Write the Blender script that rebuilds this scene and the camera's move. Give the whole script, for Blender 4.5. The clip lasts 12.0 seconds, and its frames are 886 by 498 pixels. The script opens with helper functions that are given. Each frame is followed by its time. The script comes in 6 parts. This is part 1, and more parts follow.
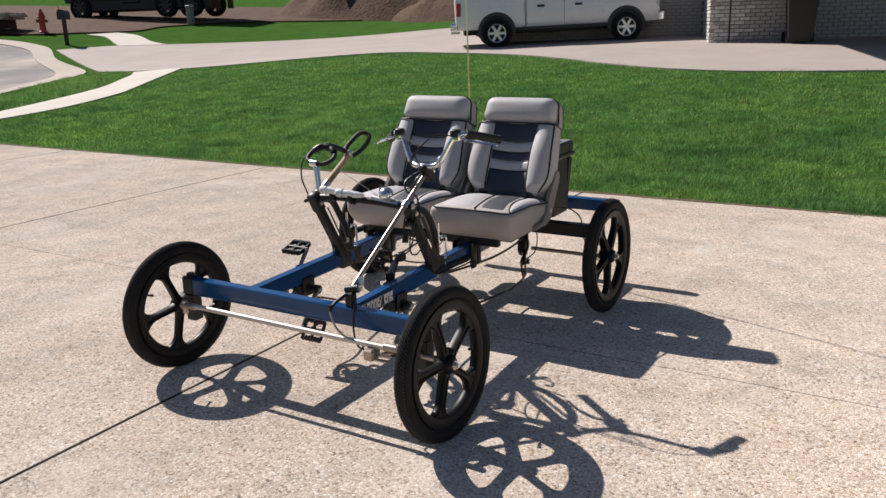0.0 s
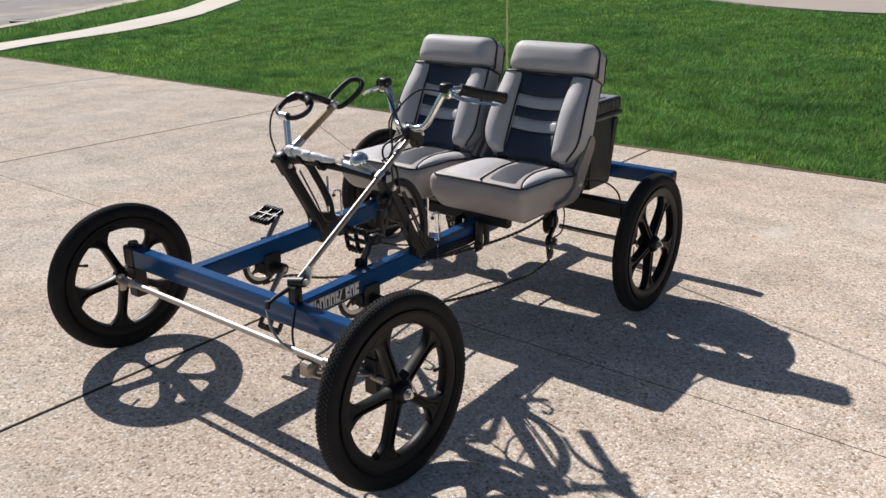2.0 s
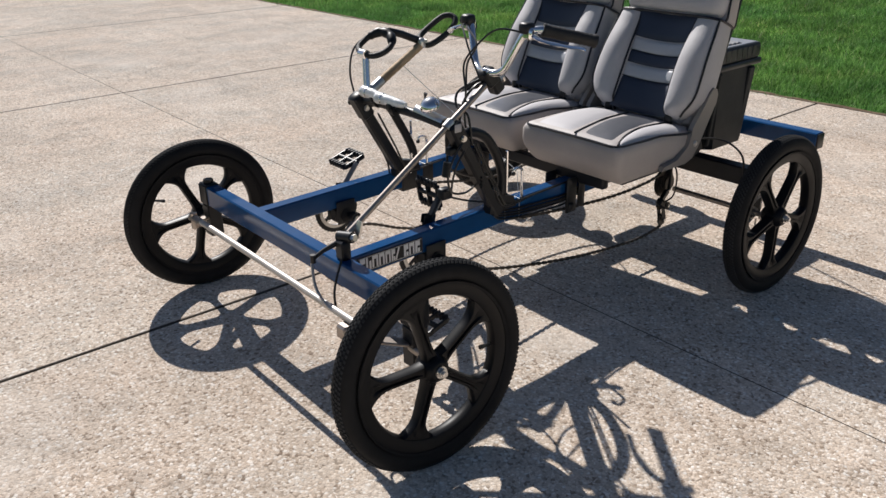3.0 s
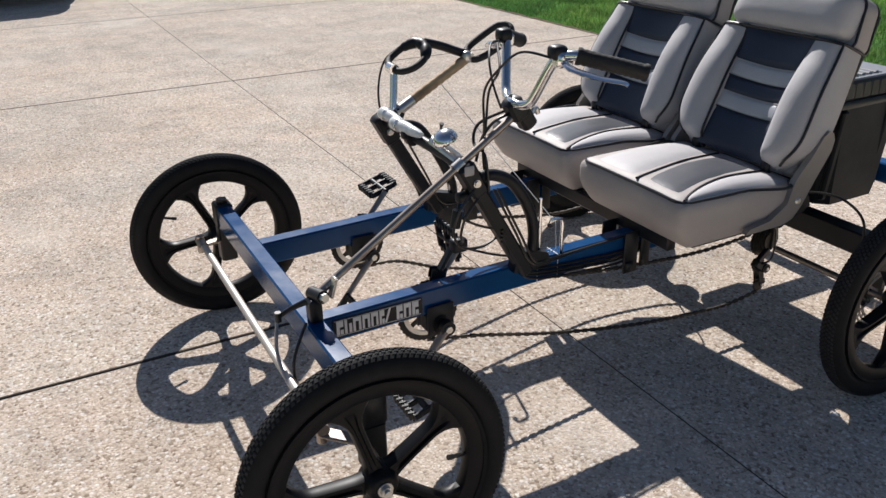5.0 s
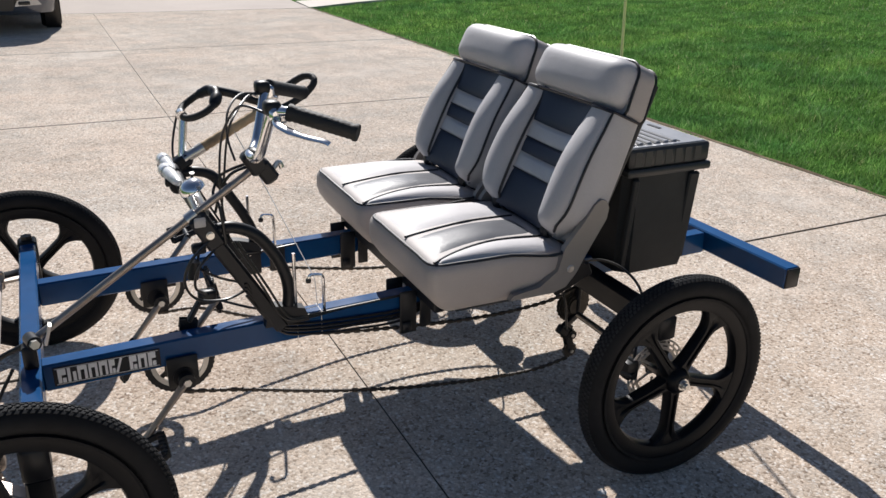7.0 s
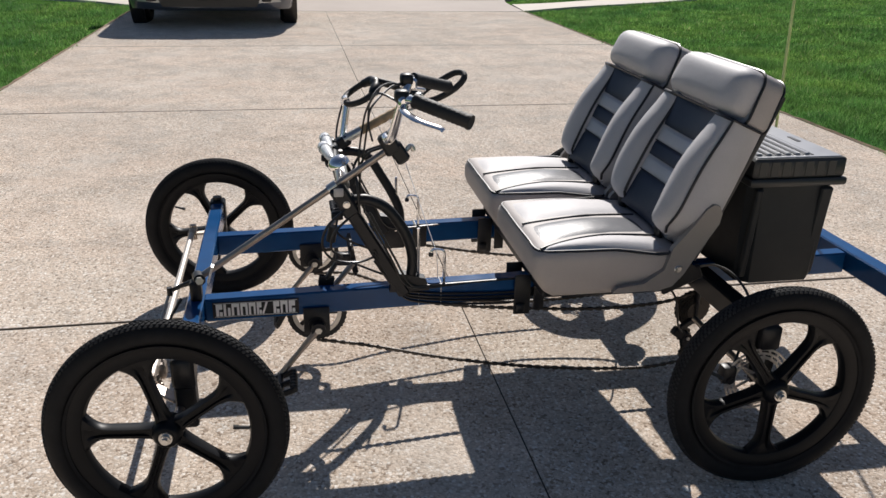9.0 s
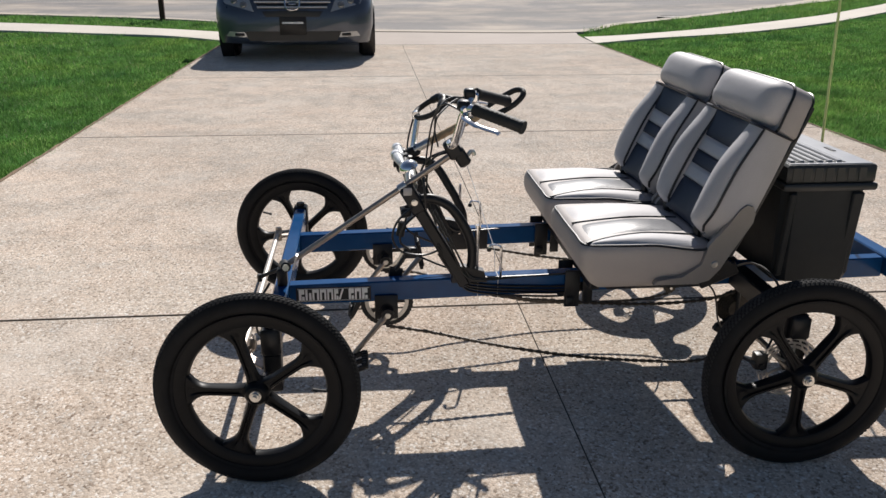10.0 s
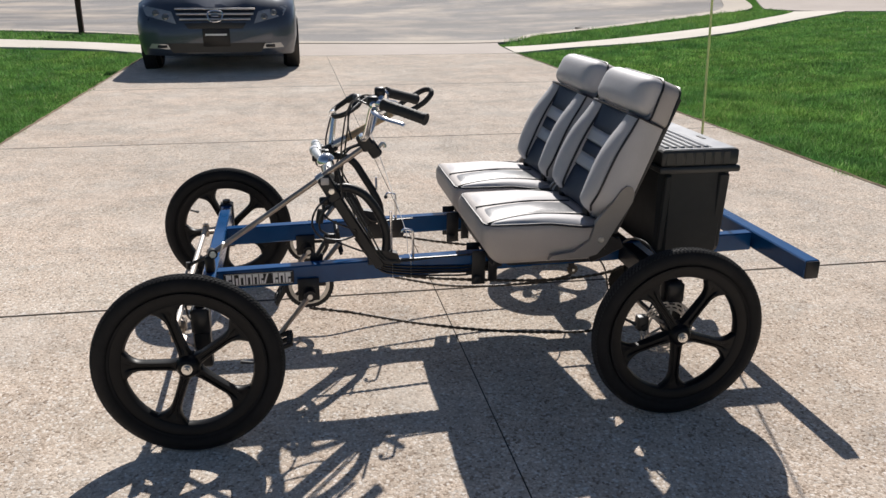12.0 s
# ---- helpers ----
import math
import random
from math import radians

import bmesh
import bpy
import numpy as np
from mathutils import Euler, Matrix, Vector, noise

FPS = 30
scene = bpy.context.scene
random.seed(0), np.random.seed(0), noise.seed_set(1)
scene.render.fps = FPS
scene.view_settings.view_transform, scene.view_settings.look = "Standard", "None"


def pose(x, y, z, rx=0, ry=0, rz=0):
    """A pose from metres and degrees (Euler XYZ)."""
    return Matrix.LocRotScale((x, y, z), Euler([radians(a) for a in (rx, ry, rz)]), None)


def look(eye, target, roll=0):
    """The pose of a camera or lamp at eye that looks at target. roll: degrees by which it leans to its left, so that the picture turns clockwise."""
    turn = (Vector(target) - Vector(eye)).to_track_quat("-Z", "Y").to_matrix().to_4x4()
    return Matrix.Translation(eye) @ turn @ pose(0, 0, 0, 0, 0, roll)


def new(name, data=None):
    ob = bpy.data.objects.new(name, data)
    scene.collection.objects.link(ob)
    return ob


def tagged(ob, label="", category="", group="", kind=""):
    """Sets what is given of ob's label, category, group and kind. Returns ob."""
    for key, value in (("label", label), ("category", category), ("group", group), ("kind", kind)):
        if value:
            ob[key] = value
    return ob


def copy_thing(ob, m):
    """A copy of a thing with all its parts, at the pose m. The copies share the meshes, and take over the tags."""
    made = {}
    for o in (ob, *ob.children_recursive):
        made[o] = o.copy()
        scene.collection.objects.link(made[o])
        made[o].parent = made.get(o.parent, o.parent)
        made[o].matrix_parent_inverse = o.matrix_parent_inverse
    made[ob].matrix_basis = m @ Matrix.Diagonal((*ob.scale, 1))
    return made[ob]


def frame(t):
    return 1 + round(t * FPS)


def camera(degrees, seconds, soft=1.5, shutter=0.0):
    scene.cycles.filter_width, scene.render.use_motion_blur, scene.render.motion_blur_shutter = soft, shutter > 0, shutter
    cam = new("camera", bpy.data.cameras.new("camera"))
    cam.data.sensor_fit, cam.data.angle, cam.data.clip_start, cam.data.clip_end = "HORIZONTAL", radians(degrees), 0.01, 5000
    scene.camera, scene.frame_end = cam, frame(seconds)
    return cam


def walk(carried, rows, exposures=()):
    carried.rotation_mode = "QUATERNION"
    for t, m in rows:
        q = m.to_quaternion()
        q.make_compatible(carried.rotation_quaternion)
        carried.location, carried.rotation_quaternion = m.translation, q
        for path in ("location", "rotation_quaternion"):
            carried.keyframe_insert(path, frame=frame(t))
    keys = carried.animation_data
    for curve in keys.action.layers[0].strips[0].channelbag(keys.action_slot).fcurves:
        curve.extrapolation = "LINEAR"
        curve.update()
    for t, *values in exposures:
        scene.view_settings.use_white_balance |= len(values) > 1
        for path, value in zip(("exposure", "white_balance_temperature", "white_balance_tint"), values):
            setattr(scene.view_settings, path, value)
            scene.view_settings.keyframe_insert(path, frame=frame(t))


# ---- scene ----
cam = camera(57.3, 12.0)
PATH = [
    (0, (0.201, 0.106, 1.295), (-0.794, 1.758, 0.765), -1.6),
    (0.5, (0.231, 0.333, 1.268), (-0.798, 1.94, 0.67), -1.1),
    (1, (0.276, 0.484, 1.272), (-0.832, 2.02, 0.627), -1.3),
    (1.5, (0.188, 0.67, 1.27), (-0.925, 2.197, 0.614), -0.6),
    (2, (0.141, 0.827, 1.275), (-1.01, 2.314, 0.593), -0.3),
    (2.5, (0.196, 1.049, 1.243), (-1.111, 2.365, 0.496), -0.8),
    (3, (0.179, 1.186, 1.245), (-1.224, 2.354, 0.427), -0.9),
    (3.5, (0.048, 1.327, 1.248), (-1.356, 2.476, 0.405), 0.1),
    (3.7, (0.03, 1.371, 1.243), (-1.386, 2.5, 0.394), 0.4),
    (5.3, (0.034, 1.819, 1.242), (-1.584, 2.64, 0.4), -1.2),
    (5.5, (0.05, 1.87, 1.242), (-1.563, 2.715, 0.415), -1.4),
    (6, (0.235, 2.037, 1.239), (-1.403, 2.888, 0.468), -1.6),
    (6.5, (0.335, 2.167, 1.26), (-1.337, 2.972, 0.515), -1.2),
    (7, (0.267, 2.309, 1.259), (-1.395, 3.131, 0.509), 1.3),
    (7.5, (0.29, 2.429, 1.246), (-1.434, 3.08, 0.468), 1.8),
    (7.7, (0.296, 2.447, 1.289), (-1.433, 2.991, 0.446), 2.2),
    (9.3, (0.596, 2.461, 1.273), (-1.26, 2.71, 0.569), 1.1),
    (9.5, (0.662, 2.497, 1.264), (-1.208, 2.675, 0.578), 0.9),
    (10, (0.774, 2.452, 1.272), (-1.099, 2.63, 0.594), 0.3),
    (10.5, (0.855, 2.389, 1.258), (-0.996, 2.723, 0.578), 0.9),
    (11, (0.961, 2.442, 1.265), (-0.887, 2.789, 0.583), 1.6),
    (11.5, (1.009, 2.486, 1.275), (-0.846, 2.786, 0.588), 0.8),
    (12, (1.022, 2.48, 1.266), (-0.838, 2.822, 0.616), 0.3),
]
walk(cam, [(t, look(eye, target, roll)) for t, eye, target, roll in PATH], exposures=[(0.0, 0.42, 6500, 13), (1.0, 0.37, 6450, 12), (3.0, 0.38, 6320, 10), (3.7, 0.40, 6300, 10), (5.5, 0.46, 6260, 10), (6.0, 0.49, 6250, 10),
    (7.5, 0.50, 6260, 10), (9.5, 0.32, 6400, 10), (10.0, 0.36, 6400, 10), (10.5, 0.38, 6400, 10), (12.0, 0.42, 6400, 10)])

# ---- light ----
SUN = Vector((-1.115, 0.285, 1.0)).normalized()
world = bpy.data.worlds.new("sky")
scene.world = world
world.use_nodes = True
_wn = world.node_tree.nodes
_sky = _wn.new("ShaderNodeTexSky")
_sky.sky_type = "NISHITA"
_sky.sun_disc = False
_sky.sun_elevation = math.asin(SUN.z)
_sky.sun_rotation = math.atan2(SUN.x, SUN.y)
_sky.air_density, _sky.dust_density, _sky.ozone_density = 0.8, 0.8, 1.0
world.node_tree.links.new(_sky.outputs[0], _wn["Background"].inputs[0])
_wn["Background"].inputs[1].default_value = 0.05
sun_data = bpy.data.lights.new("sun", "SUN")
sun_data.energy, sun_data.angle, sun_data.color = 5.0, radians(0.53), (1.0, 0.943, 0.878)
sun = new("sun", sun_data)
sun.rotation_euler = SUN.to_track_quat("Z", "Y").to_euler()
sun.location = SUN * 60


# ---- materials ----
class Mat:
    """A node material with a small vocabulary: coordinates, noises, ramps, mixes and bumps."""

    def __init__(self, name, rough=0.5, metal=0.0, spec=0.5, coat=0.0, color=(0.5, 0.5, 0.5), coat_rough=0.05):
        self.m = bpy.data.materials.new(name)
        self.m.use_nodes = True
        self.t = self.m.node_tree
        self.b = self.t.nodes["Principled BSDF"]
        self.b.inputs["Roughness"].default_value = rough
        self.b.inputs["Metallic"].default_value = metal
        self.b.inputs["Specular IOR Level"].default_value = spec
        self.b.inputs["Coat Weight"].default_value = coat
        self.b.inputs["Coat Roughness"].default_value = coat_rough
        self.b.inputs["Base Color"].default_value = (*color, 1)
        self.co = None

    def node(self, kind, **kw):
        n = self.t.nodes.new(kind)
        for k, v in kw.items():
            n.inputs[k].default_value = v
        return n

    def coords(self, world_space=False):
        if self.co is None:
            if world_space:
                self.co = self.node("ShaderNodeNewGeometry").outputs["Position"]
            else:
                self.co = self.node("ShaderNodeTexCoord").outputs["Object"]
        return self.co

    def noise(self, scale, detail=3.0, rough=0.55, world_space=False, stretch=None):
        n = self.node("ShaderNodeTexNoise", Scale=scale, Detail=detail, Roughness=rough)
        co = self.coords(world_space)
        if stretch:
            mp = self.node("ShaderNodeMapping", Scale=stretch)
            self.t.links.new(co, mp.inputs["Vector"])
            co = mp.outputs[0]
        self.t.links.new(co, n.inputs["Vector"])
        return n.outputs["Fac"]

    def cells(self, scale, world_space=False, out="Color", feature="F1"):
        n = self.node("ShaderNodeTexVoronoi", Scale=scale)
        n.feature = feature
        self.t.links.new(self.coords(world_space), n.inputs["Vector"])
        return n.outputs[out]

    def ramp(self, fac, *stops):
        r = self.node("ShaderNodeValToRGB")
        while len(r.color_ramp.elements) < len(stops):
            r.color_ramp.elements.new(0.5)
        for e, (p, c) in zip(r.color_ramp.elements, stops):
            e.position = p
            e.color = (*c, 1) if isinstance(c, tuple) else (c, c, c, 1)
        self.t.links.new(fac, r.inputs[0])
        return r.outputs[0]

    def mix(self, fac, a, b, mode="MIX"):
        n = self.t.nodes.new("ShaderNodeMix")
        n.data_type, n.blend_type = "RGBA", mode
        for sock, v in ((n.inputs[0], fac), (n.inputs[6], a), (n.inputs[7], b)):
            if isinstance(v, (int, float)):
                sock.default_value = v
            elif isinstance(v, tuple):
                sock.default_value = (*v, 1)
            else:
                self.t.links.new(v, sock)
        return n.outputs[2]

    def random(self):
        return self.node("ShaderNodeObjectInfo").outputs["Random"]

    def island(self):
        return self.node("ShaderNodeNewGeometry").outputs["Random Per Island"]

    def base(self, c):
        self.t.links.new(c, self.b.inputs["Base Color"])
        return self

    def gloss(self, fac, lo, hi):
        m = self.node("ShaderNodeMapRange")
        m.inputs["To Min"].default_value, m.inputs["To Max"].default_value = lo, hi
        self.t.links.new(fac, m.inputs[0])
        self.t.links.new(m.outputs[0], self.b.inputs["Roughness"])
        return self

    def bump(self, height, strength=0.3, distance=0.01):
        n = self.node("ShaderNodeBump", Strength=strength, Distance=distance)
        self.t.links.new(height, n.inputs["Height"])
        self.t.links.new(n.outputs[0], self.b.inputs["Normal"])
        return self


def plain(name, color, rough=0.5, metal=0.0, vary=0.15, scale=40.0, bump=0.0, **kw):
    """A surface of one colour with fine and coarse unevenness."""
    m = Mat(name, rough, metal, **kw)
    dark = tuple(c * (1 - vary) for c in color)
    lite = tuple(min(1, c * (1 + vary)) for c in color)
    fine, coarse = m.noise(scale, 4), m.noise(scale * 0.15, 2)
    m.base(m.mix(0.5, m.ramp(fine, (0.3, dark), (0.7, lite)), m.ramp(coarse, (0.35, dark), (0.65, lite))))
    m.gloss(m.noise(scale * 0.4, 4), max(0.02, rough - 0.08), min(1, rough + 0.1))
    if bump:
        m.bump(fine, bump, 0.003)
    return m.m


SPLASH = (-0.87, 4.76, 0.0)


def aggregate_material():
    """Exposed-aggregate concrete: small tan, white and brown pebbles in pale mortar, with broad stains."""
    m = Mat("exposed_aggregate", 0.88, spec=0.14)
    m.b.inputs["Diffuse Roughness"].default_value = 0.5
    m.coords(True)

    def pebbles(scale, lo, hi):
        """Rounded stones of many tones; the share that shows is picked cell by cell."""
        sep = m.node("ShaderNodeSeparateColor")
        m.t.links.new(m.cells(scale), sep.inputs[0])
        tone = m.ramp(sep.outputs[0], (0.0, (0.33, 0.252, 0.188)), (0.15, (0.51, 0.412, 0.322)), (0.42, (0.685, 0.575, 0.465)),
                      (0.72, (0.79, 0.685, 0.572)), (0.94, (0.92, 0.865, 0.79)))
        return tone, m.ramp(sep.outputs[1], (lo, 0.0), (hi, 1.0))

    coarse, pick = pebbles(125.0, 0.40, 0.47)
    fine, _ = pebbles(260.0, 0.5, 0.5)
    dist, dist_fine = m.cells(125.0, out="Distance"), m.cells(260.0, out="Distance")
    mortar = m.ramp(m.noise(240, 3, 0.7), (0.3, (0.56, 0.468, 0.378)), (0.7, (0.74, 0.640, 0.535)))
    col = m.mix(m.ramp(m.noise(70, 3), (0.43, 0.0), (0.54, 1.0)), mortar, fine)
    # stones stand out of darker, dirt-filled gaps
    col = m.mix(pick, col, m.mix(1.0, coarse, m.ramp(dist, (0.40, 1.0), (0.80, 0.74)), "MULTIPLY"))
    # where the skin of mortar has scaled off, bare grey grit; where it holds, a smooth pale film
    scaled = m.ramp(m.noise(2.3, 8, 0.72), (0.50, 0.0), (0.57, 1.0))
    col = m.mix(1.0, col, m.mix(scaled, (1.0, 1.0, 1.0), (0.90, 0.915, 0.93)), "MULTIPLY")
    film = m.ramp(m.noise(1.3, 7, 0.68), (0.53, 0.0), (0.70, 0.6))
    col = m.mix(film, col, m.ramp(m.noise(90, 3), (0.3, (0.70, 0.625, 0.54)), (0.7, (0.82, 0.755, 0.67))))
    # pale dried splash beside the vehicle
    gap = m.node("ShaderNodeVectorMath")
    gap.operation = "DISTANCE"
    gap.inputs[1].default_value = SPLASH
    m.t.links.new(m.coords(), gap.inputs[0])
    ragged = m.node("ShaderNodeMath")
    ragged.operation = "MULTIPLY_ADD"
    ragged.inputs[1].default_value = 0.55
    m.t.links.new(m.noise(9, 6, 0.7), ragged.inputs[0])
    m.t.links.new(gap.outputs["Value"], ragged.inputs[2])
    col = m.mix(m.ramp(ragged.outputs[0], (0.27, 0.5), (0.42, 0.0)), col, (0.86, 0.83, 0.78))
    big = m.ramp(m.noise(0.55, 5, 0.6), (0.3, 0.87), (0.7, 1.08))
    col = m.mix(1.0, col, big, "MULTIPLY")
    mid = m.ramp(m.noise(4.5, 5, 0.65), (0.3, 0.88), (0.72, 1.08))
    col = m.mix(1.0, col, mid, "MULTIPLY")
    rust = m.ramp(m.noise(1.1, 6, 0.72, stretch=(1.0, 0.6, 1.0)), (0.40, (1.0, 1.0, 1.0)), (0.66, (1.03, 0.975, 0.94)))
    col = m.mix(1.0, col, rust, "MULTIPLY")
    dirt = m.ramp(m.noise(2.6, 7, 0.75), (0.30, 0.78), (0.46, 1.0))
    col = m.mix(1.0, col, dirt, "MULTIPLY")
    own = m.ramp(m.random(), (0.0, 1.03), (1.0, 1.12))
    m.base(m.mix(1.0, col, own, "MULTIPLY"))
    m.bump(m.ramp(m.mix(0.35, dist, dist_fine), (0.1, 1.0), (0.75, 0.0)), 0.42, 0.004)
    return m.m


def concrete_material(name, color, scale=60.0):
    m = Mat(name, 0.85, spec=0.2)
    m.coords(True)
    c = m.mix(0.5, m.ramp(m.noise(scale, 4), (0.3, tuple(v * 0.82 for v in color)), (0.7, tuple(min(1, v * 1.12) for v in color))),
              m.ramp(m.noise(0.8, 5, 0.65), (0.3, tuple(v * 0.8 for v in color)), (0.7, tuple(min(1, v * 1.1) for v in color))))
    m.base(c)
    m.bump(m.noise(scale * 1.5, 3), 0.15, 0.004)
    return m.m


def street_material():
    m = Mat("worn_street", 0.9, spec=0.2)
    m.coords(True)
    grit = m.ramp(m.noise(45, 4), (0.3, (0.165, 0.158, 0.155)), (0.7, (0.25, 0.238, 0.232)))
    dust = m.ramp(m.noise(0.35, 6, 0.65), (0.45, 0.0), (0.7, 1.0))
    tracks = m.ramp(m.noise(0.6, 4, 0.6, stretch=(1.0, 0.12, 1.0)), (0.4, 0.85), (0.65, 1.1))
    m.base(m.mix(1.0, m.mix(dust, grit, (0.43, 0.37, 0.31)), tracks, "MULTIPLY"))
    m.bump(m.noise(80, 3), 0.2, 0.005)
    return m.m


def turf_material():
    """Soil and thatch under the blades, mown lawn further off."""
    m = Mat("mown_lawn", 0.95, spec=0.0)
    m.coords(True)
    fine = m.ramp(m.noise(55, 5, 0.7), (0.25, (0.030, 0.074, 0.017)), (0.5, (0.056, 0.130, 0.031)), (0.78, (0.090, 0.185, 0.049)))
    patch = m.ramp(m.noise(1.3, 5, 0.65), (0.3, (0.72, 0.8, 0.7)), (0.7, (1.15, 1.08, 1.0)))
    m.base(m.mix(1.0, fine, patch, "MULTIPLY"))
    m.bump(m.noise(70, 4, 0.7), 0.7, 0.03)
    return m.m


def blade_material():
    m = Mat("grass_blade", 0.6, spec=0.2)
    m.coords(True)
    own = m.ramp(m.island(), (0.0, (0.082, 0.195, 0.043)), (0.45, (0.125, 0.285, 0.072)), (0.85, (0.185, 0.380, 0.110)), (0.965, (0.26, 0.43, 0.15)), (1.0, (0.38, 0.41, 0.24)))
    patch = m.ramp(m.noise(0.9, 6, 0.7), (0.34, (0.56, 0.68, 0.72)), (0.5, (1.02, 0.98, 0.92)), (0.64, (1.40, 1.16, 0.98)))
    col = m.mix(1.0, own, patch, "MULTIPLY")
    clump = m.ramp(m.noise(3.2, 6, 0.72), (0.36, 0.55), (0.62, 1.24))
    col = m.mix(1.0, col, clump, "MULTIPLY")
    m.base(col)
    thin, both = m.node("ShaderNodeBsdfTranslucent"), m.node("ShaderNodeMixShader", Fac=0.42)
    m.t.links.new(col, thin.inputs[0])
    m.t.links.new(m.b.outputs[0], both.inputs[1])
    m.t.links.new(thin.outputs[0], both.inputs[2])
    m.t.links.new(both.outputs[0], m.t.nodes["Material Output"].inputs[0])
    return m.m


def dirt_material():
    m = Mat("bare_dirt", 0.95, spec=0.1)
    m.coords(True)
    m.base(m.mix(0.5, m.ramp(m.noise(1.2, 6, 0.7), (0.3, (0.040, 0.024, 0.017)), (0.7, (0.16, 0.10, 0.068))),
                 m.ramp(m.noise(25, 4), (0.3, (0.06, 0.038, 0.027)), (0.7, (0.16, 0.11, 0.08)))))
    m.bump(m.noise(6, 5), 0.8, 0.1)
    return m.m


def brick_material():
    m = Mat("painted_brick", 0.85, spec=0.2)
    own = m.ramp(m.random(), (0.0, (0.36, 0.335, 0.32)), (0.4, (0.53, 0.505, 0.485)), (1.0, (0.64, 0.625, 0.605)))
    m.base(m.mix(1.0, own, m.ramp(m.noise(30, 4), (0.3, 0.85), (0.7, 1.08)), "MULTIPLY"))
    m.bump(m.noise(60, 4), 0.3, 0.004)
    return m.m


def vinyl_material(name, color, rough=0.42):
    m = Mat(name, rough, spec=0.45)
    fine, coarse = m.noise(420, 3), m.noise(9, 4)
    m.base(m.mix(0.5, m.ramp(fine, (0.3, tuple(v * 0.88 for v in color)), (0.7, tuple(min(1, v * 1.08) for v in color))),
                 m.ramp(coarse, (0.3, tuple(v * 0.86 for v in color)), (0.7, tuple(min(1, v * 1.1) for v in color)))))
    m.gloss(coarse, rough - 0.07, rough + 0.1)
    h = m.mix(0.12, coarse, fine)
    m.bump(h, 0.2, 0.010)
    return m.m


def wrapped_material():
    """Brown handle wrapped in tape, with turns that show."""
    m = Mat("taped_wood", 0.7, spec=0.3)
    w = m.node("ShaderNodeTexWave", Scale=9.0, Distortion=1.5)
    m.t.links.new(m.coords(), w.inputs["Vector"])
    m.base(m.mix(0.5, m.ramp(w.outputs["Fac"], (0.2, (0.20, 0.13, 0.075)), (0.7, (0.55, 0.40, 0.24))),
                 m.ramp(m.noise(40, 4), (0.3, (0.24, 0.165, 0.10)), (0.7, (0.50, 0.37, 0.23)))))
    m.bump(w.outputs["Fac"], 0.4, 0.002)
    return m.m


AGG = aggregate_material()
CONC = concrete_material("pale_concrete", (0.56, 0.52, 0.46))
CONC_WARM = concrete_material("driveway_concrete", (0.385, 0.338, 0.305))
CURB = concrete_material("kerb_concrete", (0.42, 0.372, 0.315))
STREET = street_material()
TURF, BLADE, DIRT, BRICK = turf_material(), blade_material(), dirt_material(), brick_material()
JOINT = plain("joint_dirt", (0.085, 0.068, 0.052), 0.95, vary=0.3)
MORTAR = plain("mortar", (0.24, 0.225, 0.215), 0.95, vary=0.15)
BLUE = plain("blue_paint", (0.0075, 0.056, 0.165), 0.17, vary=0.16, scale=25, bump=0.06, spec=0.24)
BLACK = plain("black_paint", (0.0080, 0.0092, 0.0125), 0.42, vary=0.3, spec=0.32)
RIM = plain("black_nylon", (0.0036, 0.0044, 0.0064), 0.42, vary=0.25, spec=0.17)
RUBBER = plain("tyre_rubber", (0.0082, 0.0086, 0.0102), 0.72, vary=0.3, scale=60, bump=0.2, spec=0.2)
TREAD = plain("tread_rubber", (0.034, 0.0345, 0.036), 0.8, vary=0.4, scale=40, spec=0.15)
GRIP = plain("grip_rubber", (0.012, 0.012, 0.013), 0.65, vary=0.3, scale=120, bump=0.5)
CABLE = plain("cable_sheath", (0.010, 0.010, 0.011), 0.4, vary=0.2)
CHROME = plain("chrome", (0.76, 0.765, 0.78), 0.17, 1.0, vary=0.06)
STEEL = plain("zinc_steel", (0.58, 0.57, 0.55), 0.33, 1.0, vary=0.15)
ALLOY = plain("brushed_alloy", (0.70, 0.69, 0.67), 0.3, 1.0, vary=0.1)
MATTE = plain("matte_aluminium", (0.50, 0.465, 0.43), 0.5, 0.55, vary=0.12)
DULL = plain("dull_steel", (0.33, 0.29, 0.26), 0.45, 1.0, vary=0.25)
CHAIN = plain("oily_chain", (0.06, 0.052, 0.045), 0.5, 0.6, vary=0.4)
# same seat vinyl twice: shade coloured into one, light into the other
VINYL_SHADED = vinyl_material("shaded_vinyl", (0.385, 0.352, 0.338), 0.58)
VINYL_LIT = vinyl_material("lit_vinyl", (0.432, 0.420, 0.434), 0.58)
VINYL_MID = vinyl_material("mid_grey_vinyl", (0.092, 0.096, 0.110), 0.33)
VINYL_STRIPE = vinyl_material("stripe_vinyl", (0.43, 0.44, 0.475), 0.42)
VINYL_DARK = vinyl_material("slate_vinyl", (0.025, 0.034, 0.061), 0.48)
PIPING = plain("black_piping", (0.012, 0.012, 0.016), 0.4)
PLASTIC = plain("grey_plastic", (0.245, 0.222, 0.205), 0.5, vary=0.06)
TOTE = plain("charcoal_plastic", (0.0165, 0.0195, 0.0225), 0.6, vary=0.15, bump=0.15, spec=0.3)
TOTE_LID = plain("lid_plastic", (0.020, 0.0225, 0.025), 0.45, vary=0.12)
# sun glare on the lid top is put into this pale colour
LID_GLARE = plain("lid_top_glare", (0.24, 0.245, 0.265), 0.36, vary=0.12, spec=0.9)
TAPE = wrapped_material()
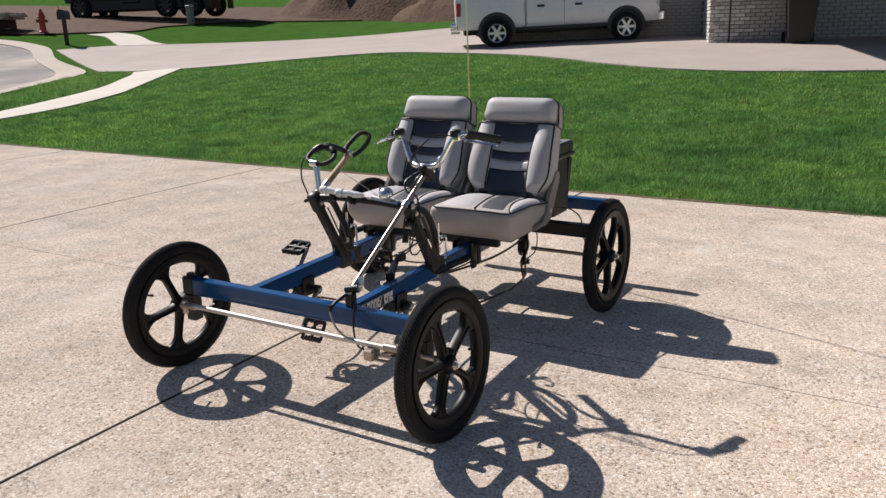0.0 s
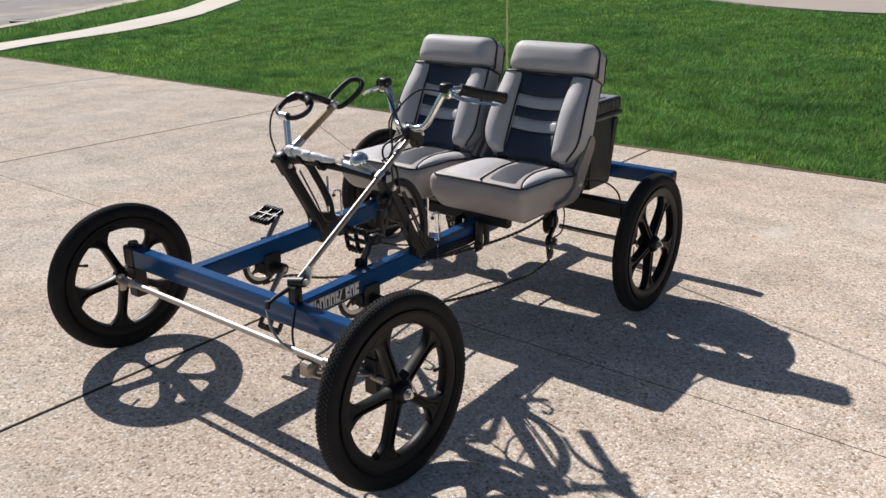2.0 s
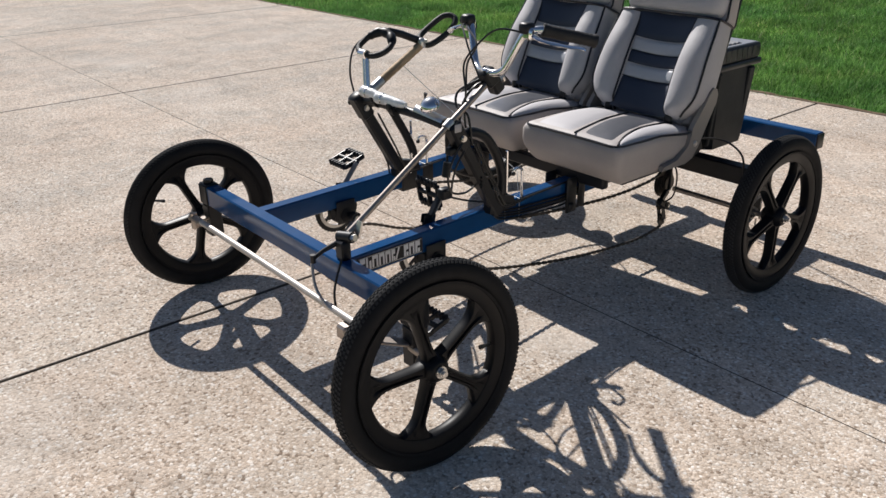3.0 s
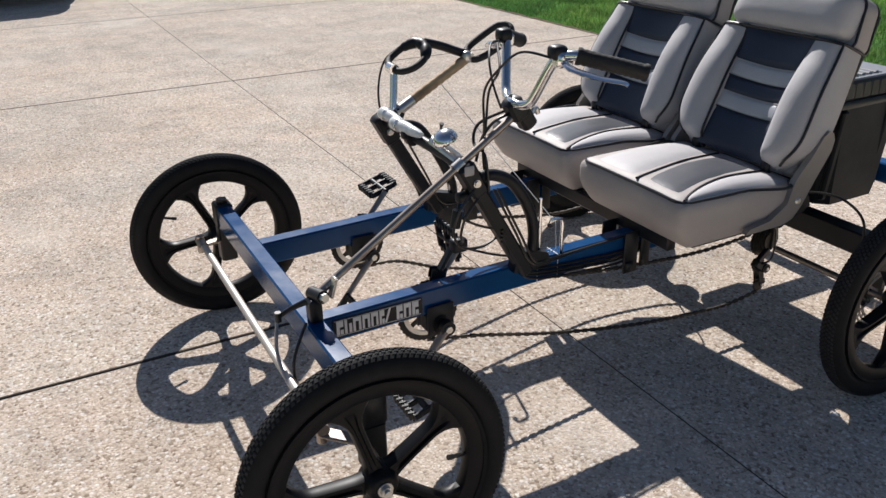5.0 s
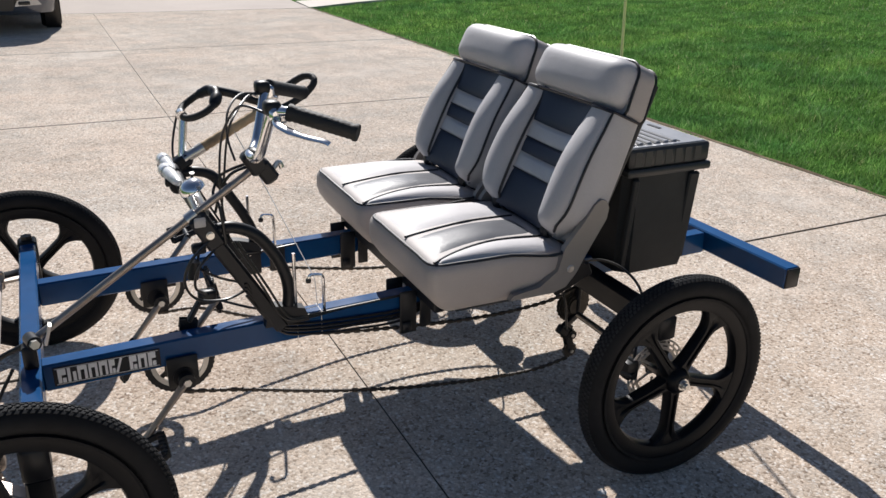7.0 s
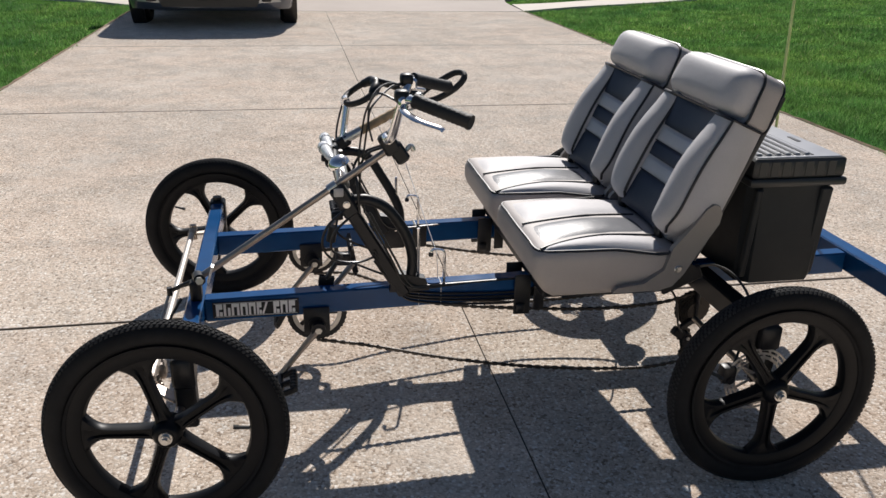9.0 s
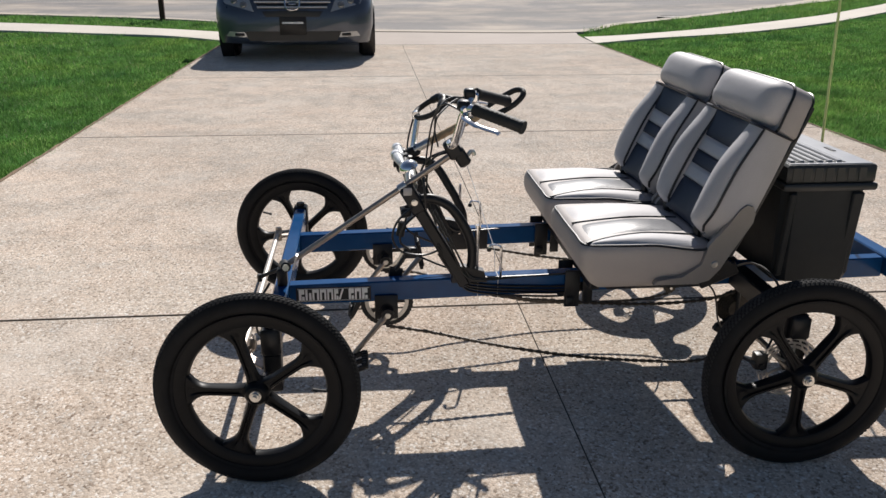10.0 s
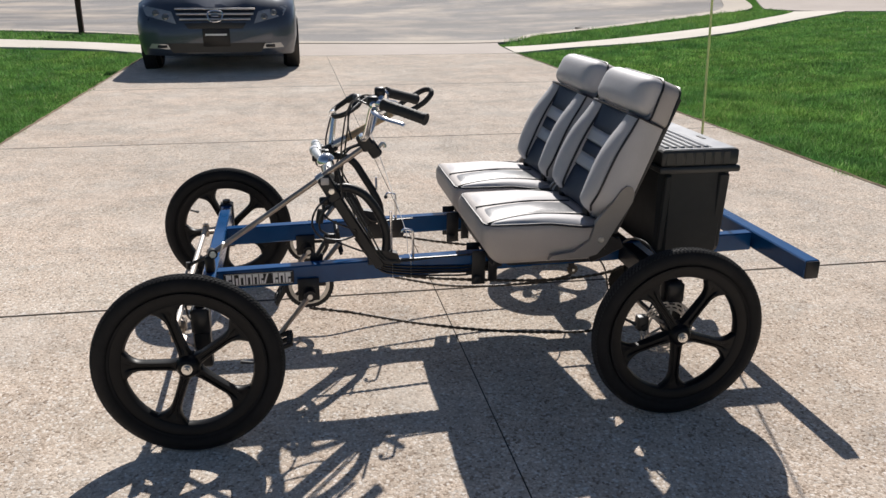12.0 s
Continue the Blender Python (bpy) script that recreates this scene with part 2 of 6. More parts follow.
WHITE = plain("white_lettering", (0.72, 0.72, 0.72), 0.5, vary=0.08)
CLEAR = plain("frosted_plastic", (0.70, 0.705, 0.71), 0.3, vary=0.3, scale=70, coat=0.6)
EARTH = plain("lawn_edge_soil", (0.165, 0.118, 0.074), 0.95, vary=0.4, bump=0.8)
RED = plain("red_lens", (0.35, 0.02, 0.015), 0.2)
POLE = plain("fibreglass_pole", (0.62, 0.72, 0.30), 0.5, spec=0.2)


# ---- mesh tools ----
def finish(bm, name, mat, smooth=False, sharp=40):
    """A mesh from a bmesh, flat or smooth with creases past an angle."""
    bmesh.ops.recalc_face_normals(bm, faces=bm.faces[:])
    me = bpy.data.meshes.new(name)
    if smooth:
        lim = radians(sharp)
        for f in bm.faces:
            f.smooth = True
        for e in bm.edges:
            e.smooth = len(e.link_faces) == 2 and e.calc_face_angle(0) < lim
    bm.to_mesh(me)
    bm.free()
    for m in mat if isinstance(mat, (list, tuple)) else [mat]:
        me.materials.append(m)
    return me


def thing(name, at=(0, 0, 0), label="", category="", group="", kind="", turn=0.0):
    ob = new(name)
    ob.empty_display_size = 0.1
    ob.matrix_basis = pose(*at, 0, 0, turn)
    return tagged(ob, label, category, group, kind)


def part(name, bm, mat, parent, label="", smooth=True, at=None, sharp=40):
    """One mesh object under a thing or a part. Meshes of the vehicle are drawn in the place's own axes; at sets a local place."""
    ob = new(name, finish(bm, name, mat, smooth, sharp))
    ob.parent = parent
    if at is not None:
        ob.matrix_basis = at if isinstance(at, Matrix) else Matrix.Translation(at)
    return tagged(ob, label)


def solo(name, bm, mat, label, category, kind="", group="", smooth=True, at=None):
    ob = new(name, finish(bm, name, mat, smooth))
    if at is not None:
        ob.matrix_basis = at
    return tagged(ob, label, category, group, kind)


def BM():
    return bmesh.new()


def frame_of(d, up=(0, 0, 1)):
    d = Vector(d).normalized()
    u = Vector(up)
    if abs(d.dot(u)) > 0.98:
        u = Vector((0, 1, 0))
    s = d.cross(u).normalized()
    return d, s, s.cross(d).normalized()


def grid_faces(bm, rings, close_v=True, cap=True):
    n = len(rings[0])
    for a, b in zip(rings, rings[1:]):
        for i in range(n if close_v else n - 1):
            j = (i + 1) % n
            try:
                bm.faces.new((a[i], a[j], b[j], b[i]))
            except ValueError:
                pass
    if cap:
        for r in (rings[0], rings[-1]):
            try:
                bm.faces.new(r)
            except ValueError:
                pass


def sweep(bm, pts, r, n=10, closed=False, cap=True, flat=1.0):
    """A round bar along points; r may be a list; flat squashes it along its second axis."""
    P = [Vector(p) for p in pts]
    k = len(P)
    rr = r if isinstance(r, (list, tuple)) else [r] * k
    rings, side = [], None
    for i, p in enumerate(P):
        if closed:
            d = P[(i + 1) % k] - P[i - 1]
        else:
            d = P[min(i + 1, k - 1)] - P[max(i - 1, 0)]
        d.normalize()
        if side is None:
            _, side, _ = frame_of(d)
        side = (side - d * side.dot(d)).normalized()
        top = side.cross(d)
        rings.append([bm.verts.new(p + rr[i] * (math.cos(a) * side + flat * math.sin(a) * top)) for a in (2 * math.pi * j / n for j in range(n))])
    if closed:
        rings.append(rings[0])
    grid_faces(bm, rings, True, cap and not closed)
    return bm


def curve(pts, k=6, closed=False):
    """Points on a smooth curve through pts."""
    P = [Vector(p) for p in pts]
    n, out = len(P), []
    for i in range(n if closed else n - 1):
        if closed:
            a, b, c, d = P[i - 1], P[i], P[(i + 1) % n], P[(i + 2) % n]
        else:
            a, b, c, d = P[max(i - 1, 0)], P[i], P[i + 1], P[min(i + 2, n - 1)]
        for j in range(k):
            t = j / k
            out.append(0.5 * (2 * b + (c - a) * t + (2 * a - 5 * b + 4 * c - d) * t * t + (3 * b - a - 3 * c + d) * t ** 3))
    if not closed:
        out.append(P[-1])
    return out


def beam(bm, a, b, w, h, up=(0, 0, 1), bevel=0.004):
    """A box bar from a to b, w wide and h high, with softened long edges."""
    a, b = Vector(a), Vector(b)
    d, s, u = frame_of(b - a, up)
    c = min(bevel, w * 0.3, h * 0.3)
    sec = [(-w / 2 + c, -h / 2), (w / 2 - c, -h / 2), (w / 2, -h / 2 + c), (w / 2, h / 2 - c), (w / 2 - c, h / 2), (-w / 2 + c, h / 2), (-w / 2, h / 2 - c), (-w / 2, -h / 2 + c)]
    rings = []
    fw, fh = (w - 2 * c) / w, (h - 2 * c) / h
    for p, kx, ky in ((a, fw, fh), (a + d * c, 1, 1), (b - d * c, 1, 1), (b, fw, fh)):
        rings.append([bm.verts.new(p + s * x * kx + u * y * ky) for x, y in sec])
    grid_faces(bm, rings)
    return bm


def block(bm, lo, hi, bevel=0.004):
    lo, hi = Vector(lo), Vector(hi)
    m = (lo + hi) / 2
    return beam(bm, (lo.x, m.y, m.z), (hi.x, m.y, m.z), hi.y - lo.y, hi.z - lo.z, bevel=bevel)


def rod(bm, a, b, r, n=12, r2=None):
    return sweep(bm, [a, b], [r, r if r2 is None else r2], n)


def lathe(bm, prof, n=32, m=None, close=False, cap=True):
    """Turns a profile of (radius, height) round the z axis of m."""
    m = m or Matrix()
    rings = [[bm.verts.new(m @ Vector((r * math.cos(a), r * math.sin(a), z))) for a in (2 * math.pi * j / n for j in range(n))] for r, z in prof]
    if close:
        rings.append(rings[0])
    grid_faces(bm, rings, True, cap and not close)
    return bm


def plate(bm, outline, t, m=None):
    """A flat outline in x and y of m, t thick and centred."""
    m = m or Matrix()
    a = [bm.verts.new(m @ Vector((x, y, -t / 2))) for x, y in outline]
    b = [bm.verts.new(m @ Vector((x, y, t / 2))) for x, y in outline]
    grid_faces(bm, [a, b])
    return bm


def pad(bm, size, r, m=None, n=6, shape=None):
    """A padded box of that size with rounded edges of radius r; shape bends each point."""
    m = m or Matrix()
    half = Vector(size) / 2
    r = min(r, *half)
    inner = Vector((half.x - r, half.y - r, half.z - r))
    tmp = bmesh.new()
    bmesh.ops.create_cube(tmp, size=2.0)
    bmesh.ops.subdivide_edges(tmp, edges=tmp.edges[:], cuts=n, use_grid_fill=True)
    vs = {}
    for v in tmp.verts:
        q = [c / abs(c) * abs(c) ** 0.7 if c else 0.0 for c in v.co]
        p = Vector((q[0] * half.x, q[1] * half.y, q[2] * half.z))
        core = Vector([max(-i, min(i, c)) for c, i in zip(p, inner)])
        d = p - core
        if d.length > 1e-9:
            p = core + d.normalized() * r
        if shape:
            p = shape(p)
        vs[v] = bm.verts.new(m @ p)
    for f in tmp.faces:
        bm.faces.new([vs[v] for v in f.verts])
    tmp.free()
    return bm


def axes(o, x, y, z):
    return Matrix(((x[0], y[0], z[0], o[0]), (x[1], y[1], z[1], o[1]), (x[2], y[2], z[2], o[2]), (0, 0, 0, 1)))


def soft(v, k):
    return v if v / k > 30 else math.log1p(math.exp(v / k)) * k


def land(x, y):
    """Height of the ground: level round the driveway, rising over the lawn towards the neighbour's lot."""
    r = math.hypot(x, y)
    tilt = 0.030 + 0.036 / (1 + math.exp(-max(-40, min(40, (x + 16) / 2))))
    bank = (0.10 * soft(r - 25.5, 1.2) - 0.03 * soft(r - 44, 4)) / (1 + math.exp(-max(-40, min(40, (y - 5) / 2))))
    return tilt * soft(y - 6.9, 0.4) - 0.045 * soft(y - 20, 1.5) + bank


def drape(bm, edge_a, edge_b, lift=0.0, n=40, m=6, drop=0.0):
    """A sheet between two edge lines, laid on the ground; drop gives it sides."""
    A, B = curve([(x, y, 0) for x, y in edge_a], 8), curve([(x, y, 0) for x, y in edge_b], 8)

    def along(P, t):
        f = t * (len(P) - 1)
        i = min(int(f), len(P) - 2)
        return P[i].lerp(P[i + 1], f - i)

    rows = []
    for i in range(n + 1):
        a, b = along(A, i / n), along(B, i / n)
        row = []
        for j in range(m + 1):
            p = a.lerp(b, j / m)
            row.append(bm.verts.new((p.x, p.y, land(p.x, p.y) + lift)))
        rows.append(row)
    grid_faces(bm, rows, False, False)
    if drop:
        rim = rows[0] + [r[-1] for r in rows[1:]] + rows[-1][-2::-1] + [r[0] for r in rows[-2:0:-1]]
        low = [bm.verts.new(v.co - Vector((0, 0, drop))) for v in rim]
        grid_faces(bm, [rim + [rim[0]], low + [low[0]]], False, False)
    return bm


# ---- ground and paving ----
def build_ground():
    xs = [-420, -260, -160, -110, -80, -62, -52] + [-46 + 0.6 * i for i in range(94)] + [11, 14, 20, 30, 60, 120, 260, 420]
    ys = [-420, -200, -100, -60, -35, -22] + [-15 + 0.5 * i for i in range(112)] + [42, 46, 52, 60, 75, 100, 150, 240, 420]
    bm = BM()
    rows = [[bm.verts.new((x, y, land(x, y) - 0.03)) for y in ys] for x in xs]
    grid_faces(bm, rows, False, False)
    return solo("ground", bm, TURF, "sheet of green lawn ground rising towards the neighbouring lot", "lawn", "structure")


build_ground()

DRIVE_Y = (0.275, 3.02, 6.06)
DRIVE_X = [10.95, 7.7, 4.45, 1.2, -2.09, -5.375, -8.5, -12.02]


def build_driveway():
    drive = thing("driveway", (0, 0, 0), "exposed aggregate concrete driveway cut into panels by dark joints", "driveway", kind="structure")
    bm = BM()
    block(bm, (DRIVE_X[-1], DRIVE_Y[0] + 0.01, -0.12), (DRIVE_X[0], DRIVE_Y[2] - 0.01, -0.009), 0.001)
    part("joint_bed", bm, JOINT, drive, "dirt-filled control joints", smooth=False)
    for x1, x0 in zip(DRIVE_X, DRIVE_X[1:]):
        for y0, y1 in zip(DRIVE_Y, DRIVE_Y[1:]):
            bm = BM()
            gx, gy = 0.0026, 0.0007    # the cross joints are wider than the long ones
            rings = []
            for z, inset in ((-0.1, 0), (-0.006, 0), (-0.0015, 0.3), (0.0, 1.0)):
                ix, iy = gx + 0.006 * inset, gy + 0.0014 * inset
                rings.append([bm.verts.new((x, y, z)) for x, y in ((x0 + ix, y0 + iy), (x1 - ix, y0 + iy), (x1 - ix, y1 - iy), (x0 + ix, y1 - iy))])
            grid_faces(bm, rings)
            for f in bm.faces:
                # dirt clings to the sides and lips of the joints
                zs = [v.co.z for v in f.verts]
                if max(zs) - min(zs) > 0.0005:
                    f.material_index = 1
            part("panel", bm, [AGG, JOINT], drive, smooth=False)
    return drive


build_driveway()


def paving(name, a, b, mat, label, category, lift=0.0, n=40, m=6, drop=0.05):
    bm = drape(BM(), a, b, lift, n, m, drop)
    return solo(name, bm, mat, label, category, "structure", smooth=False)


paving("driveway_apron", [(-12.03, 0.275), (-13.2, 0.1), (-14.4, -0.1), (-14.75, 0.6)], [(-12.03, 6.06), (-12.9, 6.1), (-13.5, 6.15), (-14.0, 6.25)], CONC_WARM,
       "pale concrete apron joining the driveway to the street", "driveway", 0.0, 12, 12)
WALK_IN = [(-12.07, 6.07), (-12.58, 7.15), (-12.64, 8.8), (-13.2, 10.4), (-14.0, 11.6), (-16.0, 14.15), (-17.35, 15.8)]
WALK_OUT = [(-13.1, 6.15), (-13.4, 7.4), (-13.75, 8.9), (-14.8, 11.2), (-16.3, 13.0), (-17.3, 14.1), (-18.25, 14.95)]
paving("sidewalk_1", WALK_IN, WALK_OUT, CONC,
       "pale concrete sidewalk curving across the lawn", "sidewalk", 0.004, 60, 4)
paving("sidewalk_2", [(-12.75, 0.2), (-13.65, -0.9), (-14.2, -2.4), (-15.5, -6), (-17.3, -12)], [(-14.35, -0.1), (-15.05, -1.2), (-15.9, -2.9), (-17.2, -6.5), (-19.0, -12.5)], CONC,
       "pale concrete sidewalk beside the driveway", "sidewalk", 0.004, 40, 4)
CURB_LINE = [(-24.6, -30), (-21.4, -12), (-18.85, -3.9), (-17.2, -0.9), (-15.1, 0.8), (-14.6, 3), (-14.45, 6.3), (-15.6, 7.4), (-16.65, 9.4), (-18.9, 12.4), (-20.64, 14.3), (-23.81, 15.85), (-26.87, 17.42), (-30.55, 17.35), (-34.51, 14.88)]
CURB_BACK = [(-24.0, -30), (-20.8, -12), (-18.25, -3.6), (-16.6, -0.45), (-14.6, 1.2), (-14.22, 3), (-13.95, 6.2), (-15.25, 7.47), (-16.3, 9.54), (-18.48, 12.61), (-20.12, 14.88), (-23.6, 16.41), (-26.71, 18.12), (-30.5, 18.17), (-34.93, 15.51)]
paving("street", CURB_LINE, [(-70, -30), (-66, -16), (-62, -8), (-58, -2), (-55, 2), (-52, 5), (-49, 7), (-47, 8.5), (-45, 9.5), (-43, 10.5), (-41, 11.5), (-39, 12.5)], STREET,
       "worn grey street of the turning circle, dusted with soil", "street", -0.012, 80, 30, 0.0)
paving("kerb", CURB_LINE, CURB_BACK, CURB, "pale rolled concrete kerb along the street", "kerb", 0.012, 120, 2, 0.06)
NEXT_EDGE = [(-19.74, 15.04), (-18.15, 15.34), (-16.59, 15.92), (-12.66, 17.98), (-9.79, 17.47), (-7.23, 16.56), (-3.79, 14.4), (-0.47, 14.21), (8.42, 15.74)]
paving("neighbour_driveway", NEXT_EDGE,
       [(-25.51, 17.75), (-24.73, 19.5), (-23.41, 20.73), (-16.7, 26.05), (-11.63, 26.43), (-8.52, 27.16), (-4.58, 27.56), (-0.48, 26.82), (8.44, 24.59)], CONC_WARM,
       "pale concrete driveway of the neighbouring house", "driveway", 0.0, 90, 24)
paving("sidewalk_3", [(-28.25, 22.46), (-27.06, 22.32), (-25.89, 21.76), (-24.68, 21.07), (-23.37, 20.63)], [(-28.52, 21.22), (-27.5, 21.18), (-26.6, 20.77), (-25.6, 20.14), (-24.56, 19.55)], CONC,
       "pale concrete sidewalk curving to the building site", "sidewalk", 0.01, 30, 4)
paving("dirt_lot", [(-36.43, 16.55), (-30.59, 19.71), (-29.24, 21.46), (-28.22, 23.38), (-28.95, 25.79), (-27.65, 29.66), (-23.01, 32.8), (-19.79, 33.29), (-8.24, 29.05)], [(-90, 20), (-60, 30), (-50, 36), (-44, 39), (-40, 41), (-33, 43), (-24, 44), (-18, 43), (-8, 40)], DIRT,
       "bare brown dirt of a building lot", "dirt", 0.03, 70, 40, 0.0)


for y0, y1 in ((DRIVE_Y[2] - 0.002, DRIVE_Y[2] + 0.016), (DRIVE_Y[0] - 0.016, DRIVE_Y[0] + 0.002)):
    edge = BM()
    rnd = random.Random(11)
    rows = []
    for i in range(241):
        x = -12.0 + 22.8 * i / 240
        w = rnd.uniform(-0.006, 0.008)
        lo, hi = (y0 - max(0, w), y1) if y0 > 3 else (y0, y1 + max(0, w))
        rows.append([edge.verts.new((x, lo, 0.003)), edge.verts.new((x, (lo + hi) / 2, 0.010 + rnd.uniform(-0.004, 0.006))), edge.verts.new((x, hi, -0.02 if y0 > 3 else 0.003))])
        if y0 < 3:
            rows[-1][0].co.z = -0.02
    grid_faces(edge, rows, False, False)
    solo("soil_edge", edge, EARTH, "dark crumbly soil along the driveway edge", "soil", "structure", smooth=False)


def build_manhole(x, y):
    bm = BM()
    z = land(x, y)
    lathe(bm, [(0.34, -0.02), (0.34, 0.012), (0.30, 0.016), (0.29, 0.008), (0.0, 0.010)], 32, Matrix.Translation((x, y, z)))
    solo("manhole_cover", bm, plain("cast_iron", (0.06, 0.055, 0.05), 0.7, 0.4, vary=0.3), "dark cast iron manhole cover set in the street", "manhole cover", "structure")


build_manhole(-16.5, 8.97)


# ---- neighbouring house ----
def build_house(corner, turn):
    z0 = land(corner[0], corner[1]) - 0.02
    m = pose(corner[0], corner[1], z0, 0, 0, turn)
    house = thing("house", (0, 0, 0), "painted brick house with a garage side in shade", "house")
    house.matrix_basis = m
    # walls: x runs along the shaded front, y along the sunlit side
    H = 3.0
    for nm, lo, hi in (("front_wall", (0.11, 0.1, -0.4), (11, 0.3, H)), ("side_wall", (0.1, 0.11, -0.4), (0.3, 3.1, H)),
                       ("back_wall", (-5.5, 3.1, -0.4), (0.3, 3.3, H)), ("far_wall", (-5.5, 3.3, -0.4), (-5.3, 11, H)), ("end_wall", (10.8, 0.3, -0.4), (11, 11, H)), ("rear_wall", (-5.3, 10.8, -0.4), (10.8, 11, H))):
        bm = BM()
        block(bm, lo, hi, 0.002)
        part(nm, bm, MORTAR, house, smooth=False)
    shingles = plain("shingles", (0.10, 0.09, 0.085), 0.9, vary=0.3)
    # roofs out of view; the main front eave is deepened to shade wall and drive
    for x0, x1, y0, y1 in ((-0.5, 11.4, -3.3, 11.4), (-5.9, -0.5, 2.7, 11.4)):
        bm = BM()
        mx, my = (x0 + x1) / 2, (y0 + y1) / 2
        low = [bm.verts.new((x, y, H - 0.15)) for x, y in ((x0, y0), (x1, y0), (x1, y1), (x0, y1))]
        eave = [bm.verts.new((x, y, H)) for x, y in ((x0, y0), (x1, y0), (x1, y1), (x0, y1))]
        ridge = [bm.verts.new((x, y, H + 2.2)) for x, y in ((mx - 0.5, my - 0.5), (mx + 0.5, my - 0.5), (mx + 0.5, my + 0.5), (mx - 0.5, my + 0.5))]
        grid_faces(bm, [low, eave, ridge])
        part("roof", bm, shingles, house, "unseen brown shingle roof, sized for the shade it casts", smooth=False)
    bm = BM()
    rod(bm, (0.42, 0.04, -0.1), (0.42, 0.04, H), 0.045, 12)
    part("downspout", bm, plain("brown_metal", (0.035, 0.028, 0.024), 0.5), house, "dark downspout")
    # one brick, drawn once for all
    bm = BM()
    block(bm, (0, 0, 0), (0.2, 0.1, 0.07), 0.006)
    brick = finish(bm, "brick", BRICK)
    rows_front = [(0.0 + (0.105 if k % 2 else 0) + 0.21 * i, 0.0, 0.081 * k, 0) for k in range(16) for i in range(4)]
    rows_side = [(0.0, 0.11 + (0.105 if k % 2 else 0) + 0.21 * i, 0.081 * k, 1) for k in range(16) for i in range(14)]
    for x, y, z, side in rows_front + rows_side:
        ob = new("brick", brick)
        ob.parent = house
        ob.matrix_basis = pose(x, y, z) if not side else pose(x + 0.1, y, z, 0, 0, 90)
    bm = BM()
    for k in range(-3, 37):
        for i in range(52):
            x = (0.105 if k % 2 else 0) + 0.21 * i
            if not (0 <= k < 16 and i < 4) and x < 10.7:
                block(bm, (x, 0.0, 0.081 * k), (x + 0.2, 0.1, 0.081 * k + 0.07), 0.004)
        for i in range(26):
            x = -5.4 + (0.105 if k % 2 else 0) + 0.21 * i
            if x < -0.1:
                block(bm, (x, 3.0, 0.081 * k), (x + 0.2, 3.1, 0.081 * k + 0.07), 0.004)
        for i in range(14):
            y = 0.11 + (0.105 if k % 2 else 0) + 0.21 * i
            if not 0 <= k < 16:
                block(bm, (0.0, y, 0.081 * k), (0.1, y + 0.2, 0.081 * k + 0.07), 0.004)
    ob = part("brickwork", bm, BRICK, house, smooth=False)
    ob["kind"] = "stuff"
    return house


build_house((-4.20, 19.07), 16.0)


def build_bin(x, y, turn):
    m = pose(x, y, land(x, y), 0, 0, turn)
    b = thing("wheelie_bin", (0, 0, 0), "dark brown wheeled rubbish bin against the shaded wall", "bin")
    b.matrix_basis = m
    mat = plain("brown_plastic", (0.011, 0.0095, 0.009), 0.5)
    bm = BM()
    rings = [[bm.verts.new((sx * w, sy * d, z)) for sx, sy in ((-1, -1), (1, -1), (1, 1), (-1, 1))] for z, w, d in ((0.06, 0.23, 0.25), (0.95, 0.29, 0.34), (0.98, 0.31, 0.36), (1.0, 0.31, 0.36))]
    grid_faces(bm, rings)
    part("body", bm, mat, b, smooth=False)
    bm = BM()
    pad(bm, (0.64, 0.76, 0.09), 0.03, Matrix.Translation((0, 0, 1.045)), 3)
    part("lid", bm, mat, b)
    for sx in (-1, 1):
        bm = BM()
        rod(bm, (sx * 0.25, 0.3, 0.11), (sx * 0.31, 0.3, 0.11), 0.11, 20)
        part("wheel", bm, RUBBER, b)
    bm = BM()
    rod(bm, (-0.22, 0.40, 0.95), (0.22, 0.40, 0.95), 0.015)
    part("handle", bm, mat, b)


build_bin(-2.31, 18.83, 14)


# ---- vehicles ----
def road_wheel(parent, at, r, w, spokes, tyre_mat, rim_mat, side):
    """A car wheel whose face points along side * y of its parent."""
    m = axes(at, (1, 0, 0), (0, 0, 1), (0, -1, 0)) if side < 0 else axes(at, (1, 0, 0), (0, 0, -1), (0, 1, 0))
    bm = BM()
    lathe(bm, [(r * 0.66, -w / 2), (r * 0.93, -w / 2), (r, -w * 0.36), (r, w * 0.36), (r * 0.93, w / 2), (r * 0.66, w / 2), (r * 0.62, w * 0.3), (r * 0.62, -w * 0.3)], 40, m, True)
    tyre = part("wheel", bm, tyre_mat, parent)
    bm = BM()
    lathe(bm, [(r * 0.66, w * 0.42), (r * 0.66, w * 0.46), (r * 0.58, w * 0.40), (r * 0.57, -w * 0.3), (r * 0.64, -w * 0.3)], 40, m, True)
    for k in range(spokes):
        a = 2 * math.pi * k / spokes
        c, s = math.cos(a), math.sin(a)
        beam(bm, m @ Vector((c * r * 0.1, s * r * 0.1, w * 0.38)), m @ Vector((c * r * 0.6, s * r * 0.6, w * 0.40)), r * 0.2, w * 0.12, m.to_3x3() @ Vector((0, 0, 1)), 0.01)
    lathe(bm, [(0, w * 0.46), (r * 0.16, w * 0.45), (r * 0.2, w * 0.38), (r * 0.2, w * 0.2)], 20, m)
    part("rim", bm, rim_mat, tyre)
    return tyre


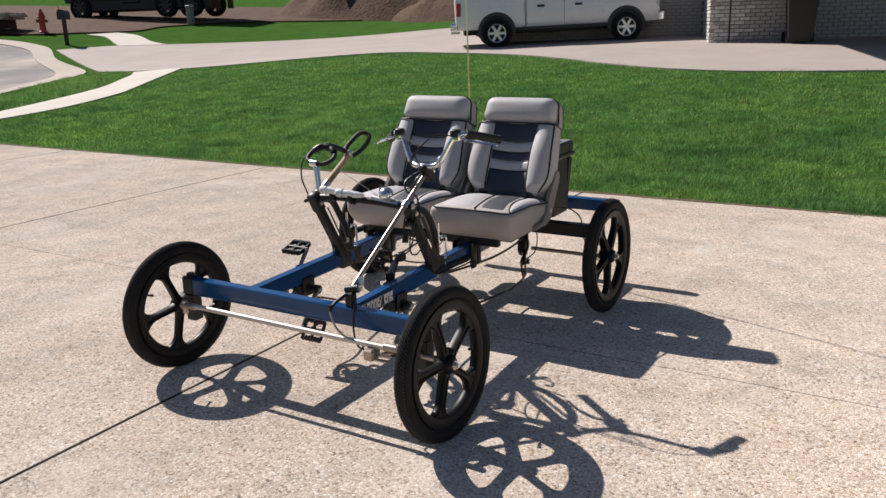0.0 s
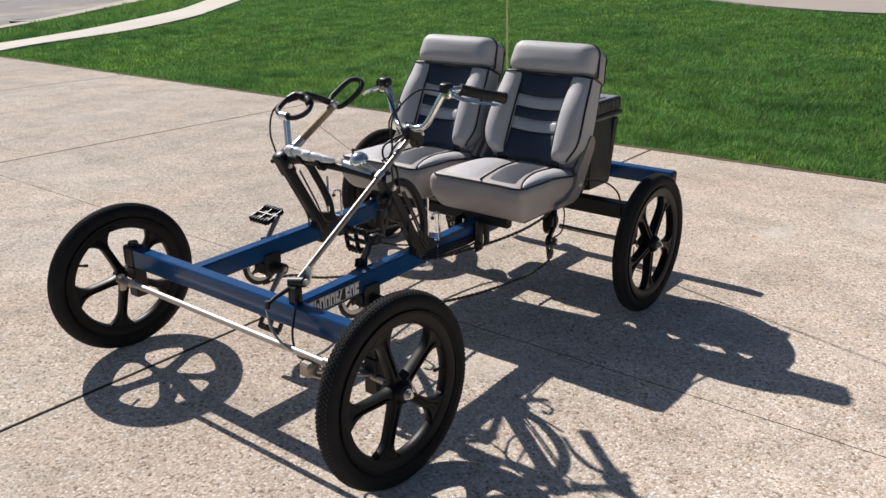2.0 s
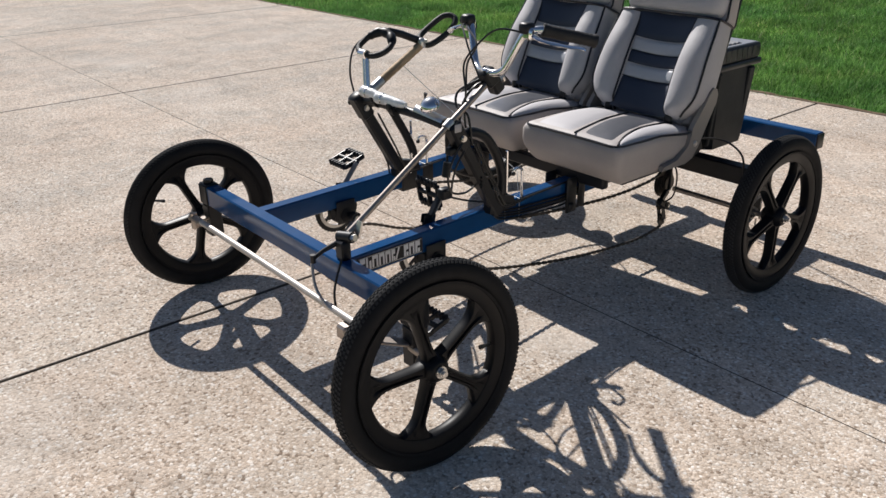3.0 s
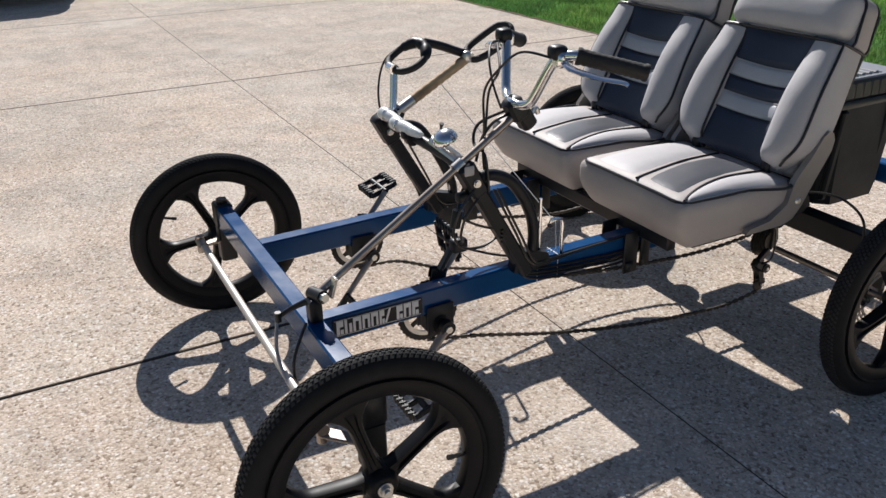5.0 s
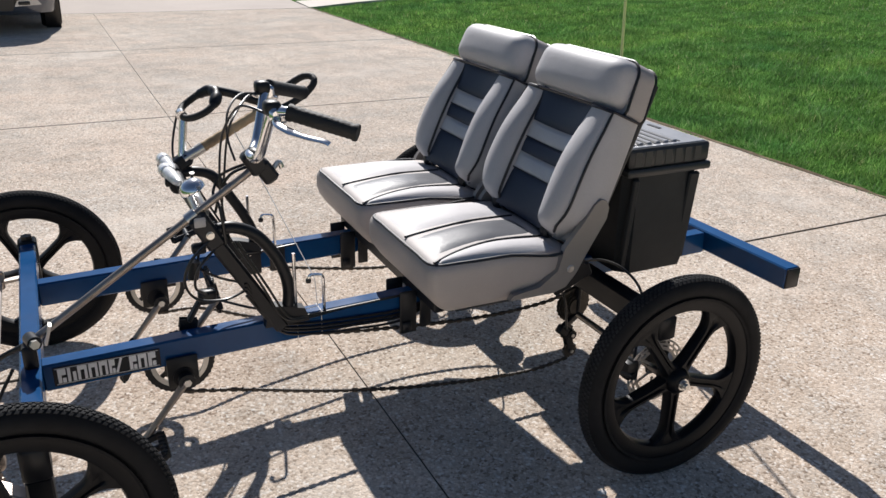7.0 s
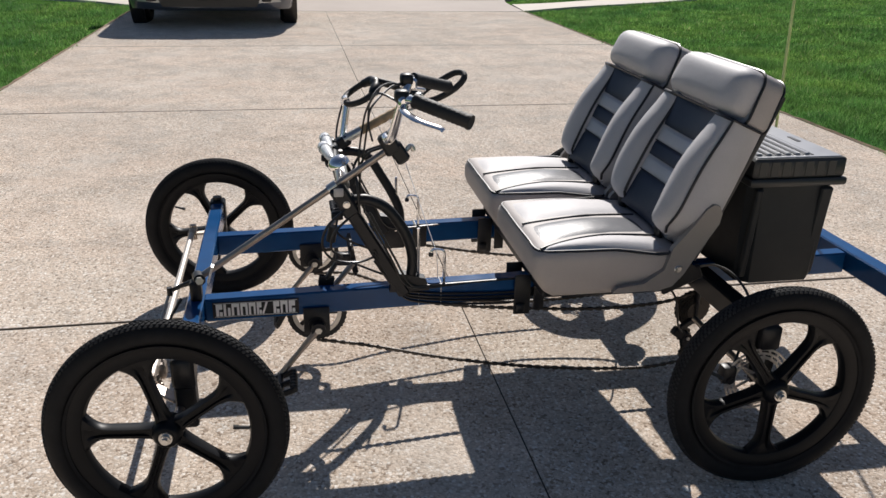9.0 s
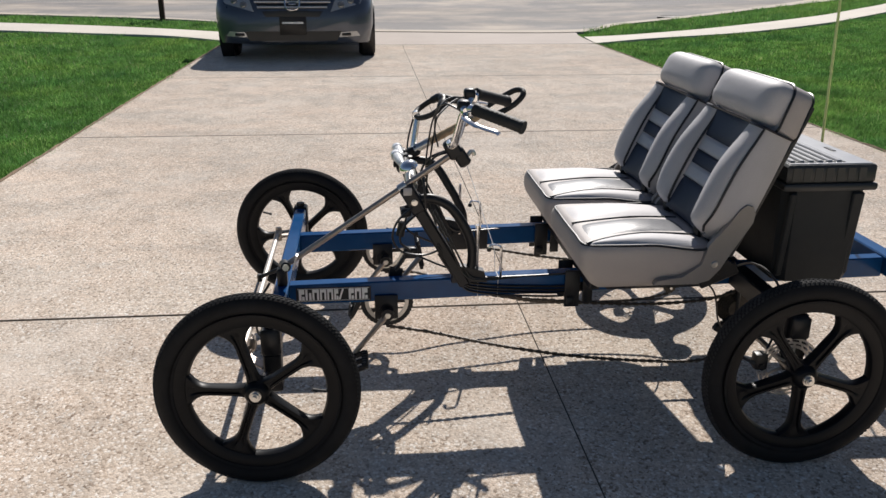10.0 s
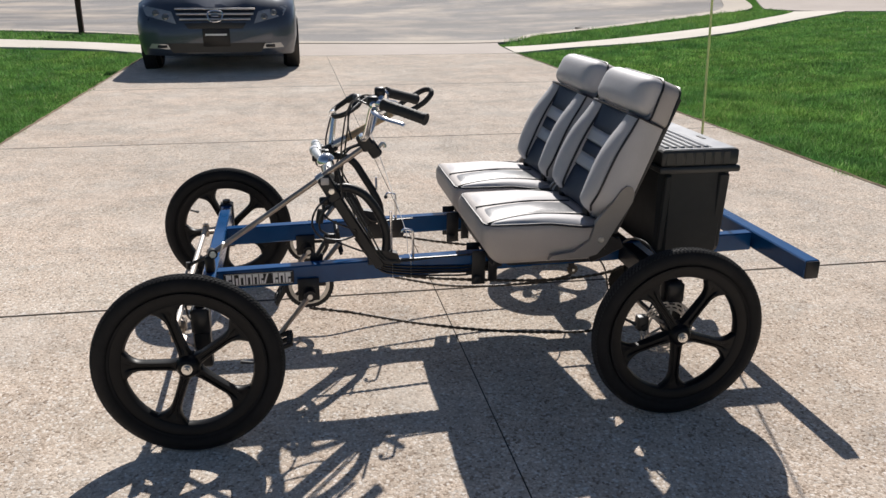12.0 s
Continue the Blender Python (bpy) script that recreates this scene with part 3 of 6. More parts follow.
def hull(bm, stations, n_cap=True):
    """A body skinned over stations (x, list of (half width, z)) from bottom to top, mirrored."""
    rings = []
    for x, prof in stations:
        ring = [bm.verts.new((x, y, z)) for y, z in prof] + [bm.verts.new((x, -y, z)) for y, z in reversed(prof)]
        rings.append(ring)
    grid_faces(bm, rings)
    return bm


def build_van(x_front, y, turn):
    """A dark minivan; its own x points forward, origin under the front bumper."""
    van = thing("minivan", (x_front, y, 0), "dark blue-grey minivan parked at the street end of the driveway", "van", turn=turn)
    paint = plain("van_paint", (0.040, 0.054, 0.082), 0.3, 0.3, vary=0.08, scale=8, coat=0.5)
    dark = plain("van_black", (0.008, 0.008, 0.009), 0.4)
    glass = plain("van_glass", (0.012, 0.014, 0.016), 0.06, coat=0.5)
    lens = plain("lamp_lens", (0.32, 0.34, 0.36), 0.12, 0.3, coat=0.8)
    st = [
        (-0.02, [(0.30, 0.26), (0.62, 0.27), (0.70, 0.40), (0.70, 0.55), (0.62, 0.62), (0.4, 0.64), (0.2, 0.645), (0.0, 0.65)]),
        (-0.10, [(0.50, 0.22), (0.80, 0.24), (0.88, 0.40), (0.88, 0.58), (0.82, 0.68), (0.55, 0.74), (0.3, 0.76), (0.0, 0.765)]),
        (-0.26, [(0.60, 0.21), (0.92, 0.23), (0.97, 0.42), (0.97, 0.62), (0.93, 0.78), (0.70, 0.90), (0.4, 0.93), (0.0, 0.94)]),
        (-0.50, [(0.60, 0.21), (0.96, 0.23), (1.0, 0.45), (1.0, 0.68), (0.97, 0.85), (0.80, 0.97), (0.45, 1.01), (0.0, 1.02)]),
        (-1.35, [(0.60, 0.22), (0.97, 0.24), (1.005, 0.45), (1.005, 0.72), (0.98, 0.93), (0.86, 1.06), (0.5, 1.11), (0.0, 1.12)]),
        (-2.15, [(0.60, 0.22), (0.97, 0.24), (1.005, 0.45), (1.0, 0.75), (0.98, 1.0), (0.80, 1.52), (0.5, 1.64), (0.0, 1.66)]),
        (-3.3, [(0.60, 0.22), (0.97, 0.24), (1.005, 0.45), (1.0, 0.75), (0.98, 1.02), (0.82, 1.62), (0.5, 1.72), (0.0, 1.74)]),
        (-4.75, [(0.60, 0.24), (0.96, 0.26), (1.0, 0.47), (1.0, 0.78), (0.96, 1.04), (0.80, 1.56), (0.5, 1.66), (0.0, 1.68)]),
        (-5.12, [(0.55, 0.34), (0.88, 0.36), (0.93, 0.5), (0.93, 0.8), (0.90, 1.0), (0.72, 1.40), (0.45, 1.46), (0.0, 1.47)]),
    ]
    body = part("body", hull(BM(), st), paint, van, sharp=60)

    def front_x(u, z):
        """How far back the nose lies at a width and height, from the stations."""
        u = abs(u)
        for k in range(240):
            x = -0.02 - 0.004 * k
            for (xa, pa), (xb, pb) in zip(st, st[1:]):
                if xb <= x <= xa:
                    f = (xa - x) / (xa - xb)
                    pr = [(p[0] + (q[0] - p[0]) * f, p[1] + (q[1] - p[1]) * f) for p, q in zip(pa, pb)]
                    for (w0, z0), (w1, z1) in zip(pr, pr[1:]):
                        lo, hi = min(z0, z1), max(z0, z1)
                        if hi > lo and lo <= z <= hi and u <= w0 + (w1 - w0) * (z - z0) / (z1 - z0):
                            return x
                    break
        return -0.6

    def skin(name, corners, mat, out, label="", parent=None, n=8, m=5, bulge=0.0):
        """A panel that follows the nose between four corners (across, height)."""
        bm = BM()
        rows, backs = [], []
        for i in range(n + 1):
            row, back_row = [], []
            for j in range(m + 1):
                f, g = i / n, j / m
                c = [(corners[0][k] * (1 - f) + corners[1][k] * f) * (1 - g) + (corners[3][k] * (1 - f) + corners[2][k] * f) * g for k in (0, 1)]
                x = front_x(*c) + out + bulge * 4 * g * (1 - g)
                row.append(bm.verts.new((x, c[0], c[1])))
                back_row.append(bm.verts.new((x - 0.05, c[0], c[1])))
            rows.append(row)
            backs.append(back_row)
        grid_faces(bm, rows, False, False)
        grid_faces(bm, backs, False, False)
        rim = lambda q: q[0] + [r[-1] for r in q[1:]] + q[-1][-2::-1] + [r[0] for r in q[-2:0:-1]]  # noqa: E731
        a, c = rim(rows), rim(backs)
        grid_faces(bm, [a + [a[0]], c + [c[0]]], False, False)
        return part(name, bm, mat, parent or van, label)

    skin("lower_intake", ((-0.60, 0.385), (0.60, 0.385), (0.54, 0.270), (-0.54, 0.270)), dark, 0.010, "black lower intake")
    skin("chin", ((-0.72, 0.215), (0.72, 0.215), (0.66, 0.185), (-0.66, 0.185)), paint, 0.03)
    gr = skin("grille", ((-0.51, 0.815), (0.51, 0.815), (0.33, 0.56), (-0.33, 0.56)), dark, 0.006, "dark grille with bright bars", n=14)
    for z, w in ((0.795, 0.49), (0.735, 0.47), (0.675, 0.43)):
        bm = BM()
        sweep(bm, [(front_x(u, z) + 0.014, u, z) for u in (w * (k / 8 - 1) for k in range(17))], 0.012, 8)
        part("bar", bm, ALLOY, gr, "bright grille bar")
    bm = BM()  # plain emblem: a rounded frame with a crossbar
    em = axes((front_x(0, 0.71) + 0.035, 0, 0.71), (0, 1, 0), (-0.5, 0, 0.866), (0.866, 0, 0.5))
    sweep(bm, [em @ Vector(p) for p in curve([(-0.08, 0.06, 0), (0.08, 0.06, 0), (0.062, -0.062, 0), (-0.062, -0.062, 0)], 5, True)], 0.009, 8, True)
    rod(bm, em @ Vector((-0.045, 0, 0)), em @ Vector((0.045, 0, 0)), 0.011, 8)
    part("emblem", bm, CHROME, gr, "bright emblem")
    for s in (-1, 1):
        lamp = skin("headlight", ((s * 0.53, 0.765), (s * 0.90, 0.835), (s * 0.84, 0.715), (s * 0.47, 0.62)), lens, 0.008, "clear headlight", n=10)
        for u, z in ((0.60, 0.70), (0.72, 0.745)):
            bm = BM()
            lathe(bm, [(0.0, 0.02), (0.030, 0.022), (0.042, 0.012), (0.044, -0.02)], 20, axes((front_x(u, z) + 0.01, s * u, z), (0, 1, 0), (-0.5, 0, 0.866), (0.866, 0, 0.5)))
            part("projector", bm, plain("projector_glass", (0.16, 0.17, 0.18), 0.1, 0.4), lamp)
        fog = skin("fog_lamp", ((s * 0.57, 0.375), (s * 0.79, 0.385), (s * 0.83, 0.325), (s * 0.57, 0.315)), lens, 0.010, "clear fog lamp in the bumper", n=4)
        bm = BM()
        block(bm, (front_x(0.66, 0.35) - 0.01, s * 0.66 - 0.058, 0.330), (front_x(0.66, 0.35) + 0.020, s * 0.66 + 0.058, 0.366), 0.008)
        part("bulb_housing", bm, dark, fog)
        bm = BM()
        pad(bm, (0.2, 0.16, 0.15), 0.05, Matrix.Translation((-1.75, s * 1.08, 1.12)), 4)
        part("wing_mirror", bm, paint, van)
    bm = BM()
    px = front_x(0, 0.5)
    block(bm, (px - 0.03, -0.165, 0.345), (px + 0.022, 0.165, 0.56), 0.004)
    pl = part("front_plate", bm, plain("plate_black", (0.01, 0.008, 0.008), 0.5), van, "dark plate with a pale bar")
    bm = BM()
    block(bm, (px + 0.020, -0.13, 0.478), (px + 0.0255, 0.13, 0.500), 0.001)
    part("plate_bar", bm, WHITE, pl)
    bm = BM()  # windscreen and side glass
    for pts in (((-1.40, 0.80, 1.135), (-1.40, -0.80, 1.135), (-2.10, -0.70, 1.60), (-2.10, 0.70, 1.60)),):
        q = [bm.verts.new(Vector(p) + Vector((0.03, 0, 0.03))) for p in pts]
        q2 = [bm.verts.new(Vector(p) + Vector((-0.02, 0, -0.02))) for p in pts]
        grid_faces(bm, [q, q2])
    part("windscreen", bm, glass, van, smooth=False)
    for s in (-1, 1):
        for x0, x1 in ((-2.1, -2.95), (-3.05, -3.95), (-4.05, -4.75)):
            bm = BM()
            q = [bm.verts.new(p) for p in ((x0, s * 0.995, 1.04), (x1, s * 0.995, 1.06), (x1 + 0.02, s * 0.86, 1.52), (x0 - 0.12, s * 0.86, 1.50))]
            q2 = [bm.verts.new(v.co - Vector((0, s * 0.03, 0))) for v in q]
            grid_faces(bm, [q, q2])
            part("side_window", bm, glass, van, smooth=False)
        for x in (-0.95, -3.95):
            road_wheel(van, (x, s * 0.915, 0.33), 0.33, 0.22, 7, RUBBER, ALLOY, s)
            bm = BM()
            wm = axes((x, s * 0.93, 0.33), (1, 0, 0), (0, 0, 1), (0, -1, 0))
            lathe(bm, [(0.0, -0.08), (0.385, -0.08), (0.385, 0.08), (0.0, 0.08)], 36, wm)
            part("wheel_arch", bm, dark, van)
    return van


build_van(-9.80, 1.565, 0.0)


def build_pickup():
    rear, front = Vector((-9.39, 18.96, 0)), Vector((-6.60, 20.58, 0))
    d = (front - rear).normalized()
    left = Vector((-d.y, d.x, 0))
    WB = 3.55
    size = (front - rear).length / WB
    mid = (rear + front) / 2 + left * 0.89 * size
    zr = land(*(mid - d * WB * size / 2)[:2])
    zf = land(*(mid + d * WB * size / 2)[:2])
    fwd = Vector((d.x * WB * size, d.y * WB * size, zf - zr)).normalized()
    up = fwd.cross(left).normalized() * 1
    if up.z < 0:
        up = -up
    truck = thing("pickup_truck", (0, 0, 0), "white crew cab pickup truck with chrome wheels on the neighbour's driveway", "truck")
    truck.matrix_basis = axes((mid.x, mid.y, (zr + zf) / 2 - 0.055), fwd, left, up) @ Matrix.Scale(size, 4)
    white = plain("white_truck_paint", (0.78, 0.78, 0.79), 0.25, vary=0.03, scale=6, coat=0.8)
    trim = plain("dark_trim", (0.03, 0.032, 0.034), 0.6)
    glass = plain("truck_glass", (0.012, 0.014, 0.016), 0.06, coat=0.5)
    a, b = -WB / 2, WB / 2
    low = lambda x: [(0.5, 0.50), (0.93, 0.50), (1.0, 0.62), (1.0, 0.95), (0.98, 1.12)]  # noqa: E731
    bed = [(x, low(x) + [(0.96, 1.36), (0.9, 1.38), (0.0, 1.38)]) for x in (a - 1.08, a - 1.0, a + 0.4, a + 0.78)]
    part("bed", hull(BM(), bed), white, truck, "white cargo bed")
    cab = [
        (a + 0.80, low(0) + [(0.96, 1.30), (0.74, 1.86), (0.0, 1.93)]),
        (a + 1.9, low(0) + [(0.96, 1.28), (0.76, 1.90), (0.0, 1.97)]),
        (b - 1.25, low(0) + [(0.96, 1.26), (0.72, 1.85), (0.0, 1.92)]),
        (b - 0.62, low(0) + [(0.94, 1.22), (0.80, 1.26), (0.0, 1.28)]),
        (b + 0.5, low(0) + [(0.93, 1.16), (0.75, 1.20), (0.0, 1.22)]),
        (b + 0.92, [(0.5, 0.50), (0.86, 0.52), (0.93, 0.64), (0.93, 0.9), (0.9, 1.05), (0.85, 1.10), (0.7, 1.12), (0.0, 1.14)]),
    ]
    part("cab", hull(BM(), cab), white, truck, "white crew cab")
    for s in (-1, 1):
        for x in (a, b):
            bm = BM()
            wm = axes((x, s * 0.93, 0.44), (1, 0, 0), (0, 0, 1), (0, -1, 0))
            lathe(bm, [(0.0, -0.075), (0.45, -0.075), (0.45, 0.075), (0.0, 0.075)], 40, wm)
            part("wheel_well", bm, BLACK, truck)
            bm = BM()
            arc = [(x + 0.475 * math.cos(t), s * 1.005, 0.42 + 0.475 * math.sin(t)) for t in [math.pi * (-0.08 + 1.16 * k / 20) for k in range(21)]]
            sweep(bm, arc, 0.05, 8, flat=0.7)
            part("wheel_flare", bm, trim, truck, "dark grey wheel flare")
            road_wheel(truck, (x, s * 0.925, 0.385), 0.385, 0.27, 6, RUBBER, ALLOY, s)
        bm = BM()
        block(bm, (a + 0.52, s * 0.98 - 0.03, 0.43), (b - 0.52, s * 0.98 + 0.03, 0.52), 0.012)
        part("running_board", bm, trim, truck)
        for x in (a + 1.12, a + 2.15):
            bm = BM()
            block(bm, (x, s * 1.005 - 0.02, 1.02), (x + 0.20, s * 1.005 + 0.02, 1.08), 0.01)
            part("door_handle", bm, trim, truck, "dark door handle")
            bm = BM()
            block(bm, (x - 0.30, s * 1.0005 - 0.002, 0.56), (x - 0.288, s * 1.0005 + 0.002, 1.25), 0.001)
            part("door_gap", bm, BLACK, truck)
            bm = BM()
            q = [bm.verts.new(p) for p in ((x - 0.2, s * 0.968, 1.32), (x + 0.62, s * 0.968, 1.31), (x + 0.56, s * 0.80, 1.76), (x - 0.16, s * 0.80, 1.78))]
            q2 = [bm.verts.new(v.co - Vector((0, s * 0.04, 0))) for v in q]
            grid_faces(bm, [q, q2])
            part("side_window", bm, glass, truck, smooth=False)
        bm = BM()
        block(bm, (a - 1.095, s * 0.93 - 0.075, 0.86), (a - 0.96, s * 0.93 + 0.078, 1.22), 0.02)
        part("tail_light", bm, RED, truck, "red tail light")
        bm = BM()
        block(bm, (b + 0.80, s * 0.80 - 0.14, 0.84), (b + 0.94, s * 0.80 + 0.12, 1.02), 0.03)
        part("headlight", bm, plain("truck_lens", (0.5, 0.5, 0.5), 0.15), truck)
    bm = BM()
    pad(bm, (0.2, 1.92, 0.22), 0.04, Matrix.Translation((a - 1.18, 0, 0.60)), 5)
    part("rear_bumper", bm, CHROME, truck, "chrome rear bumper")
    bm = BM()
    block(bm, (a - 1.13, -0.76, 0.72), (a - 1.07, 0.76, 1.37), 0.02)
    part("tailgate", bm, white, truck)
    bm = BM()
    pad(bm, (0.2, 1.88, 0.28), 0.05, Matrix.Translation((b + 0.98, 0, 0.62)), 5)
    part("front_bumper", bm, CHROME, truck)
    bm = BM()
    beam(bm, (a - 1.26, 0, 0.44), (a - 1.0, 0, 0.44), 0.08, 0.07)
    part("tow_hitch", bm, STEEL, truck)
    bm = BM()
    block(bm, (a - 0.9, -0.7, 0.36), (b + 0.6, 0.7, 0.52), 0.02)
    part("chassis", bm, BLACK, truck)
    return truck


build_pickup()


def build_dump_truck(x, y, turn):
    z = land(x, y) + 0.03
    t = thing("dump_truck", (x, y, z), "dark dump truck standing on the dirt lot", "truck", turn=turn)
    body = plain("dark_truck_paint", (0.012, 0.012, 0.014), 0.5)
    bm = BM()
    block(bm, (-3.6, -0.5, 0.75), (4.2, 0.5, 1.15), 0.03)
    part("chassis", bm, body, t)
    bm = BM()
    block(bm, (-3.4, -1.02, 0.36), (4.0, 1.02, 1.4), 0.05)
    part("skirt", bm, body, t)
    bm = BM()
    hull(bm, [(x0, [(0.8, 1.2), (1.2, 1.35), (1.25, 2.6), (0.0, 2.6)]) for x0 in (-3.9, 0.9)])
    part("dump_bed", bm, body, t)
    bm = BM()
    hull(bm, [(1.1, [(1.1, 0.9), (1.2, 1.4), (1.15, 2.7), (0, 2.8)]), (2.5, [(1.1, 0.9), (1.2, 1.4), (1.1, 2.6), (0, 2.7)]), (2.8, [(1.1, 0.9), (1.15, 1.4), (1.0, 1.75), (0, 1.8)]), (4.4, [(0.9, 0.8), (1.0, 1.3), (0.9, 1.6), (0, 1.65)])])
    part("cab", bm, body, t)
    for s in (-1, 1):
        for wx in (-2.9, -1.5, 3.4):
            road_wheel(t, (wx, s * 0.98, 0.57), 0.57, 0.34, 8, RUBBER, plain("dusty_wheel", (0.05, 0.046, 0.042), 0.7), s)
        bm = BM()
        block(bm, (0.0, s * 1.0 - 0.25, 0.7), (1.0, s * 1.0 + 0.1, 1.15), 0.05)
        part("fuel_tank", bm, body, t)
        bm = BM()
        block(bm, (-3.75, s * 1.0 - 0.3, 0.35), (-3.70, s * 1.0 + 0.2, 1.1), 0.01)
        part("mud_flap", bm, body, t)
    return t


build_dump_truck(-33.42, 28.79, 194)


# ---- street furniture ----
def build_hydrant(x, y):
    z = land(x, y) + 0.02
    h = thing("fire_hydrant", (x, y, z), "red cast iron fire hydrant on the dirt", "hydrant")
    red = plain("hydrant_red", (0.42, 0.045, 0.025), 0.5, vary=0.2)
    bm = BM()
    lathe(bm, [(0.17, 0), (0.17, 0.06), (0.12, 0.08), (0.11, 0.55), (0.15, 0.57), (0.15, 0.62), (0.13, 0.64), (0.10, 0.76), (0.05, 0.82), (0.04, 0.90), (0.0, 0.90)], 24)
    part("barrel", bm, red, h)
    for a in (0, 90, 180, 270):
        bm = BM()
        d = Vector((math.cos(radians(a)), math.sin(radians(a)), 0))
        rod(bm, d * 0.10 + Vector((0, 0, 0.45)), d * 0.22 + Vector((0, 0, 0.45)), 0.065, 14)
        part("nozzle", bm, red, h)


build_hydrant(-30.28, 20.60)


def build_mailbox(x, y, turn, scale=1.0, bars=True):
    z = land(x, y)
    mb = thing("mailbox", (x, y, z - 0.03), "dark mailbox on a wooden post beside the street", "mailbox", turn=turn)
    dark = plain("mailbox_black", (0.010, 0.010, 0.011), 0.45)
    bm = BM()
    beam(bm, (0, 0, 0), (0, 0, 0.80 * scale), 0.10 * scale, 0.10 * scale, (1, 0, 0), 0.01)
    part("post", bm, plain("dark_post", (0.045, 0.018, 0.014), 0.7), mb, "dark post")
    bm = BM()
    sec = [(-0.11, 0.0), (0.11, 0.0), (0.11, 0.16)] + [(0.11 * math.cos(math.pi * k / 10), 0.16 + 0.11 * math.sin(math.pi * k / 10)) for k in range(1, 10)] + [(-0.11, 0.16)]
    plate(bm, [(p * scale, q * scale) for p, q in sec], 0.52 * scale, axes((0, 0.02, 0.70 * scale), (1, 0, 0), (0, 0, 1), (0, -1, 0)))
    box = part("box", bm, dark, mb)
    bm = BM()
    block(bm, (-0.115 * scale, -0.02, 0.90 * scale), (-0.105 * scale, 0.03 * scale, 1.08 * scale), 0.003)
    part("flag", bm, RED, box)
    if bars:
        bm = BM()
        for k in range(3):
            block(bm, (-0.116 * scale, (-0.15 + 0.06 * k) * scale, 0.77 * scale), (-0.110 * scale, (-0.11 + 0.06 * k) * scale, 0.85 * scale), 0.002)
        part("number_bar", bm, WHITE, box)


build_mailbox(-26.52, 18.92, 40, 1.25)
build_mailbox(-17.3, -1.75, 0, 1.0, False)


def build_pedestal(x, y):
    z = land(x, y)
    p = thing("utility_pedestal", (x, y, z - 0.03), "grey-green utility pedestal at the edge of the grass", "utility box")
    bm = BM()
    pad(bm, (0.26, 0.26, 0.80), 0.05, Matrix.Translation((0, 0, 0.40)), 4)
    part("housing", bm, plain("pedestal_green", (0.20, 0.235, 0.20), 0.6), p)
    bm = BM()
    pad(bm, (0.30, 0.30, 0.10), 0.04, Matrix.Translation((0, 0, 0.82)), 4)
    part("cap", bm, plain("pedestal_cap", (0.22, 0.25, 0.22), 0.6), p)


build_pedestal(-28.94, 27.00)


def build_dirt_pile(x, y, rx, ry, h, turn, label):
    bm = BM()
    n, m = 16, 48
    rings = []
    for i in range(n):
        t = i / (n - 1)
        ring = []
        for j in range(m):
            a = 2 * math.pi * j / m
            px, py = rx * t * math.cos(a), ry * t * math.sin(a)
            q = Vector((px * 0.35 + x, py * 0.35, h))
            k = 0.75 + 0.5 * noise.noise(q) + 0.3 * noise.noise(q * 3.1)
            z = h * (1 - t ** 1.35) * k
            c, s = math.cos(radians(turn)), math.sin(radians(turn))
            wx, wy = x + c * px - s * py, y + s * px + c * py
            ring.append(bm.verts.new((wx, wy, land(wx, wy) - 0.1 + max(0.0, z))))
        rings.append(ring)
    grid_faces(bm, rings, True, False)
    solo("dirt_pile", bm, DIRT, label, "dirt pile", "", "dirt piles")


build_dirt_pile(-25.6, 36.2, 6.4, 3.8, 3.4, -8, "large heap of dug brown soil on the dirt lot")
build_dirt_pile(-18.2, 34.6, 5.0, 3.2, 2.6, -5, "heap of dug brown soil beside the larger one")


def build_lumber(x, y, turn):
    z = land(x, y) + 0.03
    st = thing("lumber_stack", (x, y, z), "stack of pale boards on dark bearers", "lumber", turn=turn)
    pale = plain("pale_board", (0.42, 0.37, 0.31), 0.8, vary=0.2)
    for k in (-1.2, 0, 1.2):
        bm = BM()
        block(bm, (k - 0.1, -0.8, 0), (k + 0.1, 0.8, 0.35), 0.01)
        part("bearer", bm, plain("dark_bearer", (0.05, 0.035, 0.028), 0.9), st)
    rnd = random.Random(4)
    for lay in range(3):
        for k in range(5):
            bm = BM()
            o = rnd.uniform(-0.25, 0.25)
            block(bm, (-1.9 + o, -0.8 + 0.33 * k, 0.35 + 0.09 * lay), (1.9 + o, -0.5 + 0.33 * k, 0.43 + 0.09 * lay), 0.008)
            part("board", bm, pale, st)


build_lumber(-33.34, 19.67, 25)


def build_scrap(x, y, turn, size):
    bm = BM()
    plate(bm, [(-size, -0.4 * size), (-0.2 * size, -0.6 * size), (size, -0.2 * size), (0.7 * size, 0.5 * size), (-0.6 * size, 0.6 * size)], 0.002, pose(x, y, 0.004, 8, -6, turn))
    solo("paper_scrap", bm, plain("scrap_white", (0.72, 0.71, 0.68), 0.8), "small white scrap lying on the driveway", "scrap", group="scraps on the driveway", smooth=False)


build_scrap(-0.973, 3.361, 20, 0.012)
build_scrap(-0.85, 3.384, -50, 0.014)


# ---- the four-wheeled pedal car ----
CX = -1.70            # its middle line
FY, RY = 2.150, 3.518  # front and rear hubs
HUB = 0.256
DX, DY = 0.028, 0.025   # where it stands, from its drawn place
car = thing("quadricycle", (CX + DX, FY + DY, 0), "blue-framed two-seat pedal quadricycle with black five-spoke wheels on the driveway", "pedal car")


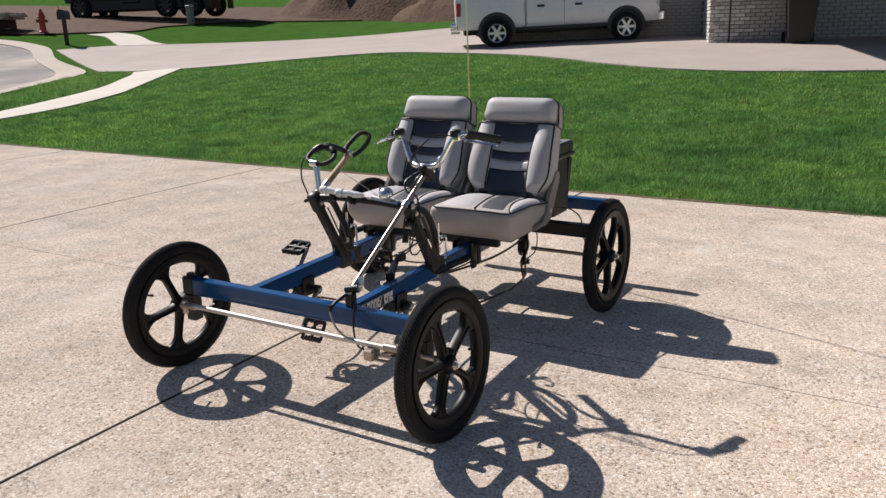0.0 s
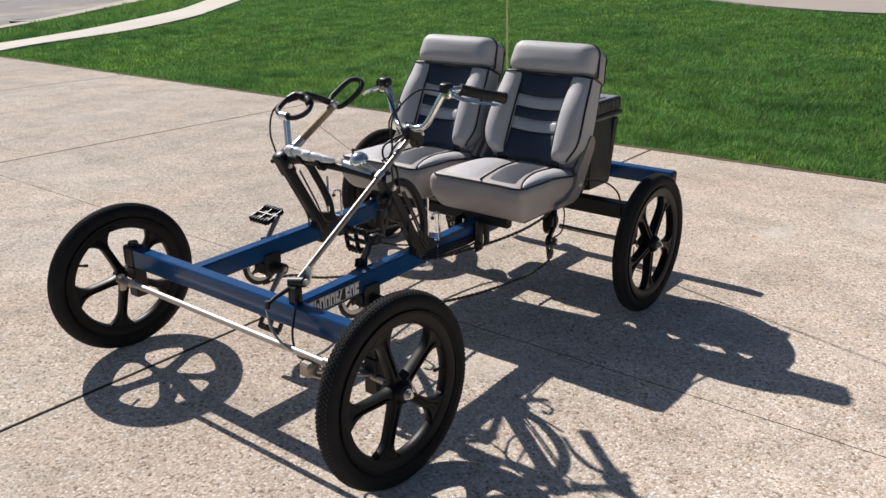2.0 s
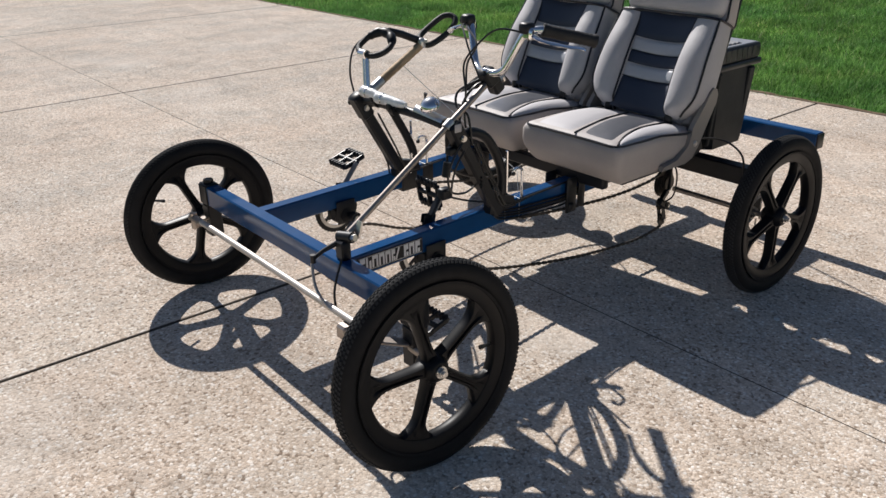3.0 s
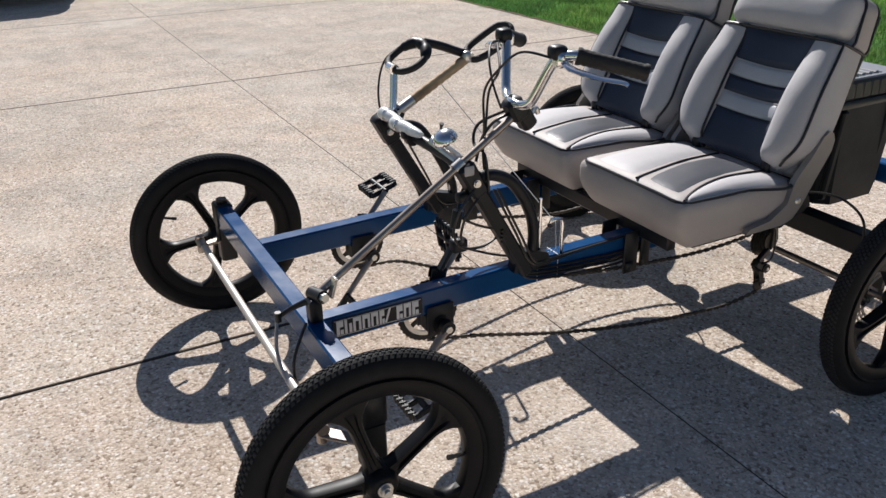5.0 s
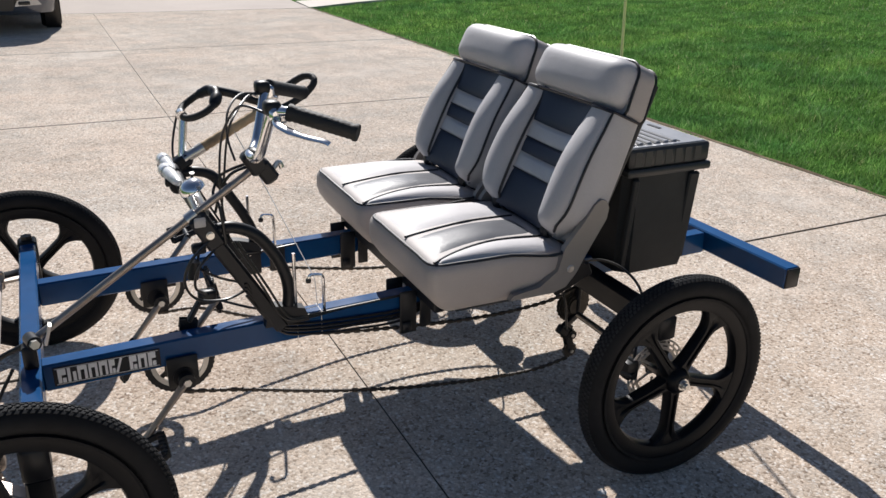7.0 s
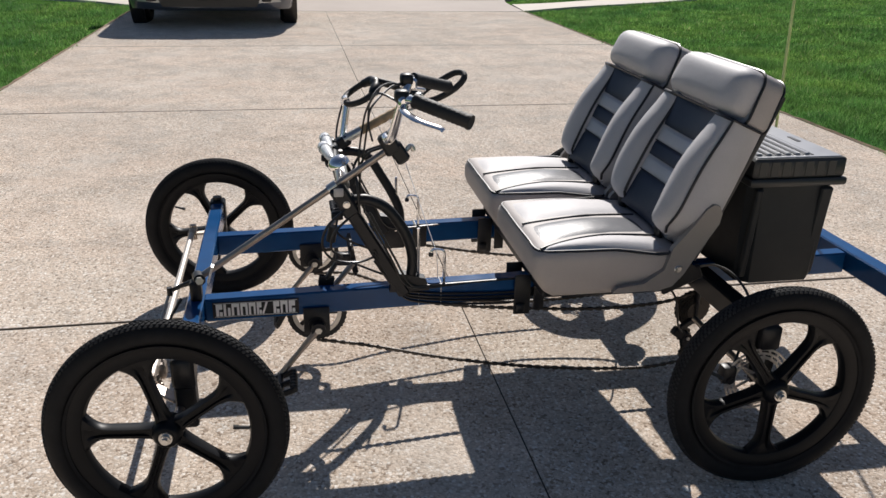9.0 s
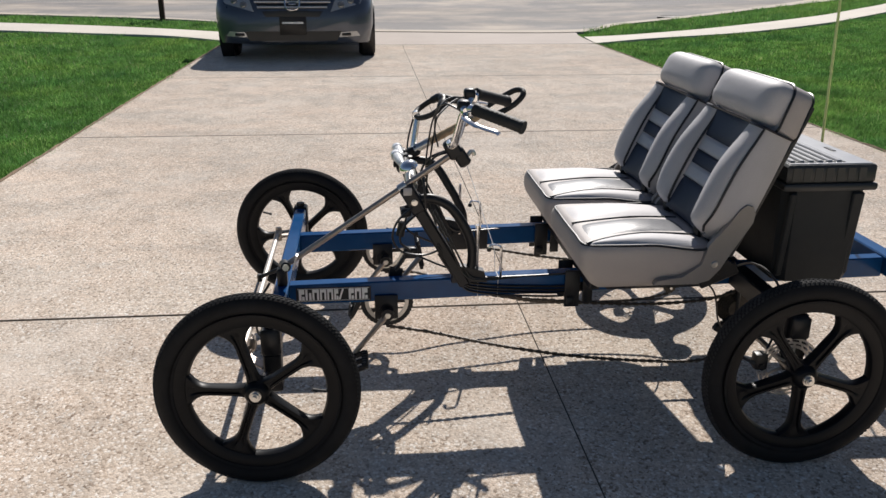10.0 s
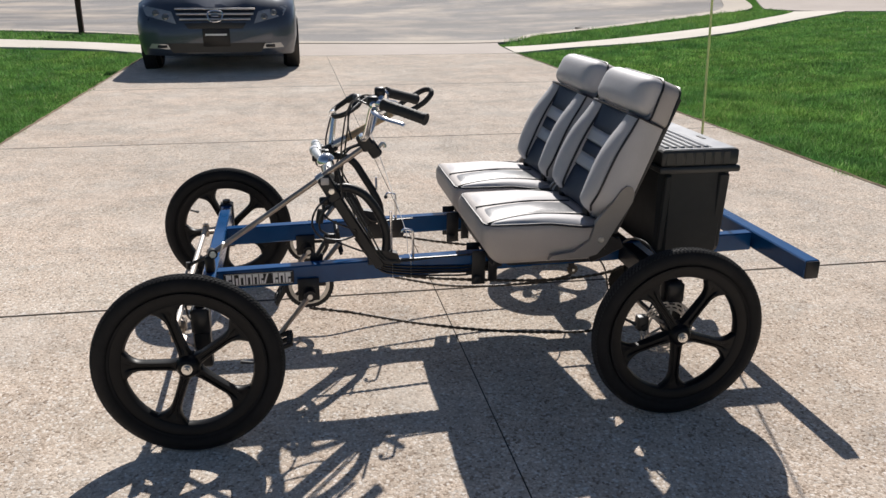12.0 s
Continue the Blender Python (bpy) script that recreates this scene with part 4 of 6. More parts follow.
def cpart(name, bm, mat, parent=None, label="", smooth=True, sharp=40):
    """A part drawn in the place's axes, hung under the car or under one of its parts."""
    ob = part(name, bm, mat, parent or car, label, smooth, sharp=sharp)
    if parent is None:
        ob.matrix_basis = Matrix.Translation((-CX, -FY, 0))
    return ob


# frame: two rails, front beam, rear beam, axle beam
RAIL_L, RAIL_R, RAIL_Z = -1.4785, -1.9285, 0.342
for x in (RAIL_L, RAIL_R):
    cpart("rail", beam(BM(), (x, 2.187, RAIL_Z), (x, 4.002, RAIL_Z + 0.034), 0.043, 0.063), BLUE)
cpart("front_beam", beam(BM(), (-2.235, 2.168, 0.345), (-1.165, 2.168, 0.345), 0.042, 0.066), BLUE)
for x in (-2.262, -1.150):
    b = BM()
    block(b, (x - 0.004, 4.007, 0.352), (x + 0.004, 4.053, 0.408), 0.002)
    cpart("end_cap", b, BLACK, label="black end cap")
cpart("rear_beam", beam(BM(), (-2.262, 4.030, 0.380), (-1.150, 4.030, 0.380), 0.050, 0.062), BLUE)
cpart("axle_beam", beam(BM(), (-2.315, 3.538, 0.365), (-1.07, 3.538, 0.365), 0.050, 0.06), BLACK, label="black rear axle beam")
cpart("seat_crossbar", beam(BM(), (-2.02, 3.06, 0.40), (-1.34, 3.06, 0.40), 0.03, 0.04), BLACK)
cpart("seat_crossbar", beam(BM(), (-2.02, 3.34, 0.40), (-1.34, 3.34, 0.40), 0.03, 0.04), BLACK)
for s, x in ((-1, -2.235), (1, -1.165)):
    b = BM()
    block(b, (x - 0.029, 2.143, 0.311), (x + 0.029, 2.193, 0.383), 0.006)
    cap = cpart("end_cap", b, BLACK, label="black end cap")
    cpart("bolt", lathe(BM(), [(0.016, 0), (0.016, 0.012), (0.0, 0.012)], 6, Matrix.Translation((x, 2.168, 0.383))), BLACK, cap)
    cpart("kingpin", beam(BM(), (x, 2.168, 0.205), (x, 2.168, 0.312), 0.046, 0.046, (1, 0, 0)), BLACK, label="black steering knuckle")
    cpart("spindle", rod(BM(), (x, 2.155, HUB), (x + s * 0.09, FY, HUB), 0.011), DULL)
    b = BM()
    beam(b, (x, 2.15, 0.268), (x + s * -0.045, 2.085, 0.282), 0.03, 0.008)
    rod(b, (x - s * 0.045, 2.085, 0.262), (x - s * 0.045, 2.085, 0.312), 0.011)
    cpart("steering_arm", b, DULL)
b = BM()
rod(b, (-2.185, 2.085, 0.298), (-1.215, 2.085, 0.292), 0.0095)
cpart("tie_rod", b, MATTE, label="bright tie rod")
for x in (-2.17, -1.23):
    b = BM()
    rod(b, (x - 0.035, 2.085, 0.295), (x + 0.035, 2.085, 0.295), 0.013)
    cpart("rod_end", b, DULL)
# drop link from the steering shaft to the tie rod
b = BM()
sweep(b, [(-1.468, 2.172, 0.425), (-1.49, 2.130, 0.402), (-1.495, 2.105, 0.388)], [0.008, 0.0055, 0.0055], 10)
rod(b, (-1.495, 2.102, 0.376), (-1.495, 2.102, 0.398), 0.007)
cpart("pitman_arm", b, BLACK)
b = BM()
sweep(b, curve([(-1.495, 2.098, 0.375), (-1.46, 2.082, 0.33), (-1.41, 2.078, 0.30), (-1.34, 2.08, 0.288)], 5), 0.004, 8)
cpart("drag_link", b, MATTE)
b = BM()
for k in range(4):
    rod(b, (-1.31 + 0.02 * k, 2.07 + 0.01 * (k % 2), 0.25 + 0.012 * k), (-1.27 + 0.015 * k, 2.10, 0.235 + 0.02 * k), 0.006)
block(b, (-1.335, 2.055, 0.245), (-1.295, 2.105, 0.285), 0.006)
cpart("brake_caliper", b, DULL, label="grey caliper")
b = BM()
sweep(b, curve([(-1.42, 2.14, 0.40), (-1.40, 2.10, 0.33), (-1.385, 2.10, 0.27), (-1.36, 2.12, 0.255), (-1.33, 2.13, 0.27)], 6), 0.0035, 6)
cpart("cable", b, CABLE)
for x in (RAIL_L, RAIL_R):
    b = BM()
    block(b, (x - 0.018, 2.438, 0.265), (x + 0.018, 2.50, 0.309), 0.004)
    rod(b, (x - 0.034, 2.47, 0.288), (x + 0.034, 2.47, 0.288), 0.024, 20)
    cpart("bottom_bracket", b, BLACK)
    for k in (-1, 1):
        b = BM()
        block(b, (x + k * 0.0285 - 0.003, 2.435, 0.262), (x + k * 0.0285 + 0.003, 2.503, 0.338), 0.002)
        cpart("bracket_plate", b, BLACK)


# wheels
def tyre_mesh():
    bm = BM()
    rings = []
    for j in range(120):
        t = 2 * math.pi * j / 120
        ring = []
        for k in range(20):
            a = 2 * math.pi * k / 20
            r = 0.2335 + 0.0270 * math.cos(a)
            ring.append(bm.verts.new((r * math.cos(t), r * math.sin(t), 0.027 * math.sin(a))))
        rings.append(ring)
    rings.append(rings[0])
    grid_faces(bm, rings, True, False)
    lathe(bm, [(0.2075, -0.0235), (0.214, -0.0265), (0.214, 0.0265), (0.2075, 0.0235)], 90, None, True)
    bmesh.ops.scale(bm, vec=(0.981, 0.981, 0.981), verts=bm.verts[:])
    return finish(bm, "tyre", RUBBER, True, 30)


def tread_mesh():
    """Staggered rows of small rubber blocks round the crown, slightly skewed."""
    verts, faces = [], []
    for row, (mid, half) in enumerate(((-36, 6), (-21, 6), (-7, 5), (7, 5), (21, 6), (36, 6))):
        count = 136
        for j in range(count):
            t0 = 2 * math.pi * (j + 0.5 * (row % 2)) / count
            base = len(verts)
            for lift, slim in ((-0.001, 1.0), (0.0019, 0.84)):
                for da, dt in ((-1, -1), (1, -1), (1, 1), (-1, 1)):
                    a = radians(mid + da * half * slim)
                    t = t0 + (0.33 * dt * slim + 0.10 * da * (1 if mid > 0 else -1)) * 2 * math.pi / count
                    r = 0.2335 + (0.0270 + lift) * math.cos(a)
                    verts.append((0.981 * r * math.cos(t), 0.981 * r * math.sin(t), 0.981 * (0.0270 + lift) * math.sin(a)))
            faces.append((base + 4, base + 5, base + 6, base + 7))
            for k in range(4):
                faces.append((base + k, base + (k + 1) % 4, base + 4 + (k + 1) % 4, base + 4 + k))
    me = bpy.data.meshes.new("tread")
    me.from_pydata(verts, [], faces)
    bm = bmesh.new()
    bm.from_mesh(me)
    bpy.data.meshes.remove(me)
    return finish(bm, "tread", TREAD)


def rim_mesh():
    bm = BM()
    # outer band, deep and rounded inwards
    lathe(bm, [(0.212, -0.021), (0.212, 0.021), (0.205, 0.0215), (0.188, 0.019), (0.1795, 0.015), (0.1755, 0.007), (0.1755, -0.007), (0.1795, -0.015), (0.188, -0.019), (0.205, -0.0215)], 120, None, True)
    bmesh.ops.scale(bm, vec=(0.981, 0.981, 0.981), verts=bm.verts[:])
    return finish(bm, "wheel", RIM, True, 35)


def boss_mesh():
    bm = BM()
    lathe(bm, [(0.0, 0.034), (0.020, 0.034), (0.0245, 0.031), (0.031, 0.022), (0.034, 0.0), (0.031, -0.022), (0.0245, -0.031), (0.020, -0.034), (0.0, -0.034)], 40)
    return finish(bm, "hub", RIM, True, 35)


def spoke_mesh():
    """One hollow-faced spoke along its own x, flared into hub and band."""
    bm = BM()
    rings = []
    for i in range(15):
        u = i / 14
        r = 0.026 + u * 0.156
        w = 0.0142 - 0.0012 * math.sin(math.pi * min(1, u * 1.15)) + 0.047 * max(0, (u - 0.62) / 0.38) ** 2.4 + 0.004 * max(0, (0.2 - u) / 0.2) ** 2
        h = 0.0165 - 0.003 * u
        g = 0.006 if 0.1 < u < 0.86 else 0.0
        sec = [(-w, -h * 0.55), (-w, h * 0.55), (-w * 0.8, h), (-w * 0.38, h), (-w * 0.24, h - g), (w * 0.24, h - g), (w * 0.38, h), (w * 0.8, h), (w, h * 0.55), (w, -h * 0.55), (w * 0.8, -h), (w * 0.38, -h), (w * 0.24, -h + g), (-w * 0.24, -h + g), (-w * 0.38, -h), (-w * 0.8, -h)]
        rings.append([bm.verts.new((r, x, z)) for x, z in sec])
    grid_faces(bm, rings)
    bmesh.ops.scale(bm, vec=(0.981, 0.981, 0.981), verts=bm.verts[:])
    return finish(bm, "spoke", RIM, True, 35)


def hub_mesh():
    bm = BM()
    lathe(bm, [(0.0, 0.052), (0.0065, 0.052), (0.0065, 0.046), (0.0105, 0.046), (0.0105, 0.038), (0.0145, 0.038), (0.0145, 0.033), (0.0, 0.033)], 24)
    return finish(bm, "hub_nut", STEEL, True)


def valve_mesh():
    bm = BM()
    rod(bm, (0.174, 0, 0), (0.150, 0.004, 0.004), 0.0042, 8)
    rod(bm, (0.150, 0.004, 0.004), (0.139, 0.006, 0.006), 0.0055, 8)
    bmesh.ops.scale(bm, vec=(0.981, 0.981, 0.981), verts=bm.verts[:])
    return finish(bm, "valve", CABLE, True)


TYRE, BLOCKS, WHEEL, HUBNUT, VALVE, BOSS, SPOKE = tyre_mesh(), tread_mesh(), rim_mesh(), hub_mesh(), valve_mesh(), boss_mesh(), spoke_mesh()
for x, y, phase, side, valve, size, steer, camber in ((-1.0693, 2.1383, 178, 1, 2, 0.2550, -2.94, 2.97), (-2.3099, 2.163, 259, -1, 1, 0.2540, -3.8, -1.34), (-1.0244, 3.5287, 270, 1, 3, 0.2611, -1.1, 0.75), (-2.368, RY + 0.03, 250, -1, 0, 0.2611, 0.0, 0.0)):
    w = new("wheel", WHEEL)
    w.parent = car
    # the wheel's own x lies along the place's y, its axis along x, pointing outwards
    turn = Matrix.Rotation(radians(phase), 4, "Z")
    lean = Matrix.Rotation(radians(steer), 4, "Z") @ Matrix.Rotation(radians(-camber), 4, "Y")
    w.matrix_basis = Matrix.Translation((x - CX, y - FY, size)) @ lean @ axes((0, 0, 0), (0, side, 0), (0, 0, 1), (side, 0, 0)) @ (turn if side > 0 else Matrix.Rotation(radians(180 - phase), 4, "Z")) @ Matrix.Scale(size / HUB, 4)
    tagged(w, "black five-spoke moulded wheel")
    for nm, me, loc in [("spoke", SPOKE, Matrix.Rotation(radians(72 * k), 4, "Z")) for k in range(5)] + [("hub", BOSS, Matrix()), ("tyre", TYRE, Matrix()), ("tread", BLOCKS, Matrix()), ("hub_nut", HUBNUT, Matrix()), ("valve", VALVE, Matrix.Rotation(radians(36 + 72 * valve), 4, "Z"))]:
        o = new(nm, me)
        o.parent = w
        o.matrix_basis = loc
        if nm == "tread":
            tagged(o, "dusty rubber tread blocks", kind="stuff")
    if y > 3:  # drop plates, axle stub and brake disc on the rear wheels
        ix = x - side * 0.075
        b = BM()
        plate(b, [(3.498, 0.395), (3.565, 0.395), (3.572, 0.29), (3.565, 0.235), (3.515, 0.235), (3.505, 0.28), (3.50, 0.34)], 0.012, axes((ix, 0, 0), (0, 1, 0), (0, 0, 1), (1, 0, 0)))
        cpart("drop_plate", b, BLACK)
        b = BM()
        mm = axes((x - side * 0.05, RY, HUB), (0, 1, 0), (0, 0, 1), (1, 0, 0))
        for r0, r1 in ((0.056, 0.063), (0.068, 0.073), (0.079, 0.084)):
            lathe(b, [(r0, -0.0012), (r1, -0.0012), (r1, 0.0012), (r0, 0.0012)], 48, mm, True)
        for k in range(36):
            t = 2 * math.pi * k / 36
            r0, r1 = ((0.062, 0.069), (0.072, 0.080))[k % 2]
            beam(b, mm @ Vector((r0 * math.cos(t), r0 * math.sin(t), 0)), mm @ Vector((r1 * math.cos(t + 0.06), r1 * math.sin(t + 0.06), 0)), 0.006, 0.0022, (1, 0, 0), 0.0005)
        for k in range(6):
            t = 2 * math.pi * k / 6
            beam(b, mm @ Vector((0.018 * math.cos(t), 0.018 * math.sin(t), 0)), mm @ Vector((0.058 * math.cos(t + 0.35), 0.058 * math.sin(t + 0.35), 0)), 0.007, 0.0024, (1, 0, 0), 0.0005)
        cpart("brake_disc", b, MATTE, label="dull steel brake disc")
        b = BM()
        pad(b, (0.032, 0.034, 0.046), 0.006, Matrix.Translation((x - side * 0.055, RY - 0.078, HUB + 0.02)), 3)
        rod(b, (x - side * 0.035, RY - 0.078, HUB + 0.008), (x - side * 0.085, RY - 0.078, HUB + 0.008), 0.009, 14)
        cpart("caliper", b, BLACK)
        b = BM()
        rod(b, (-1.40 if side > 0 else -2.0, RY, HUB), (x, RY, HUB), 0.009)
        cpart("axle_shaft", b, DULL, label="dull steel axle shaft")

# ---- pedals, cranks, chains ----


def build_crank(x_ring, x_out, x_in, cy, cz, outer_up, hang):
    """A chainring with two cranks; one pedal stands up and back, the other down and forward."""
    b = BM()
    m = axes((x_ring, cy, cz), (0, 1, 0), (0, 0, 1), (1, 0, 0))
    n = 76
    prof = []
    for k in range(n):
        a = 2 * math.pi * k / n
        prof.append((a, 0.0815 if k % 2 else 0.079))
    ring = []
    for zz in (-0.0016, 0.0016):
        inner = [b.verts.new(m @ Vector((0.066 * math.cos(a), 0.066 * math.sin(a), zz))) for a, r in prof]
        outer = [b.verts.new(m @ Vector((r * math.cos(a), r * math.sin(a), zz))) for a, r in prof]
        ring += [inner, outer]
    grid_faces(b, [ring[0], ring[1], ring[3], ring[2], ring[0]], True, False)
    for k in range(5):
        a = 2 * math.pi * k / 5
        beam(b, m @ Vector((0.012 * math.cos(a), 0.012 * math.sin(a), 0)), m @ Vector((0.068 * math.cos(a), 0.068 * math.sin(a), 0)), 0.012, 0.004, (1, 0, 0), 0.001)
    cr = cpart("chainring", b, BLACK, label="black chainring with a bright inner ring")
    b = BM()
    lathe(b, [(0.055, -0.003), (0.066, -0.003), (0.066, 0.003), (0.055, 0.003)], 60, m, True)
    cpart("guard_ring", b, STEEL, cr)
    b = BM()
    rod(b, (min(x_in, x_out), cy, cz), (max(x_in, x_out), cy, cz), 0.011)
    for x in (x_in, x_out):
        rod(b, (x - 0.009, cy, cz), (x + 0.009, cy, cz), 0.0185, 20)
    axle = cpart("crank_axle", b, BLACK)
    for x, k in ((x_in, 1 if x_in > x_out else -1), (x_out, 1 if x_out > x_in else -1)):
        b = BM()
        rod(b, (x + k * 0.009, cy, cz), (x + k * 0.014, cy, cz), 0.009, 6)
        cpart("bolt", b, STEEL, axle)
    for x, up in ((x_out, outer_up), (x_in, not outer_up)):
        q = Vector((0, 0.104, 0.128)) * (1 if up else -1)
        foot = Vector((x, cy, cz)) + q
        b = BM()
        sweep(b, [(x, cy, cz), Vector((x, cy, cz)) + q * 0.5, foot], [0.0125, 0.0095, 0.0105], 10, flat=0.75)
        cpart("crank_arm", b, DULL, label="dull grey crank arm")
        out = 1 if x > (x_in + x_out) / 2 else -1
        b = BM()
        c = foot + Vector((out * 0.055, 0, 0))
        tilt = Matrix.Translation(c) @ Matrix.Rotation(radians(18 if x == x_out else hang), 4, "X")
        for sy in (-0.036, 0.036):
            for k in range(6):
                beam(b, tilt @ Vector((-0.045 + 0.015 * k, sy - 0.008, 0)), tilt @ Vector((-0.035 + 0.015 * k, sy + 0.008, 0)), 0.010, 0.02, bevel=0.002)
            beam(b, tilt @ Vector((-0.047, sy, 0)), tilt @ Vector((0.047, sy, 0)), 0.006, 0.018, bevel=0.002)
        for sx in (-0.045, 0.045, 0.0):
            beam(b, tilt @ Vector((sx, -0.036, 0)), tilt @ Vector((sx, 0.036, 0)), 0.008, 0.016, bevel=0.002)
        rod(b, foot - Vector((out * 0.005, 0, 0)), c + Vector((out * 0.04, 0, 0)), 0.008)
        cpart("pedal", b, BLACK, label="black cage pedal")


build_crank(-1.522, -1.425, -1.555, 2.472, 0.288, False, 100)
build_crank(-1.972, -1.995, -1.865, 2.478, 0.288, True, 60)


def build_chain(pts, name="chain"):
    """A roller chain along a curve: paired plates, link after link."""
    P = curve(pts, 24)
    run, d = [P[0]], 0.0
    step = 0.0127
    for a, c in zip(P, P[1:]):
        seg, pos = (c - a).length, 0.0
        while d + (seg - pos) >= step:
            pos += step - d
            run.append(a.lerp(c, pos / seg))
            d = 0.0
        d += seg - pos
    b = BM()
    for k, (a, c) in enumerate(zip(run, run[1:])):
        e = (c - a).normalized() * 0.002
        w = 0.0090 if k % 2 else 0.0058
        beam(b, a - e, c + e, w, 0.0095 if k % 2 else 0.0070, bevel=0.0015)
    return cpart(name, b, CHAIN, label="dark oily roller chain")


build_chain([(-1.522, 2.47, 0.205), (-1.505, 2.60, 0.188), (-1.482, 2.78, 0.152), (-1.468, 2.94, 0.124), (-1.455, 3.10, 0.104), (-1.448, 3.28, 0.088), (-1.445, 3.42, 0.084), (-1.445, 3.53, 0.098)])
build_chain([(-1.522, 2.48, 0.371), (-1.51, 2.60, 0.345), (-1.48, 2.85, 0.305), (-1.455, 3.2, 0.282), (-1.445, 3.42, 0.290), (-1.445, 3.538, 0.316)])
build_chain([(-1.972, 2.478, 0.205), (-1.965, 2.59, 0.204), (-1.958, 2.73, 0.152), (-1.950, 2.90, 0.108), (-1.948, 3.03, 0.082), (-1.948, 3.23, 0.070), (-1.948, 3.42, 0.078), (-1.948, 3.53, 0.098)])
build_chain([(-1.972, 2.485, 0.371), (-1.965, 2.615, 0.342), (-1.955, 2.75, 0.314), (-1.950, 2.90, 0.284), (-1.948, 3.07, 0.254), (-1.948, 3.21, 0.244), (-1.948, 3.42, 0.270), (-1.948, 3.538, 0.316)])


def disc(b, x, y, z, r, w, teeth=0, bite=0.003):
    """A flat wheel across x, with teeth where it has any."""
    n = teeth * 2 if teeth else 22
    plate(b, [((r - (bite if teeth and k % 2 else 0)) * math.cos(2 * math.pi * k / n), (r - (bite if teeth and k % 2 else 0)) * math.sin(2 * math.pi * k / n)) for k in range(n)], w, axes((x, y, z), (0, 1, 0), (0, 0, 1), (1, 0, 0)))


for x in (-1.445, -1.948):
    b = BM()
    for k in range(6):
        disc(b, x - 0.013 + 0.005 * k, 3.538, 0.262, 0.056 - 0.0055 * k, 0.002, 24)
    cpart("cassette", b, CHAIN, label="dark cassette of sprockets")
    # two jockey wheels between cage plates, a parallelogram body and its mount
    b = BM()
    for dx in (-0.010, 0.010):
        beam(b, (x + dx, 3.514, 0.188), (x + dx, 3.531, 0.120), 0.002, 0.020, (0, 1, 0.2), 0.001)
    beam(b, (x + 0.022, 3.470, 0.214), (x + 0.020, 3.510, 0.186), 0.022, 0.026, (0, 0, 1), 0.004)
    beam(b, (x + 0.018, 3.482, 0.206), (x + 0.010, 3.535, 0.236), 0.014, 0.020, (0, 0, 1), 0.003)
    rod(b, (x + 0.008, 3.512, 0.188), (x + 0.034, 3.512, 0.188), 0.014, 14)
    der = cpart("derailleur", b, BLACK, label="black derailleur")
    for y, z in ((3.514, 0.186), (3.530, 0.122)):
        b = BM()
        disc(b, x, y, z, 0.024, 0.007, 11, 0.004)
        cpart("jockey_wheel", b, CHAIN, der)
    for dx, y, z in ((0.034, 3.512, 0.188), (0.011, 3.530, 0.122)):
        cpart("bolt", rod(BM(), (x + dx, y, z), (x + dx + 0.004, y, z), 0.0055, 6), STEEL, der)
    b = BM()
    beam(b, (x + 0.004, 3.538, 0.235), (x + 0.004, 3.538, 0.335), 0.03, 0.010, (0, 1, 0))
    cpart("dropout", b, BLACK)
    b = BM()
    sweep(b, curve([(x + 0.02, 3.50, 0.20), (x + 0.10, 3.44, 0.27), (x + 0.12, 3.40, 0.38), (x + 0.08, 3.32, 0.41), (x + 0.02, 3.05, 0.385)], 8), 0.003, 6)
    cpart("shift_cable", b, CABLE)
for x in (-1.445, -1.535, -1.895, -1.985):  # seat brackets below the rails
    b = BM()
    block(b, (x - 0.004, 3.00, 0.285), (x + 0.004, 3.045, 0.40), 0.002)
    block(b, (x - 0.004, 3.055, 0.295), (x + 0.004, 3.085, 0.40), 0.002)
    block(b, (x - 0.012, 3.005, 0.292), (x + 0.012, 3.03, 0.318), 0.004)
    cpart("seat_bracket", b, BLACK)
b = BM()
sweep(b, curve([(-1.37, 3.49, 0.43), (-1.29, 3.49, 0.468), (-1.21, 3.50, 0.472), (-1.155, 3.515, 0.43), (-1.135, 3.505, 0.35), (-1.085, 3.455, 0.285)], 8), 0.0034, 6)
cpart("brake_cable", b, CABLE)

